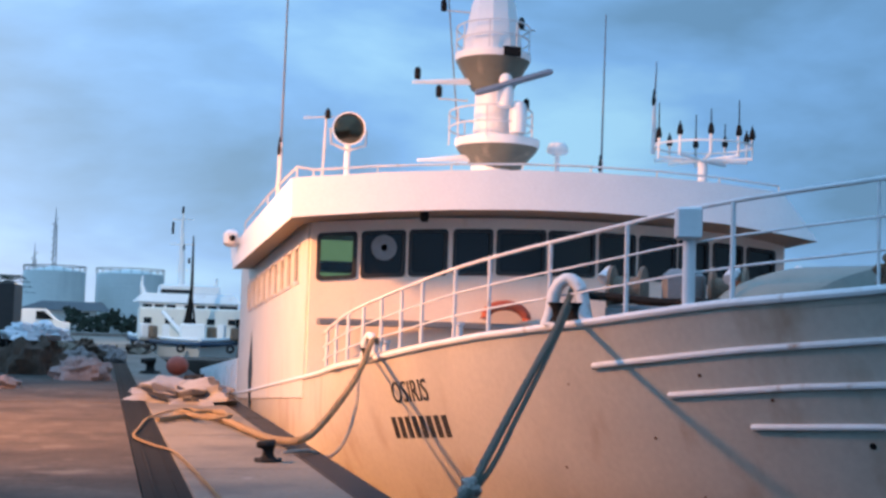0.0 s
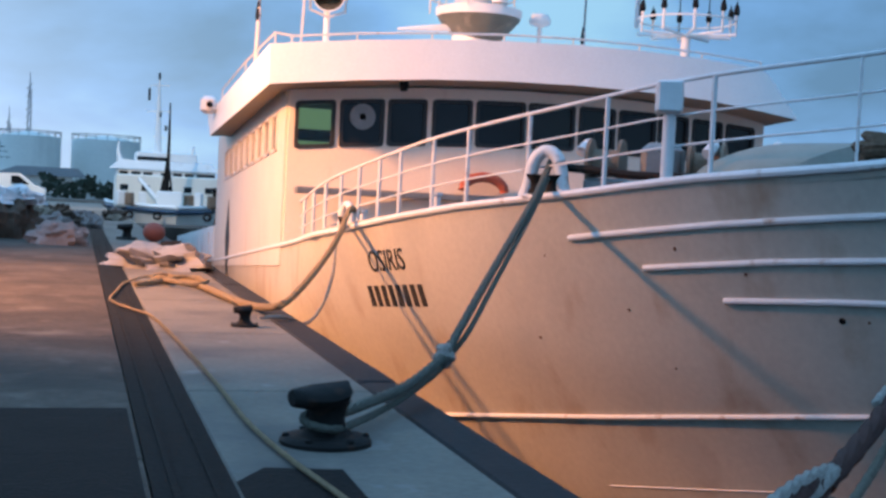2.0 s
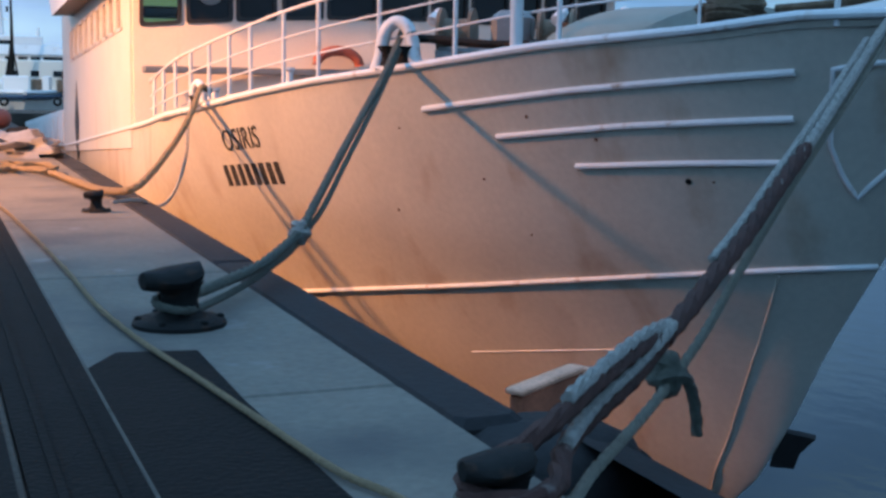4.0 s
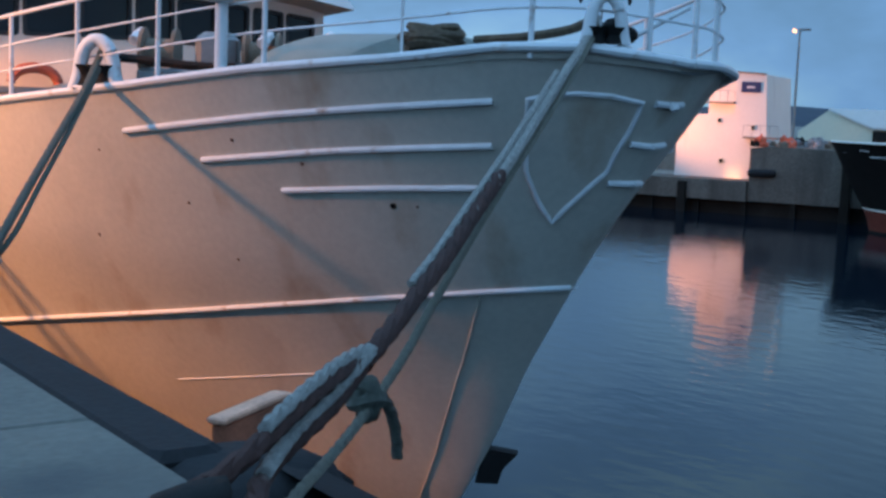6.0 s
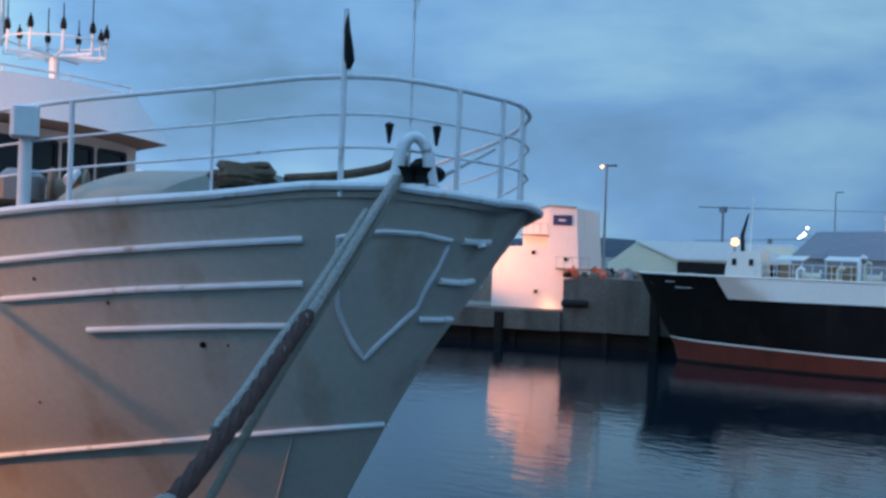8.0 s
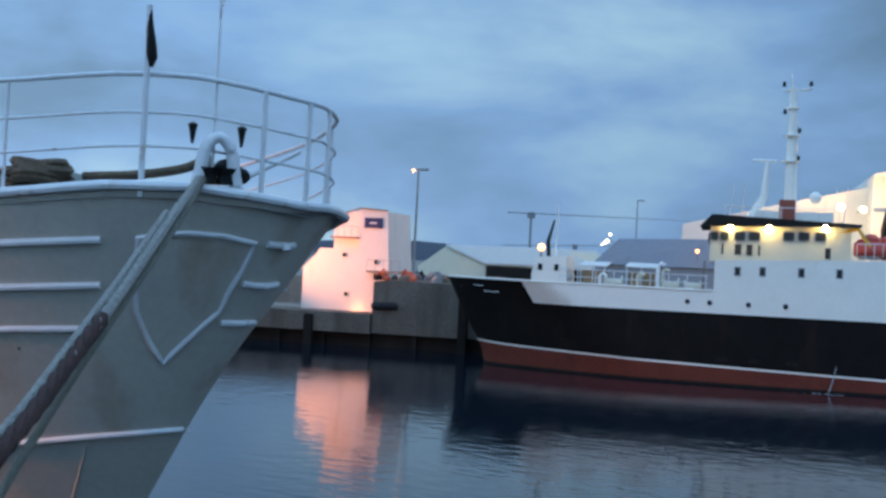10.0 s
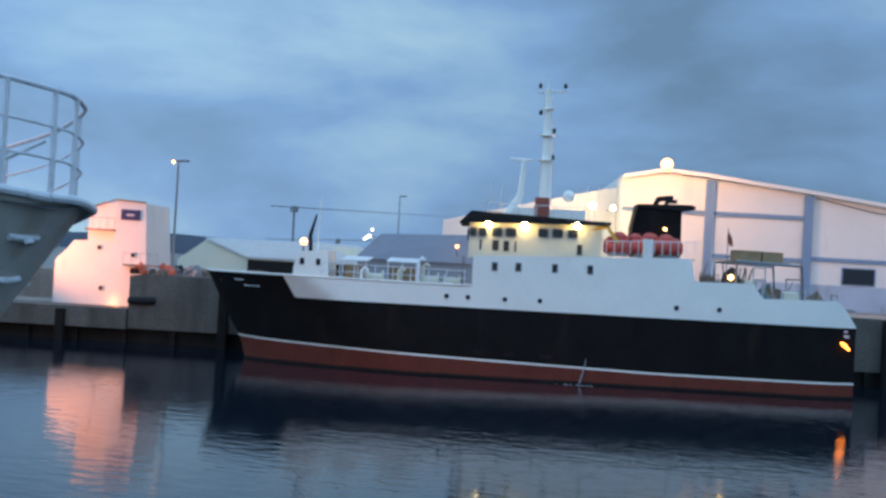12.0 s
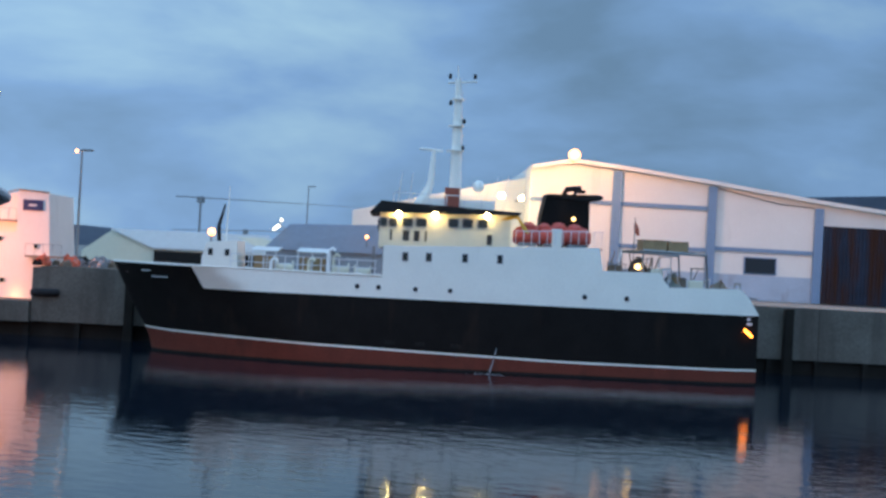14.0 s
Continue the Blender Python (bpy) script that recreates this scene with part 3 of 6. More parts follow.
    for _ in range(14):
        outline = [outline[0]] + [(outline[k - 1] + outline[k] * 2 + outline[k + 1]) / 4 for k in range(1, len(outline) - 1)] + [outline[-1]]
    acc = [0.0]
    for a, c in zip(outline, outline[1:]):
        acc.append(acc[-1] + (c - a).length)

    def at_len(d, h):
        i = min(len(acc) - 2, max(0, int(np.searchsorted(acc, d)) - 1))
        t = (d - acc[i]) / max(1e-6, acc[i + 1] - acc[i])
        p = outline[i].lerp(outline[i + 1], t)
        return Vector((p.x, p.y, p.z + h))

    def rail_h(p):
        return lerp(p.y, [7.8, 12, 16, 19, 21], [0.98, 1.04, 0.98, 0.86, 0.70])
    total = acc[-1]
    for frac in (0.36, 0.66, 1.0):
        pts = []
        for i in range(121):
            p = at_len(total * i / 120, 0)
            pts.append(p + Vector((0, 0, rail_h(p) * frac)))
        part("rail_bar", Build().tube(pts, 0.024 if frac == 1 else 0.013, 8), RAIL, ship, "white tubular guard rail")
    posts = [20.6, 19.9, 19.2, 18.6, 18.05, 17.45, 16.8, 16.0, 15.0, 13.95, 12.62, 11.14, 9.75]
    for side in (-1, 1):
        for y in posts:
            z = sheer(y)
            q = min((p for p in outline if (p.x - CX) * side > 0), key=lambda p: abs(p.y - y))
            h = rail_h(q)
            part("rail_post", Build().tube([(q.x, q.y, z - 0.02), (q.x, q.y, q.z + h)], 0.028 if y > 10.5 else 0.015, 8), RAIL, ship)
    for k in (0.488, 0.508, 0.522, 0.56):
        q = at_len(total * k, 0)
        part("rail_post", Build().tube([q - Vector((0, 0, 0.02)), q + Vector((0, 0, rail_h(q)))], 0.024, 8), RAIL, ship)

    # arched fairleads
    def fairlead(y, size, turn, tall=1.0):
        z = sheer(y)
        c = Vector((CX - half(y, z) + 0.12, y, z))
        m = pose(*c, 0, 0, turn)
        arch = [(-1.12, 0.0), (-1.0, 0.2), (-0.88, 0.5), (-0.80, 0.85), (-0.62, 1.18), (-0.32, 1.38), (0, 1.45), (0.32, 1.38), (0.62, 1.18), (0.80, 0.85), (0.88, 0.5), (1.0, 0.2), (1.12, 0.0)]
        pts = curve_pts([m @ Vector((u * size, 0, v * size * tall)) for u, v in arch], 4)
        b = Build().tube(pts, [size * 0.30 + size * 0.14 * abs(k / (len(pts) - 1) - 0.5) for k in range(len(pts))], 10)
        b.box((0, 0, size * 0.08), (size * 2.3, size * 0.8, size * 0.20), m=m, bevel=0.02)
        f = part("fairlead", b, RAIL, ship, "thick white horseshoe mooring fairlead", smooth=50)
        g = Build()
        for u in (-0.42, 0.42):
            g.lathe((u * size, 0, 0), [(0.15 * size / 0.3, 0.05), (0.12 * size / 0.3, 0.12), (0.13 * size / 0.3, size * 0.8), (0.19 * size / 0.3, size * 1.15)], 10, m)
        part("roller", g, DARK, f, "black worn roller")
        return c
    fairlead(18.25, 0.18, -75, 1.5)
    fairlead(13.5, 0.235, -48, 1.6)
    fairlead(8.25, 0.17, -30, 1.9)
    part("net_bundle", Build().ball((8.05, 8.38, 2.40), 0.13, 10, 0.8).ball((8.15, 8.32, 2.35), 0.10, 10, 0.8), DARK, ship, "dark rag bundle beside the bow fairlead")
    part("rail_brace", Build().tube([(8.25, 8.45, 2.30), (8.62, 8.02, 2.62)], 0.022, 6), RAIL, ship, "white diagonal rail brace")

    # mooring gear on the foredeck
    b = Build().box((5.72, 11.62, 2.76), (0.26, 0.25, 0.32), turn=-20, bevel=0.02)
    part("vent_box", b, RAIL, ship, "white box on a post")
    part("vent_post", Build().tube([(5.74, 11.63, sheer(11.63) - 0.02), (5.74, 11.63, 2.62)], 0.065, 12), RAIL, ship)
    b = Build()
    hump = [(6.6 + 2.2 * u, 11.9 - 0.9 * u, 1.95 + 0.46 * math.sin(math.pi * u) ** 0.7) for u in (k / 14 for k in range(15))]
    b.grid([[(x - 0.35 * w, y + 0.9 * w, z if abs(w) < 0.9 else 1.6) for w in (-1, -0.6, 0, 0.6, 1)] for x, y, z in hump])
    part("hatch_cover", b, GREENSTEEL, ship, "grey-green domed hatch cover")
    # bundle of brown net and the dark spring line that leads to the bow
    rng = random.Random(31)
    b = Build()
    for k in range(16):
        cx, cy, cz = 7.24 + rng.uniform(-0.12, 0.16), 10.08 + rng.uniform(-0.18, 0.12), 2.24 + rng.uniform(-0.08, 0.15)
        r = rng.uniform(0.10, 0.20)
        ph, tl = rng.uniform(0, 6), rng.uniform(-0.35, 0.35)
        b.tube([(cx + 1.25 * r * math.cos(q), cy + r * math.sin(q), cz + tl * r * math.sin(q + ph)) for q in (2 * math.pi * i / 14 for i in range(14))], 0.045, 5, closed=True)
    part("coiled_rope", b, DARKROPE, ship, "coil of tarred brown rope on the foredeck")
    b = Build().tube(curve_pts([(7.55, 9.8, 2.30), (7.75, 9.3, 2.33), (7.95, 8.9, 2.40), (7.98, 8.62, 2.48)], 6), 0.045, 7)
    part("deck_rope", b, DARKROPE, ship, "tarred rope leading to the bow fairlead")
    b = Build().tube(curve_pts([(5.32, 13.6, 2.05), (5.55, 13.25, 2.03), (5.95, 12.75, 1.98), (6.4, 12.2, 1.98)], 6), 0.05, 7)
    part("deck_rope", b, DARK, ship, "black rope leading inboard from the fairlead")
    # anchor windlass
    m = pose(6.3, 13.1, 1.70, 0, 0, -35)
    w = part("windlass", Build().box((0, 0, 0.12), (1.5, 0.6, 0.25), m=m, bevel=0.04).box((0.1, 0, 0.42), (0.45, 0.5, 0.5), m=m, bevel=0.08), STEEL, ship, "grey anchor windlass on the foredeck")
    for u in (-0.55, 0.6):
        mm = m @ pose(u, 0, 0.42, 0, 90, 0)
        part("windlass_drum", Build().lathe((0, 0, 0), [(0.28, -0.2), (0.28, -0.16), (0.16, -0.14), (0.16, 0.14), (0.28, 0.16), (0.28, 0.2)], 16, mm), CLUTTER, w, "rusty windlass drum")
    for x, y in ((5.9, 13.9), (6.9, 12.7), (7.4, 12.2)):
        part("vent_pipe", Build().tube([(x, y, 1.5), (x, y, 2.2), (x - 0.12, y - 0.1, 2.35), (x - 0.25, y - 0.2, 2.25)], 0.07, 8), RAIL, ship, "white goose-neck vent pipe")
    for x, y, h in ((4.75, 16.6, 0.42), (4.35, 19.4, 0.5)):
        part("mooring_bitt", Build().lathe((x, y, sheer(y) - 0.1), [(0.055, 0), (0.055, h), (0.085, h + 0.02), (0.085, h + 0.06)], 12), RAIL, ship, "white mooring bitt")
    for x, y in ((4.4, 20.6), (4.1, 20.2)):
        part("deck_bag", Build().ball((x, y, sheer(y) + 0.12), 0.20, 10), TARP, ship, "pale bag by the rail")
    # jackstaff with a furled dark pennant, and a thin flagpole
    part("jackstaff", Build().tube([(7.30, 8.65, 2.1), (7.30, 8.65, 3.78)], 0.028, 6), RAIL, ship, "white jackstaff at the bow")
    part("pennant", Build().tube([(7.30, 8.64, 3.76), (7.30, 8.63, 3.60), (7.315, 8.62, 3.42), (7.325, 8.62, 3.32), (7.32, 8.62, 3.24)], [0.012, 0.028, 0.045, 0.05, 0.02], 7), DARK, ship, "dark furled pennant")
    part("flagpole", Build().tube([(7.84, 8.34, 2.2), (7.84, 8.34, 4.05)], 0.011, 6), RAIL, ship, "thin white flagpole")
    part("flag", Build().prism([(7.84, 8.34, 3.82), (7.87, 8.31, 3.88), (7.91, 8.28, 4.05), (7.84, 8.34, 4.05)], (0.008, 0.008, 0)), WHITE, ship, "small white flag", smooth=False)
    for x, y in ((7.64, 8.40), (8.03, 8.19)):
        part("horn_pin", Build().lathe((x, y, 2.60), [(0.012, 0), (0.035, 0.14), (0.045, 0.17), (0.01, 0.19)], 8), DARK, ship, "small dark lamp at the bow fairlead")
    return ship


SHIP = moored_ship()


def wheelhouse(ship):
    arch = lambda x: -0.008 * (x - 8.8) ** 2
    bulge = lambda x: -0.45 * (1 - ((x - 8.2) / 4.8) ** 2)
    xs = [3.52, 3.64, 4.30, 4.41, 5.16, 5.25, 5.92, 6.05, 6.75, 6.85, 7.75, 7.83, 8.72, 8.83, 9.54, 9.64, 10.40, 10.48, 11.11, 11.23, 11.89, 12.0, 12.65, 12.9]
    # front wall, opening by opening: sill, head, mullions
    YF = 22.0

    def strip(b, x0, x1, z0, z1, y0=0.0, y1=0.12):
        lo, hi = [], []
        for z, acc in ((z0, lo), (z1, hi)):
            acc += [up(x0, YF + bulge(x0) + y0, z + arch(x0)), up(x1, YF + bulge(x1) + y0, z + arch(x1)), up(x1, YF + bulge(x1) + y1, z + arch(x1)), up(x0, YF + bulge(x0) + y1, z + arch(x0))]
        b.hexa(lo, hi)
    SILL, HEAD = 2.60, 3.40
    b = Build()
    for a, c in zip(xs, xs[1:]):
        strip(b, a, c, -0.6, SILL)
        strip(b, a, c, HEAD, 3.62)
    for i in range(0, len(xs) - 1, 2):
        strip(b, xs[i], xs[i + 1], SILL, HEAD)
    part("front_wall", b, CREAMWALL, ship, "buff wheelhouse front round the windows", smooth=False)
    for i in range(1, len(xs) - 1, 2):
        x0, x1 = xs[i], xs[i + 1]
        fr = Build()
        r = 0.07
        def rim(inset, y):
            out = []
            ins = inset
            for cx, cz, a0 in ((x1 - ins - r, HEAD - ins - r, 0), (x0 + ins + r, HEAD - ins - r, 90), (x0 + ins + r, SILL + ins + r, 180), (x1 - ins - r, SILL + ins + r, 270)):
                for k in range(5):
                    a = radians(a0 + 22.5 * k)
                    px, pz = cx + r * math.cos(a), cz + r * math.sin(a)
                    out.append(up(px, YF + bulge(px) + y, pz + arch(px)))
            return out + out[:1]
        fr.grid([rim(-0.02, 0.02), rim(-0.02, -0.025), rim(0.045, -0.025), rim(0.045, 0.05)])
        w = part("window", fr, GASKET, ship, "rounded wheelhouse window in a black gasket")
        pane = Build()
        ring = rim(0.04, 0.03)[:-1]
        pane.add(ring, [tuple(range(len(ring)))])
        part("pane", pane, GLASS if i < 2 else GLASS_DARK, w, "green-lit glass pane" if i < 2 else "dark glass pane", smooth=False)
    # clear-view screen in the second pane
    c = up(4.79, YF + bulge(4.79) - 0.03, 2.98)
    b = Build()
    m = Matrix.Translation(c) @ pose(0, 0, 0, 90, 0, 0)
    for r0, r1 in ((0.20, 0.23), (0.03, 0.06)):
        b.lathe((0, 0, 0), [(r0, -0.01), (r1, -0.01), (r1, 0.015), (r0, 0.015)], 24, m)
    part("clear_view_screen", b, STEEL, ship, "round spinning clear-view screen")
    # lit room behind the first panes
    b = Build().box(up(4.75, 24.2, 2.9), (2.2, 0.05, 1.3))
    part("wheelhouse_interior", b, GLOW_GREEN, ship, "green-lit wheelhouse interior", smooth=False)
    b = Build().box(up(4.1, 22.5, 2.68), (0.7, 0.4, 0.2), bevel=0.05)
    part("ceiling_panel", Build().box(up(4.3, 23.2, 3.36), (1.4, 1.6, 0.1)), DARK, ship, "dark wheelhouse ceiling")
    part("console", b, DARK, ship, "dark instrument console")
    part("cabin_lamp", Build().ball(up(4.02, 22.9, 2.74), 0.06), GLOW_WHITE, ship, "small white cabin lamp")
    # starboard side wall with its row of windows
    side = Build()
    wins = [(23.0 + 0.95 * k, 23.0 + 0.95 * k + 0.62) for k in range(9)]
    X0, X1 = 3.48, 3.60
    ys = [22.1]
    for a, c in wins:
        ys += [a, c]
    ys.append(33.0)

    def panel(b, y0, y1, z0, z1, x0=X0, x1=X1):
        lo = [up(x0, y0, z0), up(x1, y0, z0), up(x1, y1, z0), up(x0, y1, z0)]
        hi = [up(x0, y0, z1), up(x1, y0, z1), up(x1, y1, z1), up(x0, y1, z1)]
        b.hexa(lo, hi)
    for i, (a, c) in enumerate(zip(ys, ys[1:])):
        panel(side, a, c, 0.30, 2.40)
        panel(side, a, c, 3.14, 3.62)
        if i % 2 == 0:
            panel(side, a, c, 2.40, 3.14)
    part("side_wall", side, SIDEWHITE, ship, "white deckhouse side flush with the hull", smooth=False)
    for a, c in wins:
        f = Build()
        for q in ((a, a + 0.06, 2.40, 3.14), (c - 0.06, c, 2.40, 3.14), (a, c, 2.40, 2.46), (a, c, 3.08, 3.14)):
            panel(f, *q, X0 - 0.02, X1)
        w = part("window", f, RAIL, ship, "narrow side window", smooth=False)
        g = Build()
        panel(g, a + 0.06, c - 0.06, 2.46, 3.08, X0 + 0.03, X0 + 0.045)
        part("pane", g, GLASS_DARK, w, smooth=False)
    b = Build()
    panel(b, 22.1, 33, -0.6, 3.6, 12.85, 12.97)
    part("side_wall", b, WHITE, ship, smooth=False)
    # visor: fascia, soffit and roof in one shell
    fx = [3.02, 3.4, 4.5, 5.8, 7.1, 8.4, 9.7, 11.0, 12.3, 13.05]
    lowz = lambda x: 3.66 - 0.0105 * (x - 8.6) ** 2 - 0.03 * max(0, x - 11)
    topz = lambda x: 4.40 - 0.0098 * (x - 9.2) ** 2
    fy = lambda x: 20.9 + 0.012 * (x - 8.2) ** 2 - 0.15
    YB = 31.5
    b = Build()
    low = [up(x, fy(x), lowz(x)) for x in fx]
    top = [up(x if x < 12 else x - (x - 12.0) * 0.6, fy(x) + 0.12, topz(x)) for x in fx]
    inn = [up(x, 22.3, lowz(x) + 0.02) for x in fx]
    b.grid([low, top])
    back_top = [up(p.x, YB, topz(p.x)) for p in top]
    b.grid([top, back_top])
    b.grid([[low[0], top[0]], [up(3.0, YB - 1, 3.40), back_top[0]]])
    b.grid([[low[-1], top[-1]], [up(12.9, YB, 3.4), back_top[-1]]])
    part("visor", b, WHITE, ship, "white overhanging wheelhouse visor and roof", smooth=30)
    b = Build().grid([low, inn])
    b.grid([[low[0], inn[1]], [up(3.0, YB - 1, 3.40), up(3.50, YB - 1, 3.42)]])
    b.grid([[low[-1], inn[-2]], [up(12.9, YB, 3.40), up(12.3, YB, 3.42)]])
    part("soffit", b, VISOR_UNDER, ship, "dark buff underside of the visor", smooth=False)
    b = Build().lathe(up(5.35, 21.1, 3.50), [(0.06, -0.12), (0.08, -0.05), (0.08, 0.1)], 12)
    part("soffit_lamp", b, DARK, ship, "small dark lamp under the visor")
    # low rail round the roof
    ring = [up(3.1, 29.0, 4.32), up(3.1, 25.0, 4.32), up(3.12, 21.3, 4.24)] + [up(x, fy(x) + 0.25, topz(x) + 0.13) for x in fx[1:-1]]
    part("roof_rail", Build().tube(ring, 0.022, 6), RAIL, ship, "thin white roof rail")
    for p in ring[::1]:
        part("roof_rail_post", Build().tube([p, p - Vector((0, 0, 0.22))], 0.016, 6), RAIL, ship)
    part("loudhailer", Build().box(up(2.85, 29.6, 4.02), (0.35, 0.5, 0.4), bevel=0.08), WHITE, ship, "pale box-shaped horn on the roof edge")
    part("lens", Build().lathe((0, 0, 0), [(0.07, 0.0), (0.07, 0.06)], 12, Matrix.Translation(up(2.85, 29.35, 4.0)) @ pose(0, 0, 0, 90, 0, 0)), DARK, ship, "dark round lens")
    # steps, pipes and lettering plates low on the front
    part("front_shelf", Build().box(up(6.6, 21.5, 1.62), (6.0, 0.25, 0.12), bevel=0.02), STEEL, ship, "grey ledge along the wheelhouse front")
    b = Build().tube([up(6.97 + 0.40 * math.cos(a), 21.35, 1.74 + 0.26 * math.sin(a)) for a in (math.pi * k / 10 for k in range(11))], 0.09, 8)
    part("life_ring", b, DULLRED, ship, "faded red life ring on the wheelhouse front")
    # black diamond mark on the side
    b = Build().prism([up(3.474, 30.6, 0.95), up(3.474, 30.1, 1.9), up(3.474, 29.7, 0.95), up(3.474, 30.1, -0.15)], (0.004, 0, 0))
    part("side_mark", b, LETTER, ship, "black diamond-shaped mark", smooth=False)
    # lower aft bulwark with freeing ports
    b = Build()
    for k in range(9):
        y0 = 33.1 + 1.35 * k
        panel(b, y0, y0 + 1.0, 0.5, 1.35, 3.46, 3.52)
        panel(b, y0 + 1.0, y0 + 1.35, 1.2, 1.35, 3.46, 3.52)
    part("aft_bulwark", b, WHITE, ship, "white open bulwark aft of the deckhouse", smooth=False)
    aft = Build().box(up(8.6, 36, 1.6), (8.5, 6, 2.4), bevel=0.1)
    part("aft_house", aft, WHITE, ship, "white low aft deckhouse")


wheelhouse(SHIP)


def roof_gear(ship):
    # searchlight
    c = up(4.5, 24.0, 5.55)
    aim = Vector((-0.15, -1, -0.05)).to_track_quat("Z", "Y").to_matrix().to_4x4()
    m = Matrix.Translation(c) @ aim
    b = Build().lathe((0, 0, 0), [(0.10, -0.26), (0.24, -0.20), (0.31, -0.05), (0.315, 0.16), (0.325, 0.18), (0.325, 0.21), (0.302, 0.21), (0.295, 0.10), (0.02, -0.02)], 28, m)
    s = part("searchlight", b, WHITE, ship, "large white searchlight with a dark lens")
    part("lens", Build().lathe((0, 0, 0), [(0.298, 0.14), (0.22, 0.165), (0.01, 0.19)], 28, m), LENS, s, "dark glossy lens")
    part("searchlight_post", Build().tube([up(4.5, 24.05, 4.3), up(4.5, 24.05, 5.3)], 0.06, 10), WHITE, ship)
    part("searchlight_yoke", Build().tube([c + Vector((-0.36, 0, 0.0)), c + Vector((-0.34, 0, -0.3)), c + Vector((0, 0, -0.42)), c + Vector((0.34, 0, -0.3)), c + Vector((0.36, 0, 0))], 0.03, 6), RAIL, ship)
    part("signal_post", Build().tube([up(4.1, 24.6, 4.3), up(4.15, 24.6, 5.95)], 0.025, 6).tube([up(3.7, 24.6, 5.85), up(4.3, 24.6, 5.92)], 0.02, 6), RAIL, ship, "thin white signal post")
    part("signal_lamp", Build().lathe(up(4.16, 24.5, 5.85), [(0.05, 0), (0.06, 0.1), (0.03, 0.2)], 8), DARK, ship, "small dark signal lamp")
    # main mast: tapered column, platforms, yards and lamps
    mx, my = 7.45, 24.0
    P = lambda x, z, dy=0.0: up(x, my + dy, z)
    b = Build().lathe(P(mx, 4.4), [(0.42, 0), (0.42, 0.6), (0.40, 1.2), (0.36, 2.4), (0.38, 3.0)], 20)
    part("mast_column", b, WHITE, ship, "white tapered mast column")
    b = Build().lathe(P(mx + 0.1, 4.92), [(0.44, 0.0), (0.80, 0.40), (0.83, 0.46)], 28)
    part("platform_cone", b, OLIVE, ship, "olive-grey underside of a mast platform")
    part("mast_platform", Build().lathe(P(mx + 0.1, 5.38), [(0.84, 0.0), (0.86, 0.06), (0.86, 0.16), (0.80, 0.18), (0.1, 0.18)], 28), WHITE, ship, "round white mast platform")
    b = Build().lathe(P(mx - 0.04, 6.55), [(0.42, 0.0), (0.48, 0.1), (0.72, 0.52), (0.75, 0.58)], 28)
    part("platform_cone", b, OLIVE, ship, "olive-grey underside of the upper mast platform")
    part("mast_platform", Build().lathe(P(mx - 0.04, 7.13), [(0.76, 0.0), (0.77, 0.05), (0.77, 0.14), (0.1, 0.15)], 28), WHITE, ship, "upper round white mast platform")
    b = Build().lathe(P(mx - 0.05, 7.2), [(0.66, 0.0), (0.56, 0.5), (0.48, 1.0), (0.38, 1.35), (0.34, 2.6)], 10)
    part("mast_top", b, WHITE, ship, "faceted white upper mast", smooth=20)
    part("mast_hatch", Build().box(P(mx + 0.12, 7.17, -0.75), (0.36, 0.06, 0.18)), DARK, ship, "dark opening in the platform")
    part("mast_pod", Build().ball(P(mx + 0.05, 6.62, -0.62), 0.14), WHITE, ship)
    # platform rails
    for r, z, h in ((0.84, 5.45, 0.62), (0.74, 7.25, 0.55)):
        for hh in (0.5, 1.0):
            part("platform_rail", Build().tube([P(mx - 0.05 + r * math.cos(a), z + h * hh, r * math.sin(a)) for a in (2 * math.pi * k / 24 for k in range(24))], 0.018, 6, closed=True), RAIL, ship)
        for k in range(8):
            a = 2 * math.pi * (k + 0.5) / 8
            q = P(mx - 0.05 + r * math.cos(a), z, r * math.sin(a))
            part("platform_rail_post", Build().tube([q, q + Vector((0, 0, h))], 0.016, 6), RAIL, ship)
    # radar scanner, slanting across the column
    b = Build()
    a0, a1 = P(6.78, 6.22, -0.95), P(8.42, 6.84, -0.75)
    d = (a1 - a0).normalized()
    b.tube([a0, a0 + d * 0.06, a1 - d * 0.06, a1], [0.04, 0.066, 0.066, 0.04], 4)
    r = part("radar_scanner", b, SLATE, ship, "long grey radar scanner bar")
    part("radar_pedestal", Build().lathe(P(mx, 6.25, -0.75), [(0.16, -0.2), (0.18, 0.1), (0.12, 0.3)], 14), WHITE, r, "white radar pedestal")
    part("floodlight_can", Build().lathe(P(mx + 0.28, 5.55, -0.75), [(0.16, 0), (0.18, 0.3), (0.16, 0.55), (0.10, 0.62)], 14), WHITE, ship, "white cylindrical housing on the platform")
    for x0, x1, z in ((6.75, 5.75, 6.62), (6.6, 5.9, 5.06)):
        part("yard_arm", Build().tube([P(x0 + 0.5, z + 0.10), P(x1, z - 0.03)], [0.085, 0.032], 8), WHITE, ship, "white yard arm")
    for x, z in ((5.85, 6.78), (6.30, 6.45), (6.35, 8.2), (8.15, 6.32), (8.0, 7.98)):
        b = Build().lathe(P(x, z - 0.12), [(0.045, 0), (0.066, 0.03), (0.066, 0.18), (0.035, 0.24)], 10)
        part("navigation_lamp", b, DARK, ship, "small dark navigation lamp on the mast")
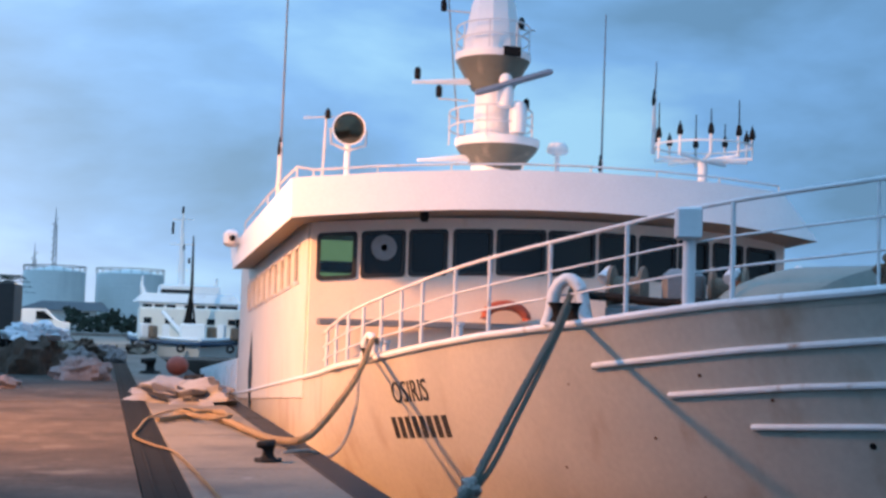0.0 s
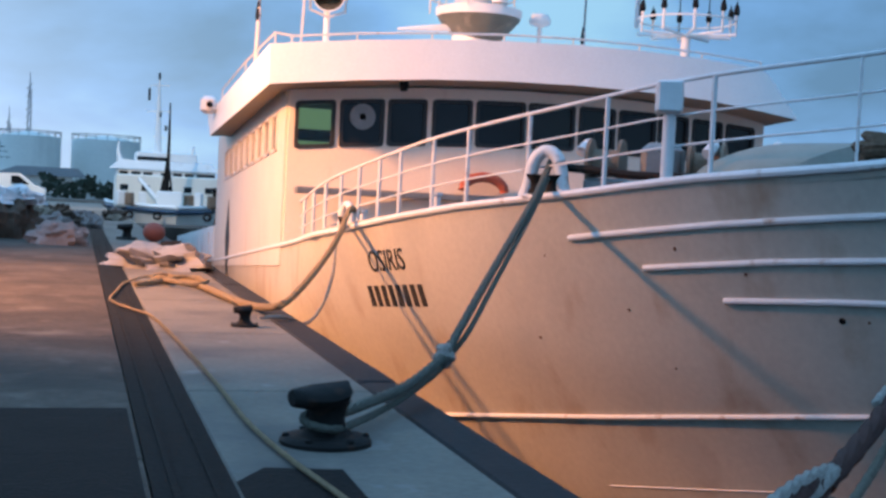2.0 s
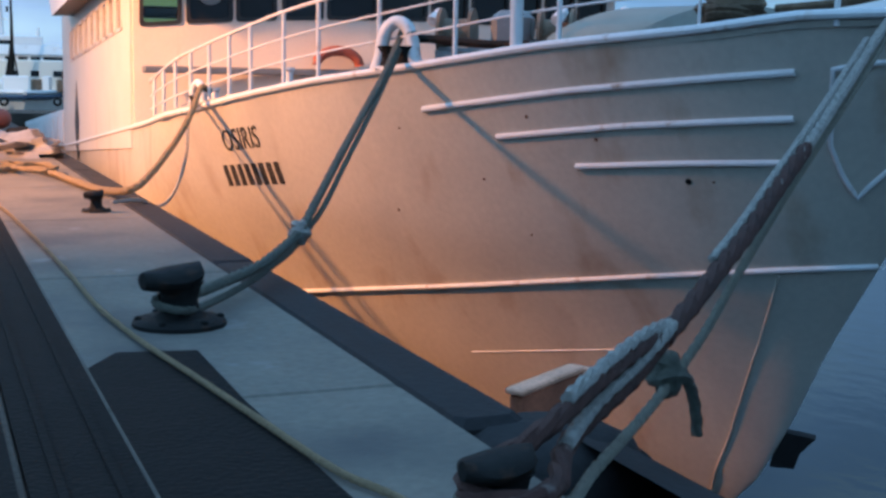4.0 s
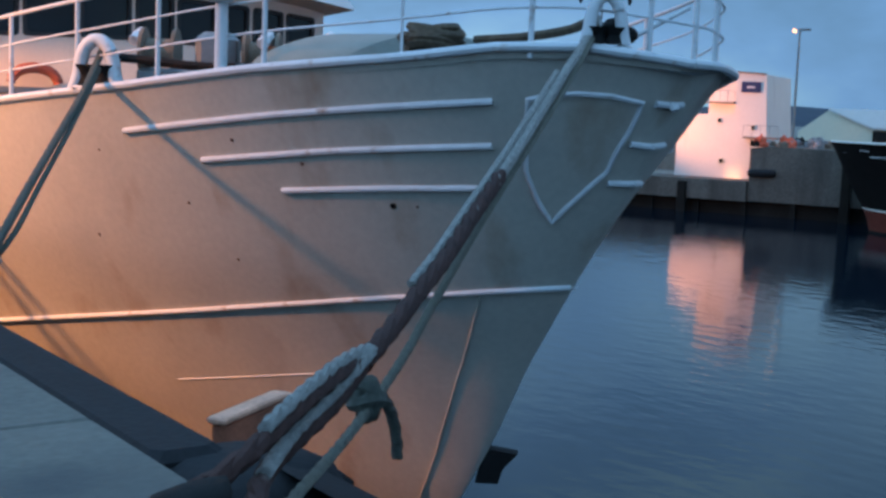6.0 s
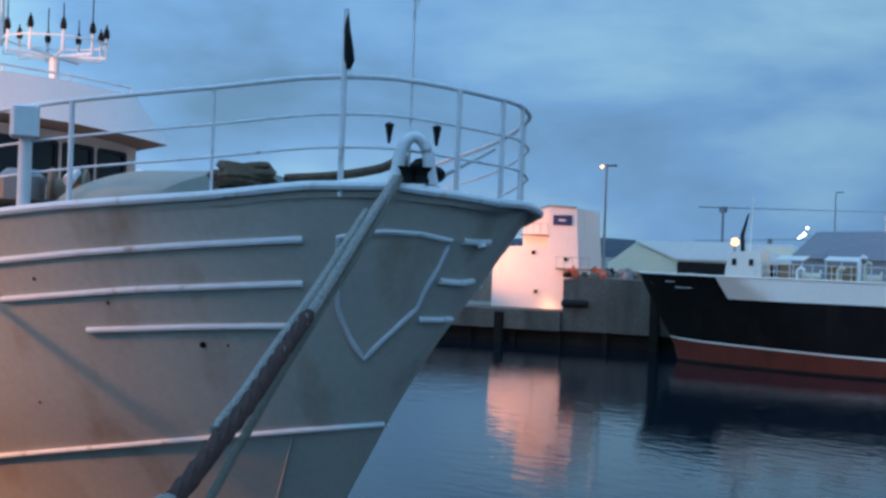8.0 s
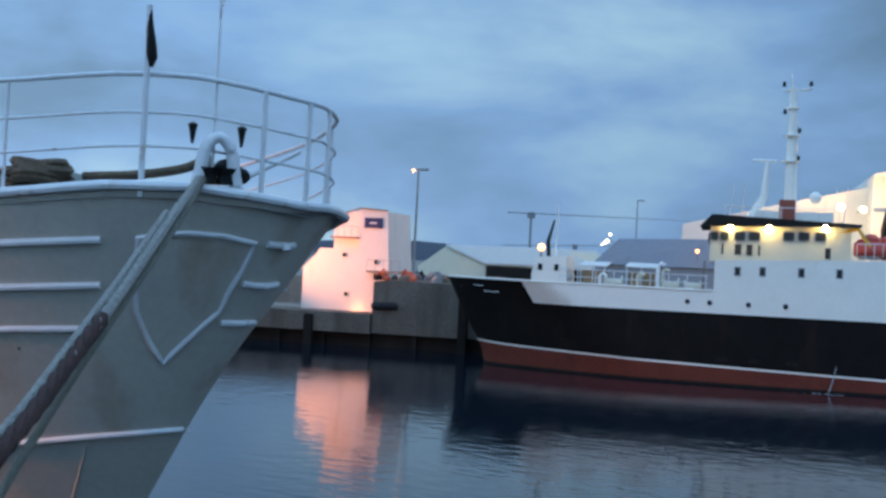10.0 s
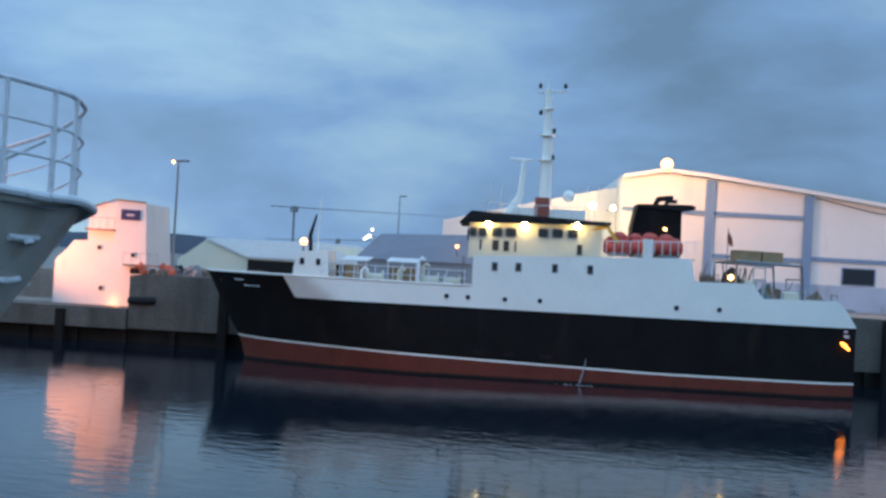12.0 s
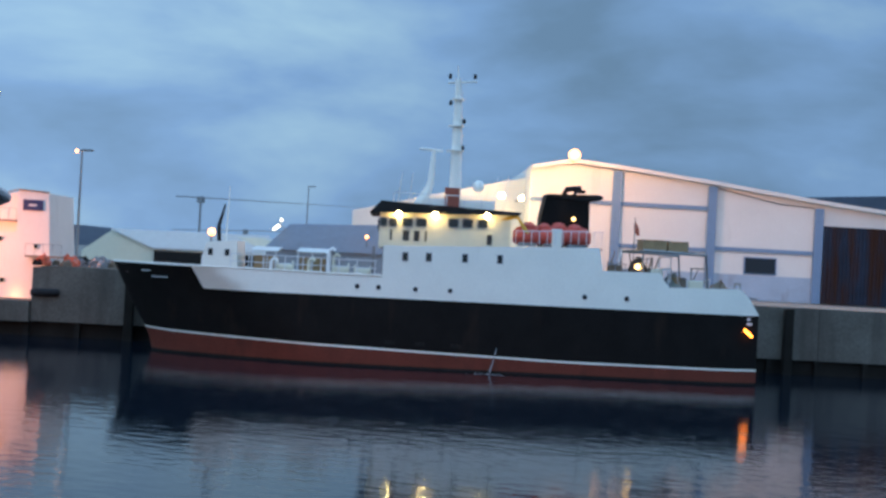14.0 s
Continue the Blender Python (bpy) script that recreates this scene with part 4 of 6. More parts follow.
    for x0, x1, z in ((6.9, 6.3, 6.3), (7.0, 6.35, 8.1), (7.9, 8.2, 6.2), (7.9, 8.3, 7.86)):
        part("lamp_bracket", Build().tube([P(x0, z), P(x1, z)], 0.02, 6), RAIL, ship)
    part("stay_wire", Build().tube([P(6.4, 8.8), P(6.75, 5.3)], 0.015, 5), STEEL, ship)
    # satellite dome on a stalk
    b = Build().lathe(P(8.85, 5.36), [(0.05, -0.05), (0.20, 0.0), (0.22, 0.06), (0.22, 0.10), (0.17, 0.2), (0.02, 0.24)], 18)
    part("satellite_dome", b, WHITE, ship, "small white mushroom-shaped dome aerial")
    part("dome_stalk", Build().tube([P(8.85, 4.3), P(8.85, 5.35)], 0.05, 8), WHITE, ship)
    # whip aerials
    for x, y, z0, zm, z1 in ((3.1, 23.5, 3.9, 5.1, 9.2), (9.8, 24.0, 4.3, 5.3, 8.35), (11.2, 24.5, 5.6, 6.9, 7.6)):
        part("whip_aerial", Build().tube([up(x + 0.02, y, zm), up(x + 0.05, y, z1)], [0.024, 0.012], 6), SLATE, ship, "thin dark whip aerial")
        part("aerial_mount", Build().tube([up(x, y, z0), up(x + 0.02, y, zm)], [0.05, 0.04], 8), RAIL, ship, "white aerial mount")
        part("aerial_base", Build().lathe(up(x, y, zm - 0.25), [(0.04, 0), (0.05, 0.1), (0.02, 0.35)], 8), DARK, ship)
    # ring of direction-finder aerials
    c = P(12.12, 5.42)
    part("array_post", Build().tube([P(12.12, 4.2), c], 0.10, 10), WHITE, ship, "white post of the aerial ring")
    for k in range(10):
        a = 2 * math.pi * k / 10
        q = c + Vector((1.02 * math.cos(a), 1.02 * math.sin(a), 0.02))
        part("array_arm", Build().tube([c, q, q + Vector((0, 0, 0.42))], 0.035, 6), WHITE, ship, "white arm of the aerial ring")
        part("array_element", Build().lathe(q + Vector((0, 0, 0.40)), [(0.05, 0), (0.07, 0.06), (0.05, 0.18), (0.015, 0.25), (0.012, 0.30 + 0.22 * (k % 3))], 8), DARK, ship, "dark direction-finder element")
    part("array_ring", Build().tube([c + Vector((1.02 * math.cos(a), 1.02 * math.sin(a), 0.30)) for a in (2 * math.pi * k / 28 for k in range(28))], 0.022, 6, closed=True), WHITE, ship)
    part("roof_locker", Build().box(up(11.0, 24.6, 4.72), (2.0, 0.9, 0.5), bevel=0.04), CREAM, ship, "cream locker on the roof")


roof_gear(SHIP)


# ---- mooring gear on the quay ----
def bollard_at(x, y, turn, size=1.0, tall=1.0):
    t = thing("mooring_bollard", (x, y, 0), "black cast-iron mooring bollard with two horns on the quay edge", "bollard", "quay bollards")
    m = pose(x, y, 0, 0, 0, turn) @ Matrix.Diagonal((size, size, size * tall, 1))
    b = Build().lathe((0, 0, 0), [(0.30, 0.0), (0.30, 0.03), (0.27, 0.055), (0.18, 0.07)], 24, m)
    part("base_flange", b, DARK, t)
    b = Build().lathe((0, 0, 0), [(0.18, 0.06), (0.13, 0.12), (0.115, 0.2), (0.13, 0.28), (0.16, 0.33)], 20, m)
    part("stem", b, DARK, t)
    rows = []
    for i in range(13):
        u = -1 + 2 * i / 12
        w = 0.17 * math.sqrt(max(0.05, 1 - abs(u) ** 3))
        z = 0.35 + 0.03 * abs(u) ** 1.5 + 0.02 * u
        rows.append([m @ Vector((0.215 * u - 0.06, w * math.cos(a), z + (0.10 * (1 - 0.35 * abs(u))) * math.sin(a))) for a in (2 * math.pi * k / 12 for k in range(13))])
    b = Build().grid(rows)
    b.add(rows[0][:-1], [tuple(range(12))]).add(rows[-1][:-1], [tuple(range(12))])
    part("cap", b, DARK, t, "thick rounded black cap")
    for k in range(6):
        a = 2 * math.pi * (k + 0.5) / 6
        part("bolt", Build().lathe((0.26 * math.cos(a), 0.26 * math.sin(a), 0.05), [(0.025, 0), (0.025, 0.02), (0.01, 0.03)], 6, m), DARK, t)
    return t


bollard_at(1.60, 7.92, 25, 1.0, 0.86)
bollard_at(1.95, 14.76, 25, 0.55)
bollard_at(2.03, 3.96, 10, 0.70, 0.86)
bollard_at(2.0, 27.0, 10)
bollard_at(1.42, 37.2, 10)


def rope(name, pts, r, material, label, n=8, group="mooring lines"):
    """A laid rope: three strands twisted round the line."""
    c = curve_pts(pts, 12)
    b = Build()
    acc, d = [0.0], 0.0
    for p, q in zip(c, c[1:]):
        d += (q - p).length
        acc.append(d)
    steps = max(24, int(d / (r * 1.6)))
    steps = min(steps, 420)
    fine = []
    for i in range(steps + 1):
        s = d * i / steps
        k = min(len(acc) - 2, max(0, int(np.searchsorted(acc, s)) - 1))
        fine.append(c[k].lerp(c[k + 1], (s - acc[k]) / max(1e-6, acc[k + 1] - acc[k])))
    for strand in range(3):
        out = []
        for i, p in enumerate(fine):
            a, q = fine[max(0, i - 1)], fine[min(steps, i + 1)]
            t = (q - a).normalized()
            u = t.cross(Vector((0, 0, 1)))
            u = u.normalized() if u.length > 1e-4 else Vector((1, 0, 0))
            w = u.cross(t)
            ph = 2 * math.pi * (strand / 3 + (d * i / steps) / (r * 9))
            out.append(p + (u * math.cos(ph) + w * math.sin(ph)) * r * 0.36)
        b.tube(out, r * 0.60, 6)
    return solo(name, b, material, label, "rope", group=group, at=tuple(fine[0]))


def mooring_lines():
    # breast line: doubled green-grey rope with a knot, foredeck to bollard
    line = [(5.30, 13.72, 2.15), (5.12, 13.41, 1.98), (4.75, 12.82, 1.63), (4.34, 12.18, 1.31), (3.75, 11.25, 0.86), (3.34, 10.61, 0.53), (3.04, 10.13, 0.31), (2.72, 9.63, 0.21), (2.41, 9.15, 0.16), (2.06, 8.6, 0.16), (1.76, 8.13, 0.17), (1.68, 8.05, 0.18)]
    rope("mooring_rope", line, 0.046, ROPE_GREEN, "thick grey-green mooring rope from the foredeck to a bollard")
    line2 = [(5.14, 13.38, 1.93), (4.77, 12.79, 1.58), (4.37, 12.14, 1.25), (3.79, 11.20, 0.80), (3.38, 10.56, 0.46), (3.11, 10.25, 0.26), (2.89, 9.91, 0.16), (2.56, 9.39, 0.10), (2.24, 8.87, 0.07), (1.90, 8.30, 0.07), (1.62, 7.76, 0.12), (1.45, 7.82, 0.15), (1.47, 8.0, 0.17), (1.60, 8.08, 0.18)]
    rope("mooring_rope", line2, 0.030, ROPE_GREEN, "slack grey-green rope looped round a bollard")
    k = Build()
    for a in range(3):
        m = pose(3.03, 10.12, 0.29, 40 * a, 60 * a, 30)
        k.tube([m @ Vector((0.085 * math.cos(2 * math.pi * i / 14), 0.06 * math.sin(2 * math.pi * i / 14), 0.02 * math.sin(4 * math.pi * i / 14))) for i in range(14)], 0.036, 6, closed=True)
    solo("rope_knot", k, ROPE_PALE, "pale rope knot tied round the mooring rope", "knot", at=(3.03, 10.12, 0.29))
    # bow line in a worn brown sleeve, an eye round the bollard below the splice
    bow = [(7.97, 8.55, 2.50), (7.60, 8.26, 2.26), (6.85, 7.68, 1.92), (5.95, 6.98, 1.49), (5.30, 6.47, 1.20), (4.80, 6.08, 0.99), (4.35, 5.72, 0.80), (3.95, 5.41, 0.65), (3.60, 5.14, 0.52), (3.28, 4.89, 0.42)]
    rope("mooring_rope", bow[:6], 0.046, ROPE_PALE, "thick pale mooring rope running up to the bow")
    rope("chafe_sleeve", bow[4:], 0.060, CHAFE, "worn brown chafing sleeve on the bow line")
    rope("rope_cover", [(x - 0.032, y + 0.036, z + 0.034) for x, y, z in bow[2:8]], 0.030, ROPE_PALE, "pale worn rope cover on the bow line")
    eye = [(3.28, 4.89, 0.41), (2.98, 4.66, 0.30), (2.54, 4.34, 0.20), (2.34, 4.12, 0.16), (2.22, 3.92, 0.13), (2.06, 3.82, 0.12), (1.92, 3.87, 0.12), (1.88, 3.98, 0.13), (1.95, 4.09, 0.16), (2.14, 4.10, 0.22), (2.38, 4.21, 0.30), (2.74, 4.48, 0.38), (3.08, 4.74, 0.43), (3.30, 4.91, 0.42)]
    rope("mooring_rope", eye, 0.050, CHAFE, "brown-sleeved eye of the bow line round a bollard")
    rope("rope_cover", [(3.34, 4.95, 0.47), (3.08, 4.75, 0.47), (2.72, 4.47, 0.42), (2.42, 4.23, 0.36)], 0.036, ROPE_PALE, "pale worn rope cover on the bow line")
    rope("rope_cover", [(3.34, 4.91, 0.47), (2.98, 4.65, 0.355), (2.66, 4.42, 0.275), (2.38, 4.15, 0.205)], 0.038, ROPE_PALE, "pale worn rope cover on the bow line")
    thin = [(7.98, 8.50, 2.44), (6.60, 7.44, 1.72), (5.06, 6.28, 0.98), (4.23, 5.63, 0.58), (3.78, 5.28, 0.34), (3.38, 4.97, 0.18), (3.00, 4.64, 0.10), (2.55, 4.22, 0.06), (2.26, 3.90, 0.06), (2.03, 3.80, 0.07), (1.88, 3.86, 0.08), (1.86, 4.0, 0.08), (1.98, 4.12, 0.08)]
    rope("mooring_rope", thin, 0.030, ROPE_THIN, "thin grey-tan rope beside the bow line")
    k = Build()
    for a in range(4):
        m = pose(3.38, 5.0, 0.21, 35 * a, 55 * a, 40)
        k.tube([m @ Vector((0.09 * math.cos(2 * math.pi * i / 14), 0.07 * math.sin(2 * math.pi * i / 14), 0.02 * math.sin(4 * math.pi * i / 14))) for i in range(14)], 0.034, 6, closed=True)
    solo("rope_knot", k, ROPE_GREEN, "grey-green knot on the bow line", "knot", at=(3.38, 5.0, 0.21))
    rope("rope_tail", [(3.31, 4.93, 0.21), (3.45, 5.02, 0.22), (3.60, 5.14, 0.12), (3.70, 5.22, -0.03), (3.74, 5.25, -0.19)], 0.036, ROPE_GREEN, "frayed hanging rope end")
    # stern-ward line at the waist, tan, sagging to the quay
    waist = [(4.02, 18.2, 1.35), (3.82, 17.9, 1.40), (3.51, 17.13, 1.03), (3.20, 16.67, 0.67), (2.82, 16.2, 0.32), (2.50, 15.85, 0.14), (2.26, 16.76, 0.06), (2.08, 18.12, 0.06), (1.86, 20.14, 0.06), (1.47, 20.75, 0.06), (0.90, 19.90, 0.06)]
    rope("mooring_rope", waist, 0.05, ROPE_TAN, "thick tan mooring rope sagging from the ship's waist")
    rope("mooring_rope", [(x + 0.06, y + 0.35, z - 0.01) for x, y, z in waist[3:]], 0.04, ROPE_TAN, "second tan rope lying beside the mooring rope")
    rope("mooring_rope", [(3.9, 18.0, 1.2), (3.56, 17.43, 1.02), (3.41, 16.92, 0.50), (3.21, 16.62, 0.07), (2.91, 16.14, -0.10), (2.60, 15.7, 0.03), (2.2, 15.3, 0.05)], 0.026, ROPE_PALE, "thin pale rope sagging beside the hull")
    # thin line lying on the quay
    lying = [(1.95, 21.6, 0.03), (1.31, 22.3, 0.03), (0.80, 20.62, 0.03), (0.60, 18.8, 0.03), (0.49, 17.45, 0.03), (0.70, 16.3, 0.03), (0.92, 15.4, 0.03), (1.06, 12.67, 0.03), (1.14, 10.26, 0.03), (1.17, 8.6, 0.03), (1.26, 7.4, 0.03), (1.38, 6.45, 0.03), (1.49, 5.55, 0.03), (1.60, 4.66, 0.03), (1.73, 4.20, 0.03), (1.80, 3.5, 0.03), (1.78, 2.6, 0.03)]
    rope("quay_rope", lying, 0.020, ROPE_TAN, "thin yellowish rope lying along the quay")
    # heap of tan rope
    rng = random.Random(5)
    b = Build()
    for k in range(4):
        r = 0.25 + 0.35 * rng.random()
        cx, cy = 1.55 + rng.uniform(-0.3, 0.25), 20.9 + rng.uniform(-0.6, 0.6)
        b.tube([(cx + r * math.cos(a) * 0.7, cy + r * 1.3 * math.sin(a), 0.04 + 0.02 * k + 0.02 * math.sin(3 * a + k)) for a in (2 * math.pi * i / 24 for i in range(24))], 0.030, 6, closed=True)
    solo("coiled_rope", b, ROPE_TAN, "loosely coiled tan rope on the quay", "rope", at=(1.75, 21.3, 0))


mooring_lines()


def fenders():
    t = thing("quay_fender", (2.69, 26.8, -0.34), "long dark rubber fender along the quay edge", "fender")
    for k in range(8):
        part("fender_length", Build().box((2.605, 7.99 + 5.375 * k, -0.18), (0.42, 5.36, 0.32), bevel=0.05), RUBBER, t, smooth=False)
    # stubs of the next fender and its steel shoe
    m = pose(3.78, 7.02, -0.49, 0, 0, 34)
    t = thing("fender_shoe", (3.4, 6.5, -0.9), "red-brown steel fender shoe with sodium light in its colours", "fender")
    # plate colour warmed for sodium light that the floodlight doesn't throw here
    part("shoe_plate", Build().box((0.02, 0, 0), (0.82, 0.09, 0.30), m=m, bevel=0.02), mat("lamplit_red_brown_shoe", (0.36, 0.11, 0.055), 0.8, vary=0.35), t, smooth=False)
    # pink-orange of the edge is lamplight put into the colour
    edge = mat("lamplit_pink_edge", (0.70, 0.34, 0.22), 0.7, vary=0.3)
    part("shoe_edge", Build().box((0.02, 0, 0.17), (0.86, 0.13, 0.045), m=m, bevel=0.012), edge, t, "pinkish top edge with lamplight in its colour", smooth=False)
    part("shoe_cheek", Build().box((0.44, -0.11, 0.10), (0.05, 0.22, 0.17), m=m, bevel=0.012), edge, t, smooth=False)
    b = Build().box((3.25, 6.4, -0.75), (0.9, 1.4, 0.5), turn=30, bevel=0.05)
    solo("fender_bracket", b, DARK, "black steel bracket under the fender shoe", "bracket", at=(3.2, 6.2, -1.0), smooth=False)
    rows = []
    for k in range(9):
        u = k / 8
        rows.append([(2.86 + 0.50 * math.sin(math.pi * v / 6), 5.2 - 4.7 * u, -0.40 + 0.36 * math.cos(math.pi * v / 6)) for v in range(7)])
    t = thing("quay_fender", (2.95, 2.2, -0.7), "rounded dark rubber fender on the quay edge", "fender")
    part("fender_length", Build().grid(rows), RUBBER, t)
    part("fender_end", Build().lathe((2.86, 5.2, -0.76), [(0.50, 0), (0.50, 0.50), (0.42, 0.64), (0.30, 0.70), (0.05, 0.71)], 24), RUBBER, t)
    c = Vector((10.95, 13.55, -3.22))
    b = Build().prism([c + Vector(p) for p in ((-0.16, 0.13, -0.42), (0.10, -0.07, -0.42), (0.15, -0.11, -0.2), (0.30, -0.24, 0.03), (0.0, 0.0, 0.08), (-0.03, 0.03, 0.36), (-0.08, 0.05, 0.08))], (0.15, 0.18, 0))
    solo("bow_fender", b, RUBBER, "black rubber fender hanging by the stem at the waterline", "fender", at=tuple(c), smooth=False)


fenders()


def heap(name, at, size, material, label, seed, rough=0.35, category="fishing net", squash=1.0):
    """An uneven soft heap."""
    rng = random.Random(seed)
    off = Vector((rng.uniform(0, 50), rng.uniform(0, 50), 0))
    rows = []
    for i in range(15):
        th = math.pi / 2 * i / 14
        row = []
        for k in range(33):
            a = 2 * math.pi * (k % 32) / 32
            d = Vector((math.cos(a) * math.cos(th), math.sin(a) * math.cos(th), math.sin(th)))
            f = 1 + rough * noise.noise(d * 2.2 + off) + rough * 0.5 * noise.noise(d * 6 + off)
            row.append((at[0] + d.x * size[0] * f, at[1] + d.y * size[1] * f, at[2] + d.z ** 0.8 * size[2] * f))
        rows.append(row)
    return solo(name, Build().grid(rows), material, label, category, at=at)


heap("fishing_net", (-1.75, 36.2, 0), (0.85, 1.2, 1.15), DARKNET, "dark brown heap of fishing net on the quay", 1)
heap("plastic_sheet", (-1.75, 36.6, 0.90), (0.85, 1.0, 0.45), SHEET, "white plastic sheet over a net heap", 2, 0.5, "tarpaulin")
heap("folded_net", (-0.35, 33.2, 0), (0.72, 0.8, 0.52), PINKNET, "pinkish white folded net on the quay", 3, 0.45)
heap("plastic_sheet", (1.7, 25.6, 0), (0.95, 1.5, 0.36), TARP, "crumpled translucent white plastic sheet on the quay edge", 4, 0.6, "tarpaulin")
heap("folded_net", (-2.1, 29.2, 0), (0.45, 0.8, 0.22), PINKNET, "flat reddish net heap on the quay", 6, 0.4)
solo("mooring_buoy", Build().ball((2.1, 35.8, 0.29), 0.31, 16, 0.9), DULLRED, "round faded red plastic buoy on the quay", "buoy", at=(2.1, 35.8, 0))


# ---- head of the basin: workboats, lorry, tanks ----
def background_boat():
    t = thing("trawler", (6.4, 92, WATER_Z), "white and blue trawler moored at the head of the basin", "ship")
    rows = []
    for s in range(13):
        u = s / 12
        w = 4.1 * min(1, (u * 1.7)) ** 0.55
        y = 86 + 24 * u
        rows.append([(6.4 + w * k, y - (0.9 if z > 0.5 else 0), z) for k, z in ((-0.78, -4.2), (-0.95, -1.0), (-1, 0.75), (-1, 1.05))] + [(6.4 + w * k, y - (0.9 if z > 0.5 else 0), z) for k, z in ((1, 1.05), (1, 0.75), (0.95, -1.0), (0.78, -4.2))])
    part("hull", Build().grid(rows), mat("cream_trawler_hull", (0.66, 0.60, 0.52), 0.5, vary=0.1), t, "cream-white hull")
    part("hull_band", Build().tube([Vector(r[2]) for r in rows[::-1]] + [Vector(r[5]) for r in rows], 0.17, 6), mat("blue_band_paint", (0.03, 0.06, 0.11), 0.5), t, "dark blue band under the rail")
    part("bulwark", Build().tube([Vector(r[3]) for r in rows[::-1]] + [Vector(r[4]) for r in rows], 0.16, 6), WHITE, t, "white bulwark rail")
    part("house", Build().box((6.3, 95.2, 2.0), (7.4, 5, 2.4), bevel=0.1), FARWHITE, t, "white deckhouse")
    part("bridge", Build().box((6.2, 95.2, 3.15), (7.0, 4, 1.0), bevel=0.1), WHITE, t, "white bridge")
    part("roof", Build().hexa([(2.2, 93.0, 3.58), (10.0, 93.0, 3.58), (10.0, 98, 3.62), (2.2, 98, 3.62)], [(2.9, 93.4, 4.25), (9.4, 93.4, 4.25), (9.4, 97.6, 4.25), (2.9, 97.6, 4.25)]).box((6.2, 95.5, 4.55), (4.4, 3, 0.7), bevel=0.1), WHITE, t, "white bridge roof")
    for x in (3.15, 4.0, 4.85, 6.1, 6.95, 7.8, 8.65, 9.3):
        part("window", Build().box((x, 93.17, 3.2), (0.66, 0.06, 0.44), bevel=0.02), GLASS_DARK, t)
    for k in range(5):
        part("window", Build().box((3.2 + 1.5 * k, 92.67, 2.25), (0.55, 0.06, 0.42), bevel=0.02), GLASS_DARK, t)
    part("mast", Build().tube([(5.7, 96.5, 4.4), (5.62, 96.5, 8.4), (5.6, 96.5, 10.5)], [0.30, 0.17, 0.06], 8).tube([(4.9, 96.5, 9.9), (6.4, 96.5, 10.0)], 0.05, 6), WHITE, t, "white mast")
    part("boom", Build().tube([(5.9, 90.5, 1.4), (6.05, 90, 4.6), (6.0, 89.6, 8.3)], [0.3, 0.12, 0.05], 8), DARK, t, "dark deck crane boom")
    part("mast_yard", Build().tube([(4.7, 96.5, 8.0), (6.6, 96.5, 8.05)], 0.04, 5).tube([(5.3, 96.5, 6.1), (6.2, 96.5, 6.1)], 0.04, 5), WHITE, t)
    for x, z, h in ((4.9, 8.8, 0.9), (5.75, 7.6, 0.4), (6.2, 6.6, 0.4), (5.6, 10.4, 0.5)):
        part("mast_lamp", Build().tube([(x, 96.4, z), (x, 96.4, z + h)], 0.09, 6), DARK, t)
    for x in (3.0, 8.4):
        part("radar_post", Build().tube([(x, 95, 3.9), (x - 0.25, 95, 4.9), (x - 0.2, 95, 5.5)], [0.3, 0.14, 0.08], 6), WHITE, t, "white aerial post")
    part("upper_house_window", Build().box((5.2, 93.97, 4.38), (2.2, 0.05, 0.34)), GLASS_DARK, t, smooth=False)
    for x, w, h, z in ((9.75, 0.5, 1.6, 1.7),):
        part("doorway", Build().box((x, 92.68, z), (w, 0.06, h)), DARK, t, "dark doorway", smooth=False)
    for x in (-0.5, 0.5):
        part("boom_leg", Build().tube([(6.0 + x, 90.3, 1.4), (6.03, 90, 4.3)], 0.07, 6), DARK, t)
    part("winch_house", Build().box((6.2, 89.6, 1.45), (1.7, 1.2, 1.3), bevel=0.08), WHITE, t)
    for x, h in ((2.9, 1.7), (3.5, 1.5), (4.4, 1.6), (7.6, 1.5), (8.3, 1.8), (9.2, 1.5)):
        part("deck_gear", Build().box((x, 90.4, 1.0 + h * 0.3), (0.5, 0.6, h * 0.6), turn=x * 40, bevel=0.06), WHITE if h > 1.55 else CLUTTER, t, "gear on the foredeck")
    part("ramp_arm", Build().tube([(5.7, 90, 1.2), (4.2, 92, 2.9)], 0.14, 6), WHITE, t)
    for x in (3.4, 5.2, 8.6):
        part("tyre_fender", Build().tube([(x + 0.22 * math.cos(a), 85.6 + 0.5 * abs(x - 6), 0.45 + 0.22 * math.sin(a)) for a in (2 * math.pi * k / 16 for k in range(16))], 0.09, 8, closed=True), RUBBER, t)
    t.location.z -= 0.9        # she floats low beside the quay head


background_boat()


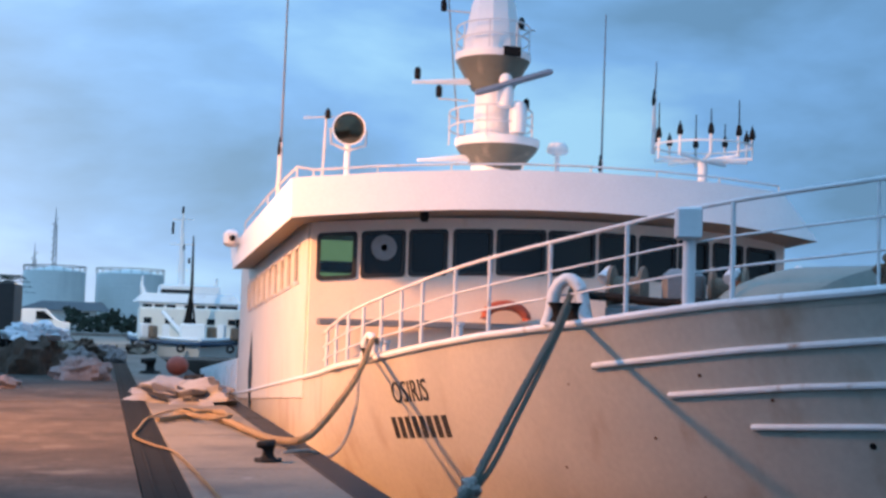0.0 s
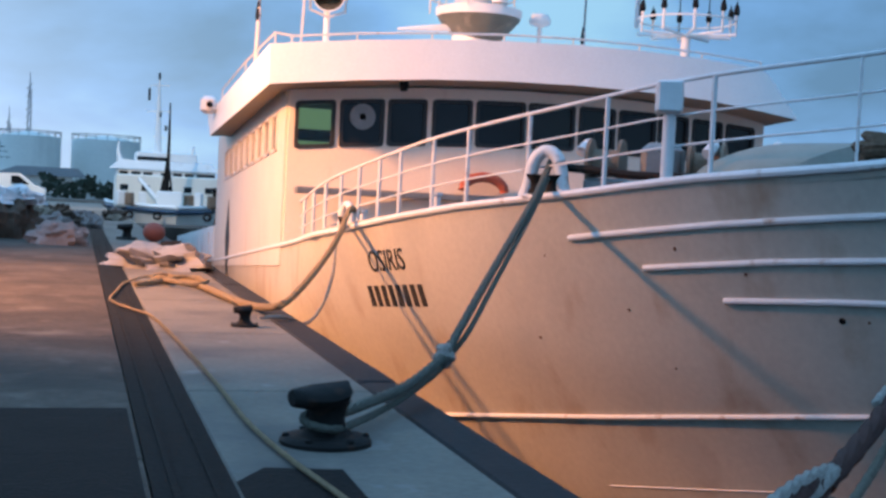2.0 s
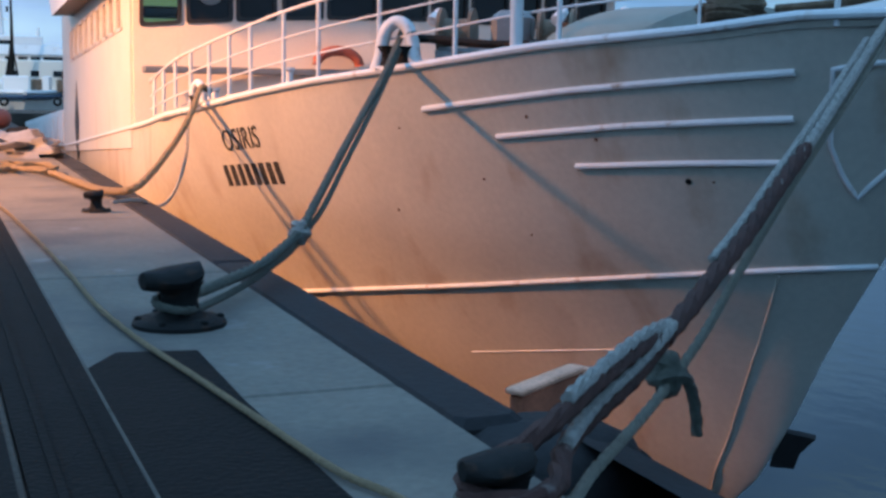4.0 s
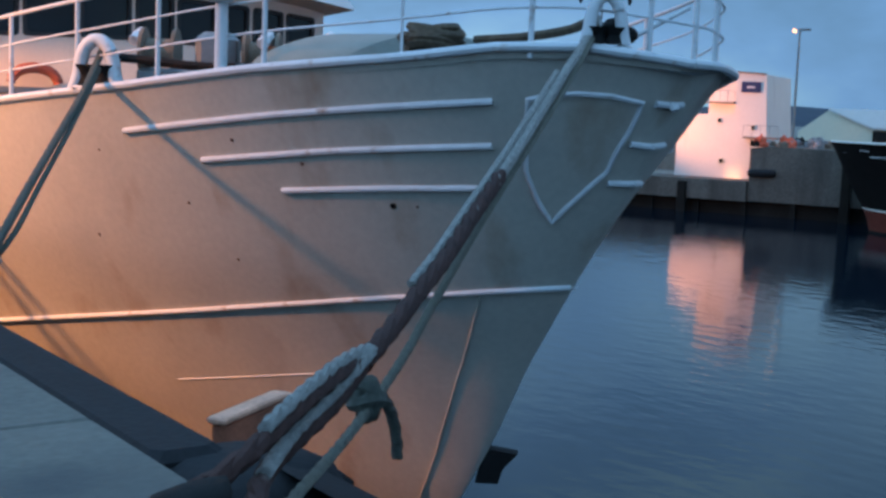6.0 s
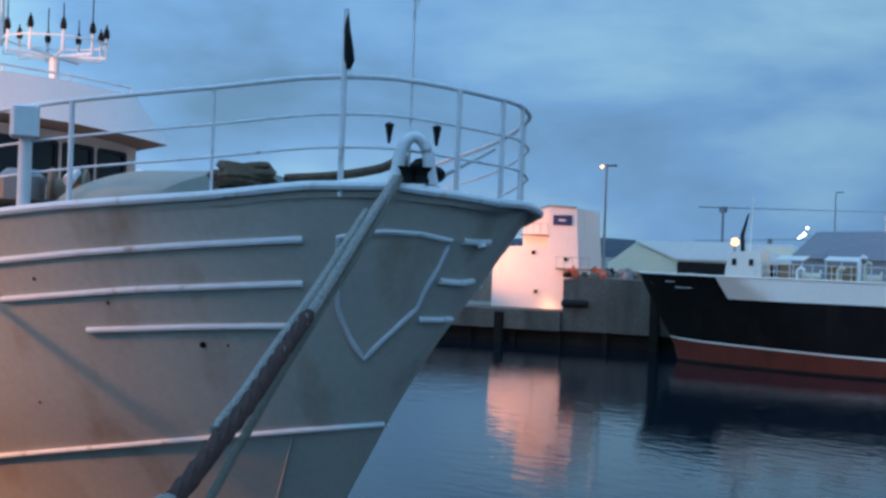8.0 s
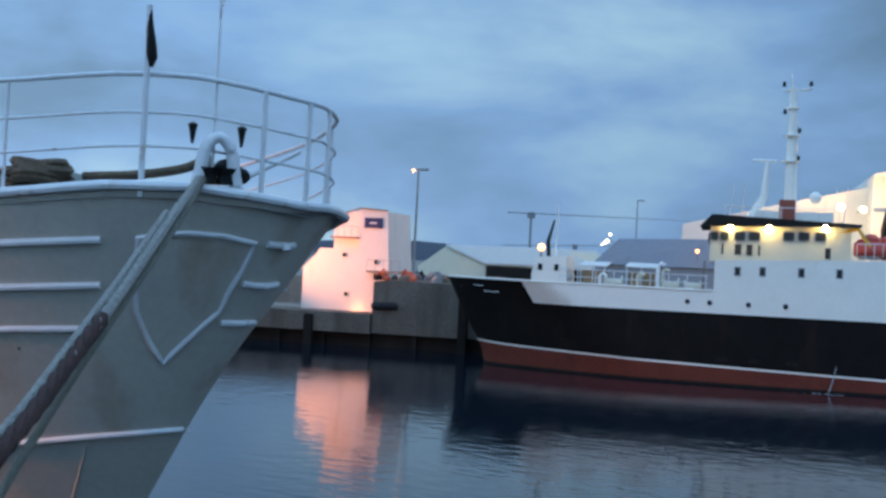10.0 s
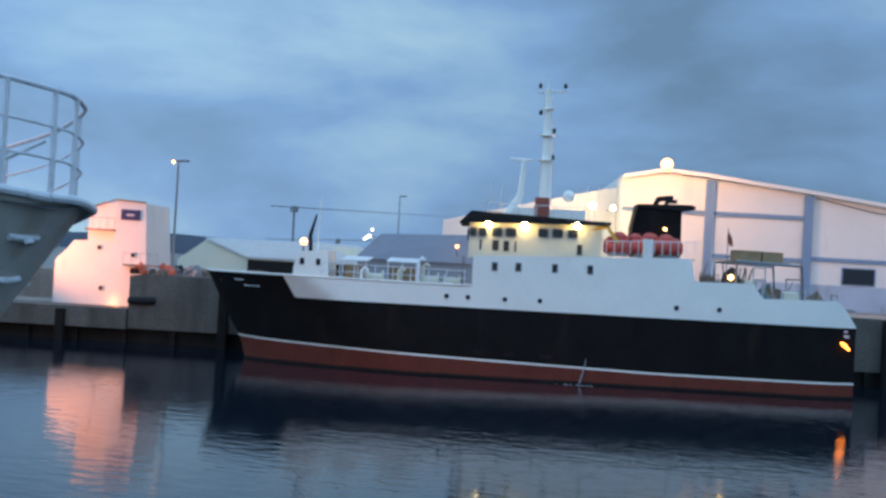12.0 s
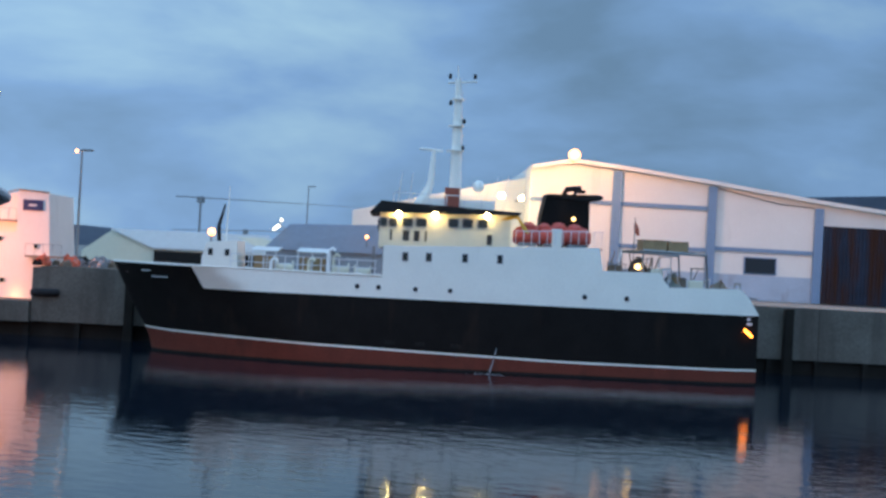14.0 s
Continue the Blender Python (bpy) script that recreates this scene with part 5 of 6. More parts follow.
def tanks():
    for x, y, r, z0, z1, lab in ((-8.0, 222, 5.1, -0.1, 8.7, "pale cylindrical storage tank with a railed roof"), (4.6, 229, 5.9, -0.1, 8.9, "pale cylindrical storage tank behind the harbour")):
        t = thing("storage_tank", (x, y, z0), lab, "tank", "storage tanks")
        part("shell", Build().lathe((x, y, z0), [(r, 0), (r, z1 - z0), (r * 0.98, z1 - z0 + 0.05), (0.3, z1 - z0 + 0.9)], 40), TANK, t)
        part("roof_rail", Build().tube([(x + r * math.cos(a), y + r * math.sin(a), z1 + 0.9) for a in (2 * math.pi * k / 40 for k in range(40))], 0.08, 5, closed=True), STEEL, t)
        for k in range(20):
            a = 2 * math.pi * k / 20
            part("roof_rail_post", Build().tube([(x + r * math.cos(a), y + r * math.sin(a), z1), (x + r * math.cos(a), y + r * math.sin(a), z1 + 0.9)], 0.06, 5), STEEL, t)
        for h in (2.2, 4.4, 6.6):
            part("shell_seam", Build().tube([(x + (r + 0.01) * math.cos(a), y + (r + 0.01) * math.sin(a), h) for a in (2 * math.pi * k / 40 for k in range(40))], 0.04, 4, closed=True), TANK, t)
    for x, h in ((-8.4, 18.3), (-11.6, 12.2)):
        t = thing("lattice_mast", (x, 226, -0.1), "slender grey lattice radio mast", "mast", "radio masts")
        for k in range(3):
            a = 2 * math.pi * k / 3
            part("leg", Build().tube([(x + 0.55 * math.cos(a), 226 + 0.55 * math.sin(a), 0), (x + 0.2 * math.cos(a), 226 + 0.2 * math.sin(a), h - 1.5)], 0.11, 5), STEEL, t)
        for i in range(int(h / 1.2)):
            z = i * 1.2
            part("brace", Build().tube([(x - 0.5, 226, z), (x + 0.45, 226, z + 1.2)], 0.06, 4), STEEL, t)
        part("spire", Build().tube([(x, 226, h - 1.6), (x, 226, h + 1.5)], [0.14, 0.04], 5), STEEL, t)


tanks()


def lorry_and_sheds():
    t = thing("box_lorry", (-4.8, 60, 0), "dark box lorry parked on the quay", "lorry")
    part("cargo_box", Build().box((-5.2, 61, 1.75), (2.9, 6, 2.4), bevel=0.05), mat("dark_lorry_body", (0.05, 0.035, 0.03), 0.6), t)
    part("chassis", Build().box((-5.2, 61, 0.5), (2.2, 6.2, 0.2)), DARK, t)
    for y in (58.8, 63):
        for x in (-6.2, -4.15):
            part("wheel", Build().lathe((0, 0, 0), [(0.46, -0.14), (0.5, -0.1), (0.5, 0.1), (0.46, 0.14)], 16, pose(x, y, 0.5, 0, 90, 0)), RUBBER, t)
    t = thing("van", (-4.0, 80, 0), "white van parked on the quay", "van")
    part("body", Build().prism([(-5.6, 81, 0.35), (-5.6, 81, 1.9), (-3.4, 81, 1.9), (-2.6, 81, 1.2), (-1.9, 81, 1.05), (-1.9, 81, 0.35)], (0, 1.8, 0)), WHITE, t)
    part("window", Build().prism([(-3.9, 80.97, 1.25), (-3.9, 80.97, 1.75), (-3.45, 80.97, 1.75), (-2.85, 80.97, 1.25)], (0, 0.06, 0)), GLASS_DARK, t)
    for x in (-5.0, -2.6):
        for y in (81.1, 82.6):
            part("wheel", Build().lathe((0, 0, 0), [(0.3, -0.1), (0.34, -0.06), (0.34, 0.06), (0.3, 0.1)], 14, pose(x, y, 0.34, 90, 0, 0)), RUBBER, t)
    t = thing("shed", (-4, 150, 0), "low shed with a grey pitched roof", "shed")
    part("wall", Build().box((-4.6, 150, 1.0), (8.0, 6, 2.0)), PLASTER, t)
    part("roof", Build().prism([(-9.2, 146.5, 2.0), (-6.5, 146.5, 3.0), (0.0, 146.5, 3.0), (1.0, 146.5, 2.0)], (0, 7, 0)), GREYROOF, t)
    rng = random.Random(11)
    # hedge of many small leaf clumps
    b = Build()
    for k in range(900):
        x, y = rng.uniform(-3.5, 13), rng.uniform(126, 131)
        h = 1.5 + 1.2 * noise.noise(Vector((x * 0.5, 3, 0))) + rng.uniform(0, 0.5)
        z = rng.uniform(0, max(0.5, h))
        s = rng.uniform(0.15, 0.4)
        m = pose(x, y, z, rng.uniform(0, 360), rng.uniform(0, 360), 0)
        b.add([m @ Vector(p) for p in ((-s, -s * 0.6, 0), (s, -s * 0.5, 0.05), (s * 0.8, s * 0.6, 0), (-s * 0.7, s * 0.7, 0.1))], [(0, 1, 2, 3)])
    solo("hedge", b, LEAF, "dark leafy hedge before the tanks", "hedge", "stuff", smooth=False)
    # palm at the quay's landward side
    t = thing("palm_tree", (-8.4, 120, 0), "dark palm tree with drooping fronds", "tree")
    part("trunk", Build().tube([(-8.4, 120, 0), (-8.2, 120, 2.4), (-8.3, 120, 4.2)], [0.3, 0.22, 0.2], 8), CLUTTER, t)
    b = Build()
    for k in range(16):
        a = 2 * math.pi * k / 16
        for j in range(10):
            u = j / 9
            c = Vector((-8.3 + 2.3 * u * math.cos(a), 120 + 2.3 * u * math.sin(a), 4.2 + 1.2 * math.sin(u * 2.6) - 1.3 * u * u))
            s = Vector((-math.sin(a), math.cos(a), -0.35)) * (0.5 * (1 - 0.6 * u))
            b.add([c, c + s, c + s * 0.9 + Vector((0.1 * math.cos(a), 0.1 * math.sin(a), -0.12))], [(0, 1, 2)])
            b.add([c, c - Vector((s.x, s.y, -s.z)), c - Vector((s.x, s.y, -s.z)) * 0.9 + Vector((0.1 * math.cos(a), 0.1 * math.sin(a), -0.12))], [(0, 1, 2)])
    part("crown", b, LEAF, t, smooth=False)
    # scattered gear along the quay's end
    for k in range(26):
        x, y = rng.uniform(-3.4, 2.2), rng.uniform(44, 70)
        s = rng.uniform(0.25, 0.6)
        mt = rng.choice((CLUTTER, DARKNET, PINKNET, DARKNET, CLUTTER))
        heap("gear_bag", (x, y, 0), (s, s * 1.2, s * rng.uniform(0.6, 1.1)), mt, "heap of fishing gear on the quay", 50 + k, 0.5, "fishing gear")


lorry_and_sheds()


# ---- far quay: the black ship ----
def black_ship():
    MID = -5.4
    t = thing("cargo_trawler", tuple(far(24, MID, WATER_Z)), "black-hulled working ship with white upperworks and lit bridge", "ship")
    BOW, STERN, HB = 6.2, 41.6, 4.2

    def plan(d, z):
        k = lerp(z, [-4.2, -3.1, -1.4, 0.7, 2], [8.6, 8.3, 7.3, 6.2, 5.7])
        u = max(0.0, d - k)
        f = lerp(z, [-4.2, -1.0, 0.7], [9.5, 8.0, 6.0])
        b = HB * min(1, u / f) ** 0.6
        if d > 38.5:
            b *= 1 - 0.16 * ((d - 38.5) / 3.1) ** 2
        return b

    def sheet(z_lo, z_hi, d0, d1, steps=40, lev=4, lean=(0.0, 0.0)):
        b = Build()
        for side in (-1, 1):
            rows = []
            for i in range(steps + 1):
                row = []
                for v in range(lev + 1):
                    u = i / steps
                    d = d0 + (d1 - d0) * (u ** 1.5 if d0 < 9 else u)
                    zl, zh = z_lo(d), z_hi(d)
                    z = zl + (zh - zl) * v / lev
                    st = lerp(z, [-4.2, -3.1, -1.4, 0.7, 2], [8.6, 8.3, 7.3, 6.2, 5.7])
                    dd = max(d, st) if d0 < 9 else d
                    dd += (lean[0] * (1 - u) + lean[1] * u ** 6) * (1 - 2 * v / lev)
                    row.append(far(dd, MID + side * plan(dd, z), z))
                rows.append(row)
            b.grid(rows)
            if side == -1:
                first = rows
        b.grid([first[-1], rows[-1]])
        return b
    boot = lambda d: lerp(d, [6, 10, 22, 31, 42], [-2.75, -2.93, -3.2, -3.38, -3.35])
    white = lambda d: lerp(d, [6, 12, 22, 42], [-0.45, -0.45, -0.42, -0.36])
    part("bottom", sheet(lambda d: -4.6, boot, BOW, STERN), RED, t, "red antifouling paint at the waterline")
    # dark band put in for the black reflection below the red paint
    part("dark_waterline", sheet(lambda d: -4.5, lambda d: -3.97, BOW - 0.0, STERN + 0.01, lev=1), ALGAE, t, "dark band standing in for the black reflection at the waterline").scale = (1.0006, 1.0006, 1.0)
    part("boot_stripe", sheet(lambda d: boot(d), lambda d: boot(d) + 0.10, BOW, STERN, lev=1), FARWHITE, t, "thin white stripe")
    part("hull", sheet(lambda d: boot(d) + 0.10, white, BOW, STERN, lev=6), BLACKHULL, t, "black hull plating")
    part("bow_plating", sheet(white, lambda d: 0.72, BOW, 11.4, 24, lean=(0.0, 0.34)), BLACKHULL, t, "black bow bulwark")
    part("bulwark", sheet(white, lambda d: 0.72, 11.4, 21.2, 20, lean=(0.34, 0.0)), FARWHITE, t, "white fore bulwark")
    top = lambda d: lerp(d, [21.2, 32.85, 32.9, 36.06, 36.4, 40.45, 41.0, 41.6], [2.35, 2.84, 1.62, 1.69, 0.93, 1.04, 0.56, -0.31])
    part("upper_side", sheet(white, top, 21.2, STERN, 80), FARWHITE, t, "white upper hull side")
    dk = Build()
    for d0, d1, z in ((7.2, 21.2, 0.25), (32.9, 36.4, 1.2), (36.4, 41.5, 0.6)):
        dk.hexa([far(d0, MID - plan(d0, 0.3) + 0.05, z - 0.1), far(d1, MID - plan(d1, 0.3) + 0.05, z - 0.1), far(d1, MID + plan(d1, 0.3) - 0.05, z - 0.1), far(d0, MID + plan(d0, 0.3) - 0.05, z - 0.1)],
                [far(d0, MID - plan(d0, 0.3) + 0.05, z), far(d1, MID - plan(d1, 0.3) + 0.05, z), far(d1, MID + plan(d1, 0.3) - 0.05, z), far(d0, MID + plan(d0, 0.3) - 0.05, z)])
    dk.hexa([far(21.2, MID - 4.1, 2.2), far(32.85, MID - 4.1, 2.7), far(32.85, MID + 4.1, 2.7), far(21.2, MID + 4.1, 2.2)], [far(21.2, MID - 4.1, 2.3), far(32.85, MID - 4.1, 2.8), far(32.85, MID + 4.1, 2.8), far(21.2, MID + 4.1, 2.3)])
    dk.hexa([far(21.15, MID - 4.1, -0.4), far(21.3, MID - 4.1, -0.4), far(21.3, MID + 4.1, -0.4), far(21.15, MID + 4.1, -0.4)], [far(21.15, MID - 4.1, 2.3), far(21.3, MID - 4.1, 2.3), far(21.3, MID + 4.1, 2.3), far(21.15, MID + 4.1, 2.3)])
    part("decks", dk, STEEL, t, smooth=False)
    part("cap_rail", Build().tube([far(d, MID - plan(d, 0.72), 0.74) for d in np.linspace(6.3, 21.2, 30)], 0.06, 6), FARWHITE, t)

    def fbox(b, d0, d1, i0, i1, z0, z1, slope=0.0):
        b.hexa([far(d0, i0, z0), far(d1, i0, z0 + slope), far(d1, i1, z0 + slope), far(d0, i1, z0)], [far(d0, i0, z1), far(d1, i0, z1 + slope), far(d1, i1, z1 + slope), far(d0, i1, z1)])
        return b
    # round ports: recessed dark discs in rims
    nrm = -FAR_IN
    rot = nrm.to_track_quat("Z", "Y").to_matrix().to_4x4()

    def port(d, z, r, inl):
        m = Matrix.Translation(far(d, inl, z)) @ rot
        w = part("porthole", Build().lathe((0, 0, 0), [(r, -0.02), (r * 1.25, 0.0), (r * 1.25, 0.04), (r, 0.045), (r, -0.02)], 14, m), STEEL, t, "round porthole")
        part("pane", Build().lathe((0, 0, 0), [(r, 0.005), (0.01, 0.012)], 14, m), GLASS_DARK, w)
    for d, z in ((22.37, 1.82), (23.62, 1.86), (25.54, 1.9), (27.4, 1.94)):
        fr = part("window", fbox(Build(), d - 0.16, d + 0.16, -9.63, -9.55, z - 0.24, z + 0.24), STEEL, t, smooth=False)
        part("pane", fbox(Build(), d - 0.11, d + 0.11, -9.645, -9.62, z - 0.19, z + 0.19), GLASS_DARK, fr, smooth=False)
    for d, z in ((19.92, 0.12), (21.05, 0.12), (23.0, 0.12), (24.85, 0.14), (32.02, 0.19), (34.26, 0.22)):
        port(d, z, 0.11, -9.61)
    for d in (21.8, 23.4, 25.3):
        part("scupper", fbox(Build(), d - 0.28, d + 0.28, -9.63, -9.58, -2.88, -2.68), DARK, t, "dark scupper slot", smooth=False)
    # bridge with slanted brow
    b = fbox(Build(), 20.9, 28.0, -8.6, -2.2, 2.25, 4.15, 0.35)
    part("bridge", b, CREAM, t, "cream bridge house lit by deck lamps", smooth=False)
    b = Build().hexa([far(20.35, -9.0, 4.10), far(28.4, -9.0, 4.36), far(28.4, -1.8, 4.36), far(20.35, -1.8, 4.10)],
                     [far(20.95, -8.5, 4.78), far(28.5, -8.6, 4.52), far(28.5, -2.2, 4.52), far(20.95, -2.3, 4.78)])
    part("bridge_roof", b, BLACKHULL, t, "dark bridge roof", smooth=False)
    def pill(d, z, w, h, i0, i1):
        pts = []
        r = 0.11
        for sx, sz, a0 in ((1, 1, 0), (-1, 1, 90), (-1, -1, 180), (1, -1, 270)):
            for k in range(4):
                a = radians(a0 + 30 * k)
                pts.append(far(d + sx * (w - r) + r * math.cos(a), i0, z + sz * (h - r) + r * math.sin(a)))
        return Build().prism(pts, FAR_IN * (i1 - i0))
    for d, w in ((21.12, 0.22), (21.62, 0.24), (22.40, 0.31), (23.15, 0.32), (24.87, 0.30), (25.64, 0.31), (26.45, 0.29)):
        z = 3.62 + (d - 21) * 0.036
        f = part("window", pill(d, z, w, 0.26, -8.67, -8.55), STEEL, t, smooth=False)
        part("pane", pill(d, z, w - 0.05, 0.21, -8.69, -8.64), GLASS_DARK, f, smooth=False)
    for k, d in enumerate((-7.6, -6.4, -5.2, -4.0, -2.9)):
        f = part("window", fbox(Build(), 20.82, 20.95, d - 0.45, d + 0.45, 3.2, 3.8), DARK, t, smooth=False)
        part("pane", fbox(Build(), 20.80, 20.84, d - 0.38, d + 0.38, 3.26, 3.74), GLASS_DARK, f, smooth=False)
    for d, z in ((21.9, 4.06), (23.86, 4.12), (26.66, 4.24)):
        p = far(d, -8.95, z)
        part("deck_lamp", Build().ball(p, 0.15), GLOW_YELLOW, t, "glowing yellow deck lamp")
    for d, w in ((21.55, 0.05), (22.35, 0.17), (22.93, 0.15), (23.42, 0.05), (26.85, 0.14)):
        part("hull_mark", fbox(Build(), d - w, d + w, -8.63, -8.6, 2.68, 3.24), LETTER, t, "dark painted mark on the bridge side", smooth=False)
    # stairs, ladder, red boats, funnel
    part("ladder", fbox(Build(), 20.6, 20.75, -8.6, -8.0, 0.6, 2.3), STEEL, t, smooth=False)
    part("flying_bridge", fbox(Build(), 23.2, 27.2, MID - 1.6, MID + 1.4, 4.4, 5.15), FARWHITE, t, "white flying bridge behind the brow", smooth=False)
    for k in range(7):
        d = 21.6 + 0.95 * k
        part("bridge_rail_post", Build().tube([far(d, -8.3, 4.5), far(d, -8.3, 5.25)], 0.03, 5), RAIL, t)
    part("bridge_rail", Build().tube([far(21.6, -8.3, 5.25), far(27.4, -8.3, 5.25)], 0.03, 5), RAIL, t)
    for k in range(9):
        p = far(28.6 + 0.42 * k, -8.0 + 0.25 * (k % 3), 3.55 + 0.22 * (k % 2))
        part("life_jacket_bag", Build().ball(p, 0.36 + 0.06 * (k % 3), 10, 0.8), RAFTRED, t, "deep red float bag")
    for k, (d, z) in enumerate(((28.9, 3.25), (30.3, 3.3), (31.6, 3.35))):
        m = Matrix.Translation(far(d, -8.3, z)) @ pose(0, 0, 0, 0, 0, math.degrees(math.atan2(FAR_DIR.y, FAR_DIR.x)))
        part("life_raft", Build().lathe((0, 0, 0), [(0.30, -0.75), (0.42, -0.6), (0.44, 0), (0.42, 0.6), (0.30, 0.75)], 14, m @ pose(0, 0, 0, 0, 90, 0)), RAFTRED, t, "red canister life raft")
        part("raft_cradle", fbox(Build(), d - 0.5, d + 0.5, -8.6, -8.0, 2.75, 2.95), STEEL, t, smooth=False)
    part("orange_davit", Build().tube([far(26.8, -8.4, 3.9), far(28.3, -8.6, 4.3), far(28.9, -8.6, 3.4)], 0.12, 6), mat("yellow_davit_paint", (0.6, 0.34, 0.04), 0.5), t)
    b = Build().prism([far(d, -6.5, z) for d, z in ((29.9, 2.8), (29.82, 4.44), (30.05, 5.62), (32.5, 5.5), (32.5, 5.33), (32.54, 2.9))], FAR_IN * 1.9)
    part("funnel", b, BLACKHULL, t, "black wedge-shaped funnel", smooth=False)
    b = Build().prism([far(d, -6.6, z) for d, z in ((30.02, 5.58), (30.1, 5.74), (33.0, 5.82), (33.25, 5.72), (33.2, 5.58), (32.5, 5.44))], FAR_IN * 2.1)
    b.tube([far(31.1, -5.6, 5.7), far(31.3, -5.6, 6.1), far(32.1, -5.6, 6.2)], 0.16, 8)
    b.tube([far(31.6, -5.9, 5.7), far(31.8, -5.9, 5.98), far(32.3, -5.9, 6.0)], 0.11, 8)
    part("funnel_cap", b, DARK, t, "dark funnel cap with exhaust pipes", smooth=False)
    part("raft_locker", fbox(Build(), 30.2, 30.7, -9.1, -8.6, 2.75, 3.74), FARWHITE, t, "white locker between the float bags", smooth=False)
    part("ensign", Build().prism([far(35.3, -5.4, 4.6), far(35.55, -5.4, 4.1), far(35.6, -5.4, 3.7), far(35.4, -5.4, 3.75), far(35.25, -5.4, 4.1)], FAR_IN * 0.05), DULLRED, t, "small dark red ensign", smooth=False)
    part("ensign_staff", Build().tube([far(35.3, -5.4, 1.2), far(35.3, -5.4, 4.75)], 0.03, 5), STEEL, t)
    part("funnel_lamp", Build().ball(far(31.6, -6.75, 4.4), 0.10), GLOW_SOFT, t)
    # masts
    b = Build().tube([far(25.0, MID, 4.8), far(24.95, MID, 9.5), far(24.85, MID, 12.0)], [0.36, 0.26, 0.16], 10)
    b.tube([far(24.3, MID, 11.75), far(25.9, MID, 11.9)], 0.06, 6).tube([far(24.85, MID, 12), far(24.8, MID, 12.7)], 0.04, 5)
    part("main_mast", b, FARWHITE, t, "tall white mast")
    for d, z in ((24.4, 12.1), (25.8, 12.15), (25.3, 9.6), (25.3, 8.1), (24.5, 10.6)):
        part("mast_lamp", Build().lathe(far(d, MID, z - 0.1), [(0.08, 0), (0.11, 0.06), (0.08, 0.26)], 8), DARK, t)
    for z, r in ((9.3, 0.45), (7.9, 0.5), (10.8, 0.35)):
        part("mast_platform", Build().lathe(far(24.9, MID, z), [(r, 0), (r, 0.06), (0.2, 0.1)], 12), FARWHITE, t)
    part("radar_mast", Build().tube([far(23.0, MID, 4.6), far(23.6, MID, 6.0), far(23.7, MID, 7.9)], [0.4, 0.2, 0.12], 8).tube([far(22.9, MID, 7.95), far(24.2, MID, 7.9)], 0.08, 6), FARWHITE, t, "white radar mast")
    part("radar_dome", Build().ball(far(26.3, MID, 6.0), 0.34, 14), FARWHITE, t)
    part("mast_house", fbox(Build(), 24.4, 25.2, MID - 1.7, MID - 0.6, 4.5, 5.75), DULLRED, t, "reddish mast base", smooth=False)
    for d in (21.8, 22.4, 27.2, 27.8):
        part("whip_aerial", Build().tube([far(d, MID, 4.7), far(d + 0.2, MID, 6.6)], 0.03, 5), RAIL, t)
    # foredeck: mast, derrick, winches
    part("fore_mast", Build().tube([far(12.3, MID, 0.5), far(12.4, MID, 5.2)], [0.07, 0.03], 8), FARWHITE, t, "thin pale fore mast")
    part("fore_derrick", Build().tube([far(12.0, MID, 1.6), far(11.9, MID, 3.0), far(12.2, MID, 4.2)], [0.12, 0.11, 0.05], 6), DARK, t, "dark curved derrick")
    part("fore_house", Build().prism([far(d, MID - 2.0, z) for d, z in ((11.3, 0.2), (11.35, 1.25), (11.6, 2.05), (13.2, 2.2), (13.3, 0.2))], FAR_IN * 3.6), FARWHITE, t, "white forecastle house with a raked front", smooth=False)
    for d in (11.8, 12.7):
        part("window", fbox(Build(), d - 0.12, d + 0.12, MID - 2.04, MID - 1.96, 1.35, 1.7), GLASS_DARK, t, smooth=False)
    rng = random.Random(8)
    for d0, d1, z in ((13.9, 15.4, 1.80), (16.4, 18.2, 1.84)):
        part("awning", Build().hexa([far(d0, -7.0, z - 0.1), far(d1, -7.0, z - 0.1), far(d1, -4.0, z + 0.12), far(d0, -4.0, z + 0.12)], [far(d0, -7.0, z - 0.04), far(d1, -7.0, z - 0.04), far(d1, -4.0, z + 0.18), far(d0, -4.0, z + 0.18)]), CLAD, t, "pale awning over the foredeck gear", smooth=False)
        for d in (d0 + 0.1, (d0 + d1) / 2, d1 - 0.1):
            part("awning_post", Build().tube([far(d, -6.9, 0.25), far(d, -6.9, z - 0.06)], 0.04, 5), RAIL, t)
        part("net_crate", fbox(Build(), d0 + 0.2, d1 - 0.2, -6.8, -4.2, 0.25, z - 0.3), CRATE, t, "brown net crates", smooth=False)
    for d, i, r in ((15.9, -7.6, 0.42), (18.9, -7.2, 0.45), (20.1, -7.8, 0.36)):
        m = Matrix.Translation(far(d, i, 0.85)) @ pose(0, 0, 0, 0, 0, math.degrees(math.atan2(FAR_DIR.y, FAR_DIR.x))) @ pose(0, 0, 0, 0, 90, 0)
        w = part("winch", fbox(Build(), d - 0.5, d + 0.5, i - 0.35, i + 0.35, 0.25, 0.6), STEEL, t, "deck winch", smooth=False)
        part("winch_drum", Build().lathe((0, 0, 0), [(r, -0.45), (r, -0.38), (r * 0.6, -0.36), (r * 0.6, 0.36), (r, 0.38), (r, 0.45)], 16, m), CREAM, w, "cream winch drum")
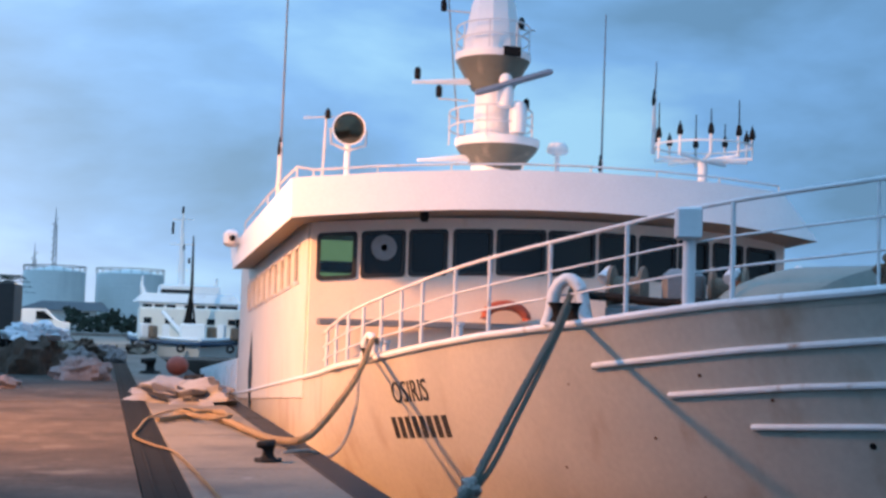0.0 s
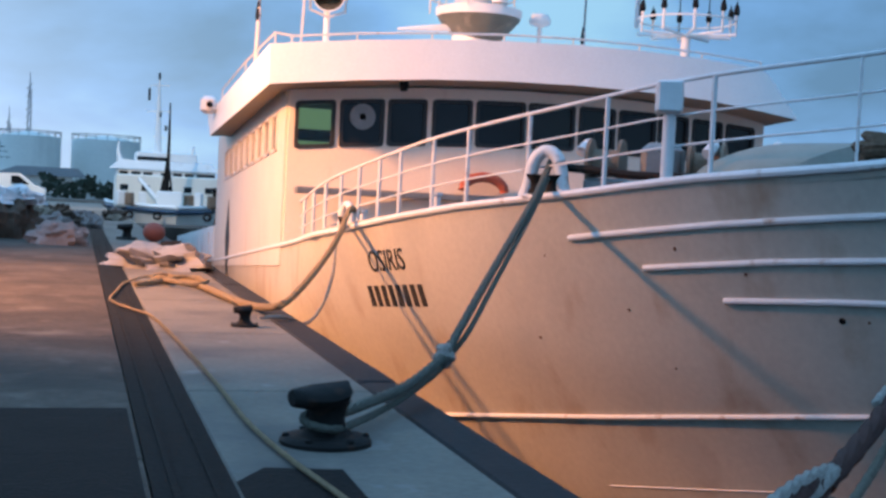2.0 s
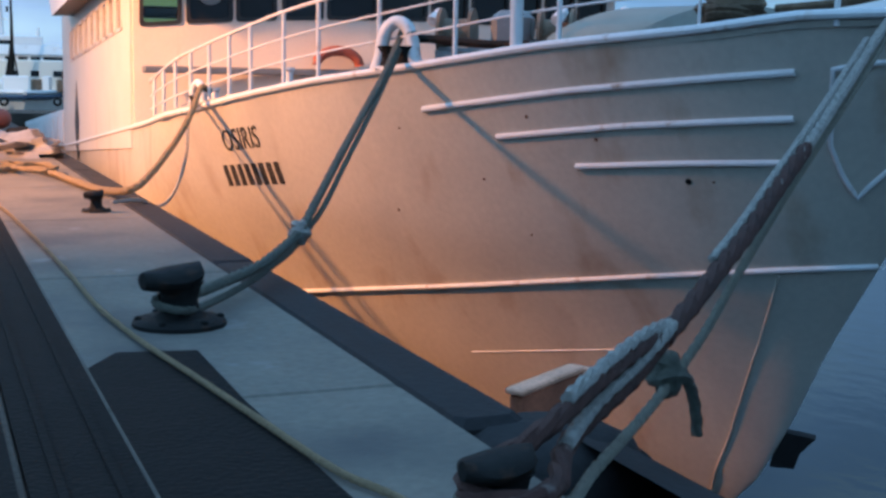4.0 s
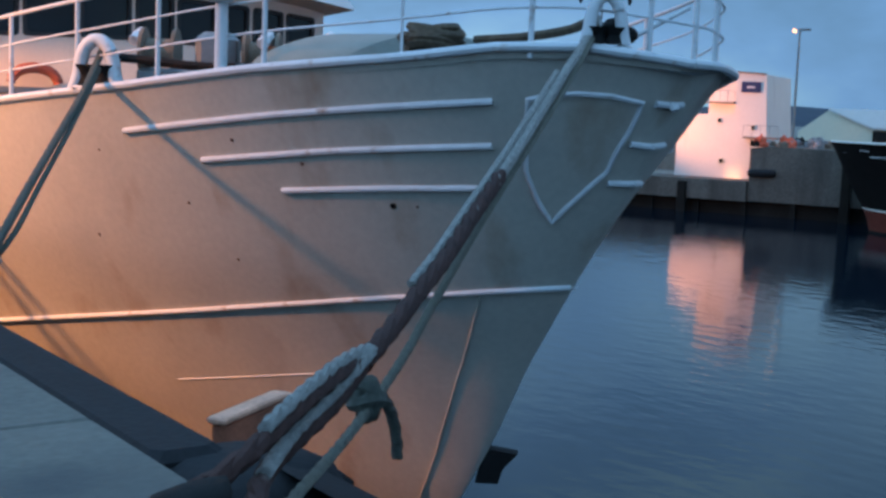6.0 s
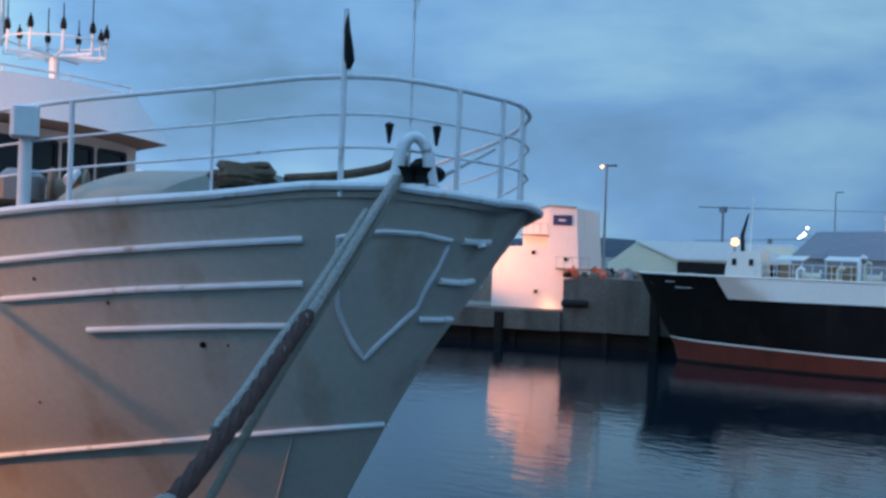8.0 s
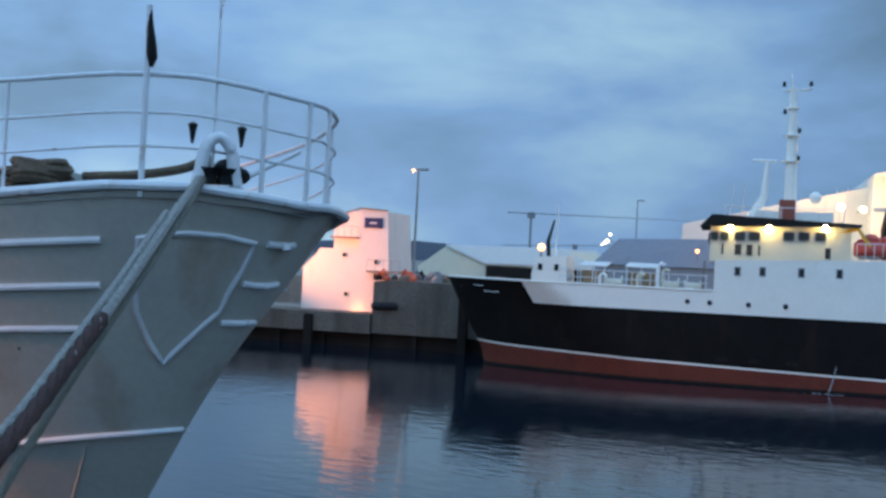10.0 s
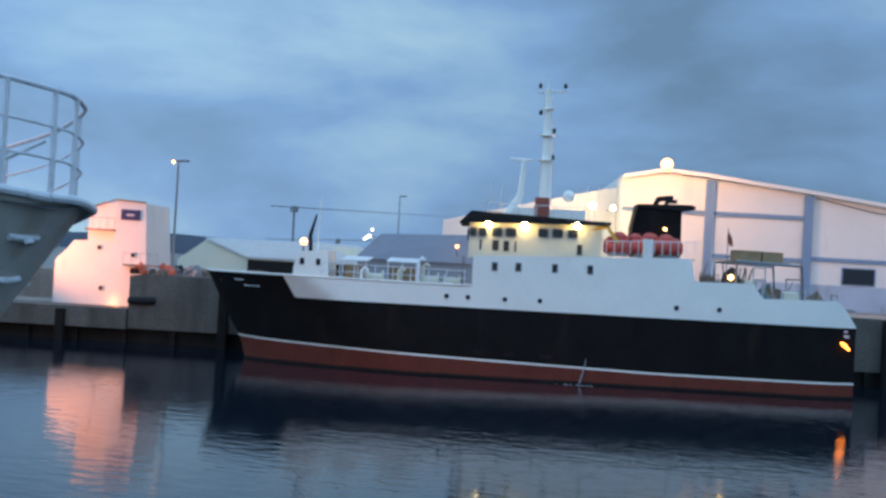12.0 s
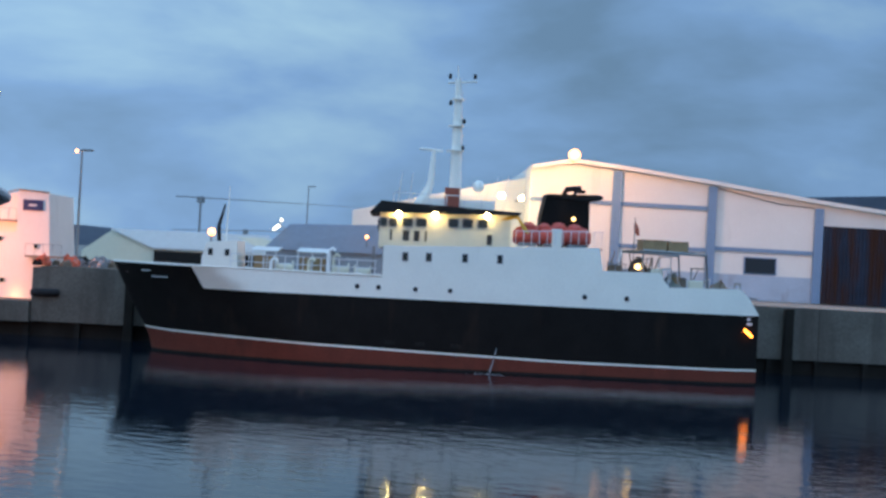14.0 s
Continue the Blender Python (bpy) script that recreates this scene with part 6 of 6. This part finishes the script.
    for d, i, z1 in ((18.25, -7.6, 2.05), (18.5, -7.4, 1.75), (17.2, -7.9, 1.45), (15.2, -8.2, 1.35)):
        part("vent_pipe", Build().tube([far(d, i, 0.25), far(d, i, z1 - 0.15), far(d + 0.15, i, z1), far(d + 0.32, i, z1 - 0.12)], 0.10, 8), rng.choice((WHITE, CREAM, mat("ochre_vent_paint", (0.45, 0.26, 0.08), 0.6))), t, "goose-neck vent pipe")
    for k in range(16):
        d = 13.8 + 7.0 * k / 16
        s_ = rng.uniform(0.22, 0.45)
        i = MID - rng.uniform(1.0, 3.5)
        part("deck_gear", Build().box(far(d, i, 0.25 + s_ * 0.7), (s_, s_ * 1.2, s_ * 1.4), turn=rng.uniform(0, 90), bevel=0.05), rng.choice((CLUTTER, WHITE, CREAM, WHITE)), t, "boxes and gear on the foredeck")
    for k in range(9):
        d = 13.2 + 0.95 * k
        part("deck_rail_post", Build().tube([far(d, -9.5, 0.7), far(d, -9.5, 1.5)], 0.03, 5), RAIL, t)
    for z in (1.1, 1.5):
        part("deck_rail", Build().tube([far(13.2, -9.5, z), far(20.9, -9.5, z)], 0.025, 5), RAIL, t)
    # after deck: frames, ladders, net piles and drums crowded together
    for k in range(46):
        d = 32.9 + 8.0 * k / 46
        z = 1.2 if d < 36.4 else 0.6
        h = rng.uniform(0.5, 1.5) if d < 38.6 else rng.uniform(0.3, 0.9)
        p = far(d, MID - rng.uniform(0.5, 3.4), z)
        q = far(d + rng.uniform(-0.5, 0.9), MID - rng.uniform(0.5, 3.4), z)
        kind = k % 4
        if kind == 0:
            bb = Build().tube([p, p + Vector((0, 0, h)), q + Vector((0, 0, h)), q], 0.045, 5).tube([p + Vector((0, 0, h * 0.5)), q + Vector((0, 0, h * 0.5))], 0.03, 5)
            part("pipe_frame", bb, rng.choice((STEEL, RAIL, GREENSTEEL)), t, "pipe frame on the after deck")
        elif kind == 1:
            rows = [[p + Vector((0.75 * math.cos(a) * c * (1 + 0.3 * noise.noise(Vector((k, a, c)))), 0.75 * math.sin(a) * c, h * 0.8 * (1 - c * c) * (1 + 0.5 * noise.noise(Vector((a * 2, c * 3, k)))))) for a in (2 * math.pi * i / 16 for i in range(17))] for c in (1.0, 0.8, 0.55, 0.3, 0.02)]
            part("fishing_net", Build().grid(rows), rng.choice((DARKNET, CLUTTER, GREENSTEEL, PINKNET)), t, "pile of fishing net")
        elif kind == 2:
            part("gear_box", Build().box(p + Vector((0, 0, h * 0.3)), (0.5, 0.8, h * 0.6), turn=rng.uniform(0, 90), bevel=0.05), rng.choice((CLUTTER, CREAM, STEEL, CRATE)), t, "gear box on the after deck")
        else:
            part("derrick_pole", Build().tube([p, p + (q - p) * 0.8 + Vector((0, 0, h * 1.15))], [0.06, 0.035], 6), rng.choice((STEEL, RAIL, CLUTTER)), t, "slanting derrick pole")
    for k in range(12):
        d = 28.2 + 0.42 * k
        part("deck_rail_post", Build().tube([far(d, -9.45, 2.5 + (d - 21.2) * 0.042), far(d, -9.45, 3.25 + (d - 21.2) * 0.042)], 0.025, 5), RAIL, t)
    part("deck_rail", Build().tube([far(28.2, -9.45, 3.5), far(33.0, -9.45, 3.7)], 0.025, 5), RAIL, t)
    part("net_bale", fbox(Build(), 35.4, 36.75, -7.4, -5.8, 2.9, 3.48), CRATE, t, "brown net bale", smooth=False)
    part("net_bale", fbox(Build(), 36.85, 37.95, -7.4, -5.8, 2.9, 3.46), CRATE, t, "brown net bale", smooth=False)
    for side in (-8.8, -2.2):
        part("net_gantry", Build().tube([far(35.2, side, 1.0), far(35.2, side, 2.85), far(38.6, side, 2.75), far(38.8, side, 0.6)], 0.10, 6), STEEL, t)
    part("net_rack", fbox(Build(), 35.1, 38.2, -7.9, -3.1, 2.82, 2.9), STEEL, t, smooth=False)
    part("after_lamp", Build().ball(far(34.9, -8.9, 1.95), 0.16), GLOW_SOFT, t)
    # marks at bow and stern, orange fender, pump discharge
    for d, z, w in ((8.4, 0.30, 0.55), (9.2, 0.0, 0.95)):
        p0, p1 = far(d - w / 2, MID - plan(d - w / 2, z) - 0.03, z), far(d + w / 2, MID - plan(d + w / 2, z) - 0.03, z)
        b = Build().hexa([p0, p1, p1 + FAR_IN * 0.05, p0 + FAR_IN * 0.05], [p0 + Vector((0, 0, 0.2)), p1 + Vector((0, 0, 0.2)), p1 + FAR_IN * 0.05 + Vector((0, 0, 0.2)), p0 + FAR_IN * 0.05 + Vector((0, 0, 0.2))])
        part("hull_mark", b, PALELETTER, t, "pale painted mark on the bow", smooth=False)
    part("hull_mark", fbox(Build(), 40.6, 41.1, -9.16, -8.9, -0.62, -0.5), PALELETTER, t, smooth=False)
    part("hull_mark", fbox(Build(), 40.5, 41.2, -9.16, -8.9, -0.88, -0.74), PALELETTER, t, smooth=False)
    part("stern_lamp", Build().tube([far(40.75, -9.3, -1.12), far(40.95, -9.3, -1.28), far(41.2, -9.3, -1.5)], [0.05, 0.09, 0.05], 8), GLOW_ORANGE, t, "glowing orange lamp at the stern")
    c = far(27.45, -9.62, -2.75)
    pts = [c, far(27.4, -9.9, -2.95), far(27.25, -10.2, -3.5), far(27.1, -10.35, -4.0)]
    part("pump_discharge", Build().tube(curve_pts(pts, 5), [0.014 + 0.0022 * k for k in range(16)], 6), TARP, t, "white jet of discharge water")
    return t


black_ship()


def discharge_foam():
    b = Build()
    rng = random.Random(4)
    for k in range(22):
        p = far(26.9 + rng.gauss(0, 0.5), -10.45 + rng.gauss(0, 0.15), WATER_Z)
        b.lathe(p, [(rng.uniform(0.03, 0.10), 0), (0.02, 0.02)], 7)
    solo("foam", b, TARP, "white foam on the water under the discharge", "foam", "stuff", at=tuple(far(27, -10.5, WATER_Z)))


discharge_foam()


# ---- far quay: buildings and lamps ----
def fbox(b, d0, d1, i0, i1, z0, z1):
    return b.hexa([far(d0, i0, z0), far(d1, i0, z0), far(d1, i1, z0), far(d0, i1, z0)], [far(d0, i0, z1), far(d1, i0, z1), far(d1, i1, z1), far(d0, i1, z1)])


def pier_house():
    t = thing("pier_building", tuple(far(-3, 5, -2)), "white plastered stepped building washed by orange floodlight", "building")
    face = [(-5.57, -2.1), (0.5, -2.1), (0.06, 4.58), (-1.8, 4.68), (-1.8, 2.04), (-4.41, 2.0), (-4.86, 1.41), (-5.55, 0.71)]
    part("wall", Build().prism([far(d, 3.0, z) for d, z in face], FAR_IN * 6), PLASTER, t, smooth=False)
    part("upper_wing", Build().prism([far(d, 3.7, z) for d, z in ((-3.75, 1.9), (-1.78, 1.9), (-1.78, 4.64), (-2.7, 4.46), (-3.75, 4.1))], FAR_IN * 5), PLASTER, t, "set-back upper wing", smooth=False)
    part("roof_edge", Build().tube([far(0.1, 2.95, 4.62), far(-1.8, 2.95, 4.72), far(-2.8, 3.65, 4.48), far(-3.75, 3.65, 4.14)], 0.05, 5), CLUTTER, t, "brown roof edge")
    part("sign", fbox(Build(), -1.46, -0.24, 2.92, 3.0, 3.45, 4.12), NAVY, t, "dark blue sign panel", smooth=False)
    part("sign_shape", fbox(Build(), -1.1, -0.6, 2.90, 2.93, 3.72, 3.84), PALELETTER, t, "pale shape on the sign", smooth=False)
    part("balcony", fbox(Build(), -3.75, -1.85, 2.9, 3.7, 2.70, 2.82), OLDCON, t, "small balcony slab", smooth=False)
    part("balcony", fbox(Build(), -1.0, 1.2, 2.3, 3.0, 0.55, 0.68), OLDCON, t, "landing slab", smooth=False)
    for d0, d1, z, i in ((-3.75, -1.85, 2.82, 2.93), (-1.0, 1.2, 0.68, 2.35)):
        part("balcony_rail", Build().tube([far(d0, i, z + 0.7), far(d1, i, z + 0.7)], 0.014, 5), STEEL, t)
        for k in range(5):
            d = d0 + (d1 - d0) * k / 4
            part("balcony_post", Build().tube([far(d, i, z), far(d, i, z + 0.7)], 0.011, 5), STEEL, t)
    for d, z in ((-2.5, -0.95), (-0.55, 1.25), (-2.75, 1.62)):
        w = part("window", fbox(Build(), d - 0.15, d + 0.15, 2.94, 3.02, z - 0.16, z + 0.16), CREAM, t, smooth=False)
        part("pane", fbox(Build(), d - 0.11, d + 0.11, 2.92, 2.95, z - 0.12, z + 0.12), GLASS_DARK, w, smooth=False)
    # lower quay in front and raised block beside it
    b = fbox(Build(), -60, 0.2, -0.4, 3.5, -3.25, -2.03)
    solo("quay_wall", b, QUAYWALL, "lower pale concrete pier edge", "wall", "structure", smooth=False)
    b = Build().prism([far(0.25, -0.15, -3.2), far(0.25, -0.15, 0.02), far(1.3, -0.15, 0.16), far(7.5, -0.15, 0.1), far(7.5, -0.15, -3.2)], FAR_IN * 5)
    solo("quay_wall", b, QUAYWALL, "raised concrete pier block", "wall", "structure", smooth=False)
    b = Build().tube([far(0.25, -0.25, -1.48), far(0.5, -0.27, -1.48), far(1.7, -0.27, -1.44), far(1.9, -0.25, -1.44)], [0.18, 0.24, 0.24, 0.18], 10)
    solo("roller_fender", b, RUBBER, "black cylindrical rubber fender on the pier", "fender", at=tuple(far(1.0, -0.3, -1.5)))
    rng = random.Random(21)
    for k in range(22):
        d, i = rng.uniform(0.4, 7.5), rng.uniform(0.3, 5)
        s = rng.uniform(0.2, 0.5)
        heap("gear_bag", tuple(far(d, i, 0.12)), (s, s, s * rng.uniform(0.6, 1.5)), rng.choice((CLUTTER, STEEL, TARP, ORANGE, DARK, CREAM)), "small gear stacked on the pier", 200 + k, 0.5, "fishing gear")


pier_house()
lamp("pier_floodlight", "SPOT", tuple(far(-12.5, -2.5, 2.6)), (1.0, 0.36, 0.18), 15000, 0.2, tuple(far(-3.0, 3.0, 1.6)), 46)
lamp("pier_uplight", "POINT", tuple(far(-1.6, 2.5, -1.88)), (1.0, 0.42, 0.2), 20, 0.06)


def warehouse():
    I0 = 18.0
    t = thing("warehouse", tuple(far(43, 30, 0)), "large white clad warehouse with blue-grey columns and low gable", "warehouse")
    roof = [(31.7, 9.0), (34.8, 9.62), (38.2, 9.35), (45.5, 8.55), (53.5, 7.55), (59.5, 6.95), (66, 6.2)]
    wall = Build().prism([far(31.7, I0, -0.1)] + [far(d, I0, z) for d, z in roof] + [far(66, I0, -0.1)], FAR_IN * 30)
    part("wall", wall, CLAD, t, smooth=False)
    for (a, za), (c, zc) in zip(roof, roof[1:]):
        part("roof_panel", Build().hexa([far(a, I0 - 0.5, za), far(c, I0 - 0.5, zc), far(c, I0 + 30, zc), far(a, I0 + 30, za)], [far(a, I0 - 0.5, za + 0.28), far(c, I0 - 0.5, zc + 0.28), far(c, I0 + 30, zc + 0.28), far(a, I0 + 30, za + 0.28)]), CLAD, t, "pale roof edge", smooth=False)
    part("side_wing", Build().prism([far(18.3, I0 + 4, 0), far(18.3, I0 + 4, 5.3), far(27.5, I0 + 4, 7.6), far(31.7, I0 + 4, 8.6), far(31.7, I0 + 4, 0)], FAR_IN * 24), CLAD, t, "set-back wing", smooth=False)
    for d, z in ((38.2, 9.2), (45.5, 8.45), (53.7, 7.2)):
        part("column", fbox(Build(), d - 0.32, d + 0.32, I0 - 0.32, I0, 0, z), BLUETRIM, t, "blue-grey steel column", smooth=False)
    for d0, d1, z in ((31.7, 45.5, 6.75), (45.8, 53.4, 3.78), (38.5, 45.2, 3.6)):
        part("girt", fbox(Build(), d0, d1, I0 - 0.12, I0, z - 0.15, z + 0.15), BLUETRIM, t, smooth=False)
    part("plinth", fbox(Build(), 38, 53.4, I0 - 0.08, I0, 0, 1.9), PALEBLUE, t, "blue-grey plinth", smooth=False)
    part("cladding_seam", Build().tube([far(46, I0 - 0.02, 8.3), far(50.5, I0 - 0.02, 7.4), far(53.4, I0 - 0.02, 7.2)], 0.05, 4), STEEL, t)
    w = part("window", fbox(Build(), 48.15, 50.65, I0 - 0.10, I0, 1.98, 3.28), BLUETRIM, t, smooth=False)
    part("pane", fbox(Build(), 48.25, 50.55, I0 - 0.13, I0 - 0.09, 2.06, 3.2), GLASS_DARK, w, smooth=False)
    door = part("sliding_door", fbox(Build(), 54.1, 60.5, I0 - 0.35, I0 - 0.2, 0, 5.9), BLUEDOOR, t, "tall dark rusty corrugated door", smooth=False)
    for k in range(22):
        d = 54.2 + 0.29 * k
        part("corrugation", fbox(Build(), d, d + 0.13, I0 - 0.43, I0 - 0.35, 0.02, 5.88), BLUEDOOR, door, smooth=False)
    part("gable_lamp", Build().ball(far(34.8, I0 - 0.7, 10.15), 0.44, 14), GLOW_WARM, t, "glowing sodium floodlight on the gable")
    part("lamp_bracket", Build().tube([far(34.8, I0, 9.6), far(34.8, I0 - 0.7, 9.75)], 0.06, 6), STEEL, t)
    for d, z, r in ((29.5, 6.8, 0.24), (31.0, 6.7, 0.19)):
        part("wall_lamp", Build().ball(far(d, I0 - 0.6, z), r), GLOW_YELLOW, t, "yellow wall lamp")
        part("lamp_bracket", Build().tube([far(d, I0 + 4, z), far(d, I0 - 0.6, z)], 0.05, 6), STEEL, t)


warehouse()


def street_lamp(p, h, lit=True, size=1.0):
    t = thing("street_lamp", tuple(p), "tall grey lamp post with a glowing sodium head" if lit else "tall grey unlit lamp post", "lamp post", "harbour lamps")
    part("pole", Build().tube([p, p + Vector((0, 0, h))], [0.16 * size, 0.09 * size], 8), STEEL, t)
    part("head", Build().box(p + Vector((0.2, -0.3, h)), (0.5 * size, 1.4 * size, 0.22 * size), bevel=0.05), STEEL, t)
    if lit:
        part("lamp_glass", Build().ball(p + Vector((-0.2, 0.35, h - 0.12)), 0.17 * size), GLOW_WARM, t, "glowing lamp glass")


def quay_lamp():
    p = far(9.24, 10.0, 0)
    t = thing("quay_lamp", tuple(p), "low quayside lamp post with a glowing sodium globe", "lamp post", "harbour lamps")
    part("pole", Build().tube([p, p + Vector((0, 0, 2.6))], 0.07, 8), STEEL, t)
    part("lamp_glass", Build().ball(p + Vector((0, 0, 2.83)), 0.26), GLOW_WARM, t, "glowing lamp globe")


quay_lamp()
street_lamp(far(-3.6, 25, 0), 9.0, True, 0.8)
street_lamp(far(30, 70, 0), 9.5, False, 0.6)
street_lamp(far(12, 60, 0), 9.0, False, 0.6)
street_lamp(far(64.2, 15, 0), 7.5, True, 1.3)


def far_sheds():
    t = thing("shed", tuple(far(2, 30, 0)), "low pale shed with a shallow pitched roof", "shed")
    part("wall", Build().prism([far(-3.2, 25, -0.1), far(-3.2, 25, 1.0), far(-0.9, 25, 2.75), far(2.4, 25, 1.4), far(2.4, 25, -0.1)], FAR_IN * 2 + FAR_DIR * 12), CREAM, t, smooth=False)
    b = Build().hexa([far(-0.9, 24.8, 2.75), far(2.5, 24.8, 1.40), far(14.6, 27.2, 1.45), far(11.2, 27.2, 2.85)], [far(-0.9, 24.8, 2.9), far(2.5, 24.8, 1.55), far(14.6, 27.2, 1.6), far(11.2, 27.2, 3.0)])
    part("roof", b, PALEROOF, t, "pale sheet roof", smooth=False)
    part("opening", fbox(Build(), 2.6, 12, 24.6, 24.75, 0, 1.3), DARK, t, "dark open front", smooth=False)
    t = thing("hall", tuple(far(17, 15.5, 0)), "slate-grey sheet-clad hall behind the quay", "hall")
    part("wall", Build().prism([far(d, 13.9, z) for d, z in ((12.6, -0.1), (12.6, 1.9), (22.0, 1.95), (22.0, -0.1))], FAR_IN * 3.4), GREYROOF, t, smooth=False)
    part("roof", Build().hexa([far(12.4, 13.6, 1.9), far(22.2, 13.6, 1.95), far(22.2, 17.4, 1.95), far(12.4, 17.4, 1.9)], [far(14.1, 15.0, 3.78), far(22.2, 15.0, 4.1), far(22.2, 16.2, 4.1), far(14.1, 16.2, 3.78)]), SLATE, t, "slate-grey hipped roof", smooth=False)
    t2 = thing("hall_lamp", tuple(far(13.5, 13.5, 3.6)), "white floodlight on the hall roof", "lamp")
    part("lamp_glass", Build().ball(far(13.6, 13.4, 4.0), 0.10), GLOW_WHITE, t2)
    part("lamp_glass", Build().tube([far(13.0, 13.4, 3.25), far(13.5, 13.4, 3.6)], [0.05, 0.13], 8), GLOW_WHITE, t2)
    part("bracket", Build().tube([far(13.6, 13.4, 4.0), far(13.5, 13.4, 3.6), far(14.0, 15.0, 3.3)], 0.03, 5), STEEL, t2)
    t3 = thing("wall_lamp", tuple(far(19.7, 13.5, 2.6)), "small warm lamp on the hall front", "lamp")
    part("lamp_glass", Build().ball(far(19.72, 13.2, 3.12), 0.13), GLOW_WARM, t3)
    part("bracket", Build().tube([far(19.72, 13.2, 3.0), far(19.72, 14.0, 2.4)], 0.03, 5), STEEL, t3)
    # tower crane far off
    base = Vector((166.7, 110.7, 0))
    t = thing("tower_crane", tuple(base), "grey tower crane far behind the harbour", "crane")
    part("mast", Build().tube([base, base + Vector((0, 0, 9.8))], 0.22, 4), STEEL, t)
    d = Vector((0.62, -0.78, 0))
    part("jib", Build().tube([base + Vector((0, 0, 9.6)) - d * 3.8, base + Vector((0, 0, 9.7)) + d * 26], [0.10, 0.03], 4), STEEL, t)
    part("cab", Build().box(base + Vector((0, 0, 9.3)), (0.9, 0.9, 0.9)), STEEL, t)
    base2 = Vector((150, 92, 0))
    t = thing("tower_crane", tuple(base2), "low grey crane jib behind the sheds", "crane")
    part("mast", Build().tube([base2, base2 + Vector((0, 0, 4.6))], 0.4, 4), STEEL, t)
    part("jib", Build().tube([base2 + Vector((-6, 8, 4.0)), base2 + Vector((6, -8, 4.9))], 0.06, 4), STEEL, t)
    # hills on the horizon
    rows = []
    for k in range(41):
        ang = radians(40 + 90 * k / 40)
        h = 10 + 40 * min(1, (k - 14) / 5) * (1 + 0.25 * noise.noise(Vector((k * 0.35, 0, 0)))) if k > 14 else 10 + 3 * noise.noise(Vector((k * 0.5, 1, 0)))
        p = Vector((math.sin(ang), math.cos(ang), 0)) * 700
        rows.append([p, p * 1.05 + Vector((0, 0, h)), p * 1.3 + Vector((0, 0, h * 0.6)), p * 1.5])
    solo("hill", Build().grid(rows), HILL, "dim blue-grey hills on the horizon", "hill", "structure")


far_sheds()


def motions():
    """Nothing but the camera moves."""


motions()
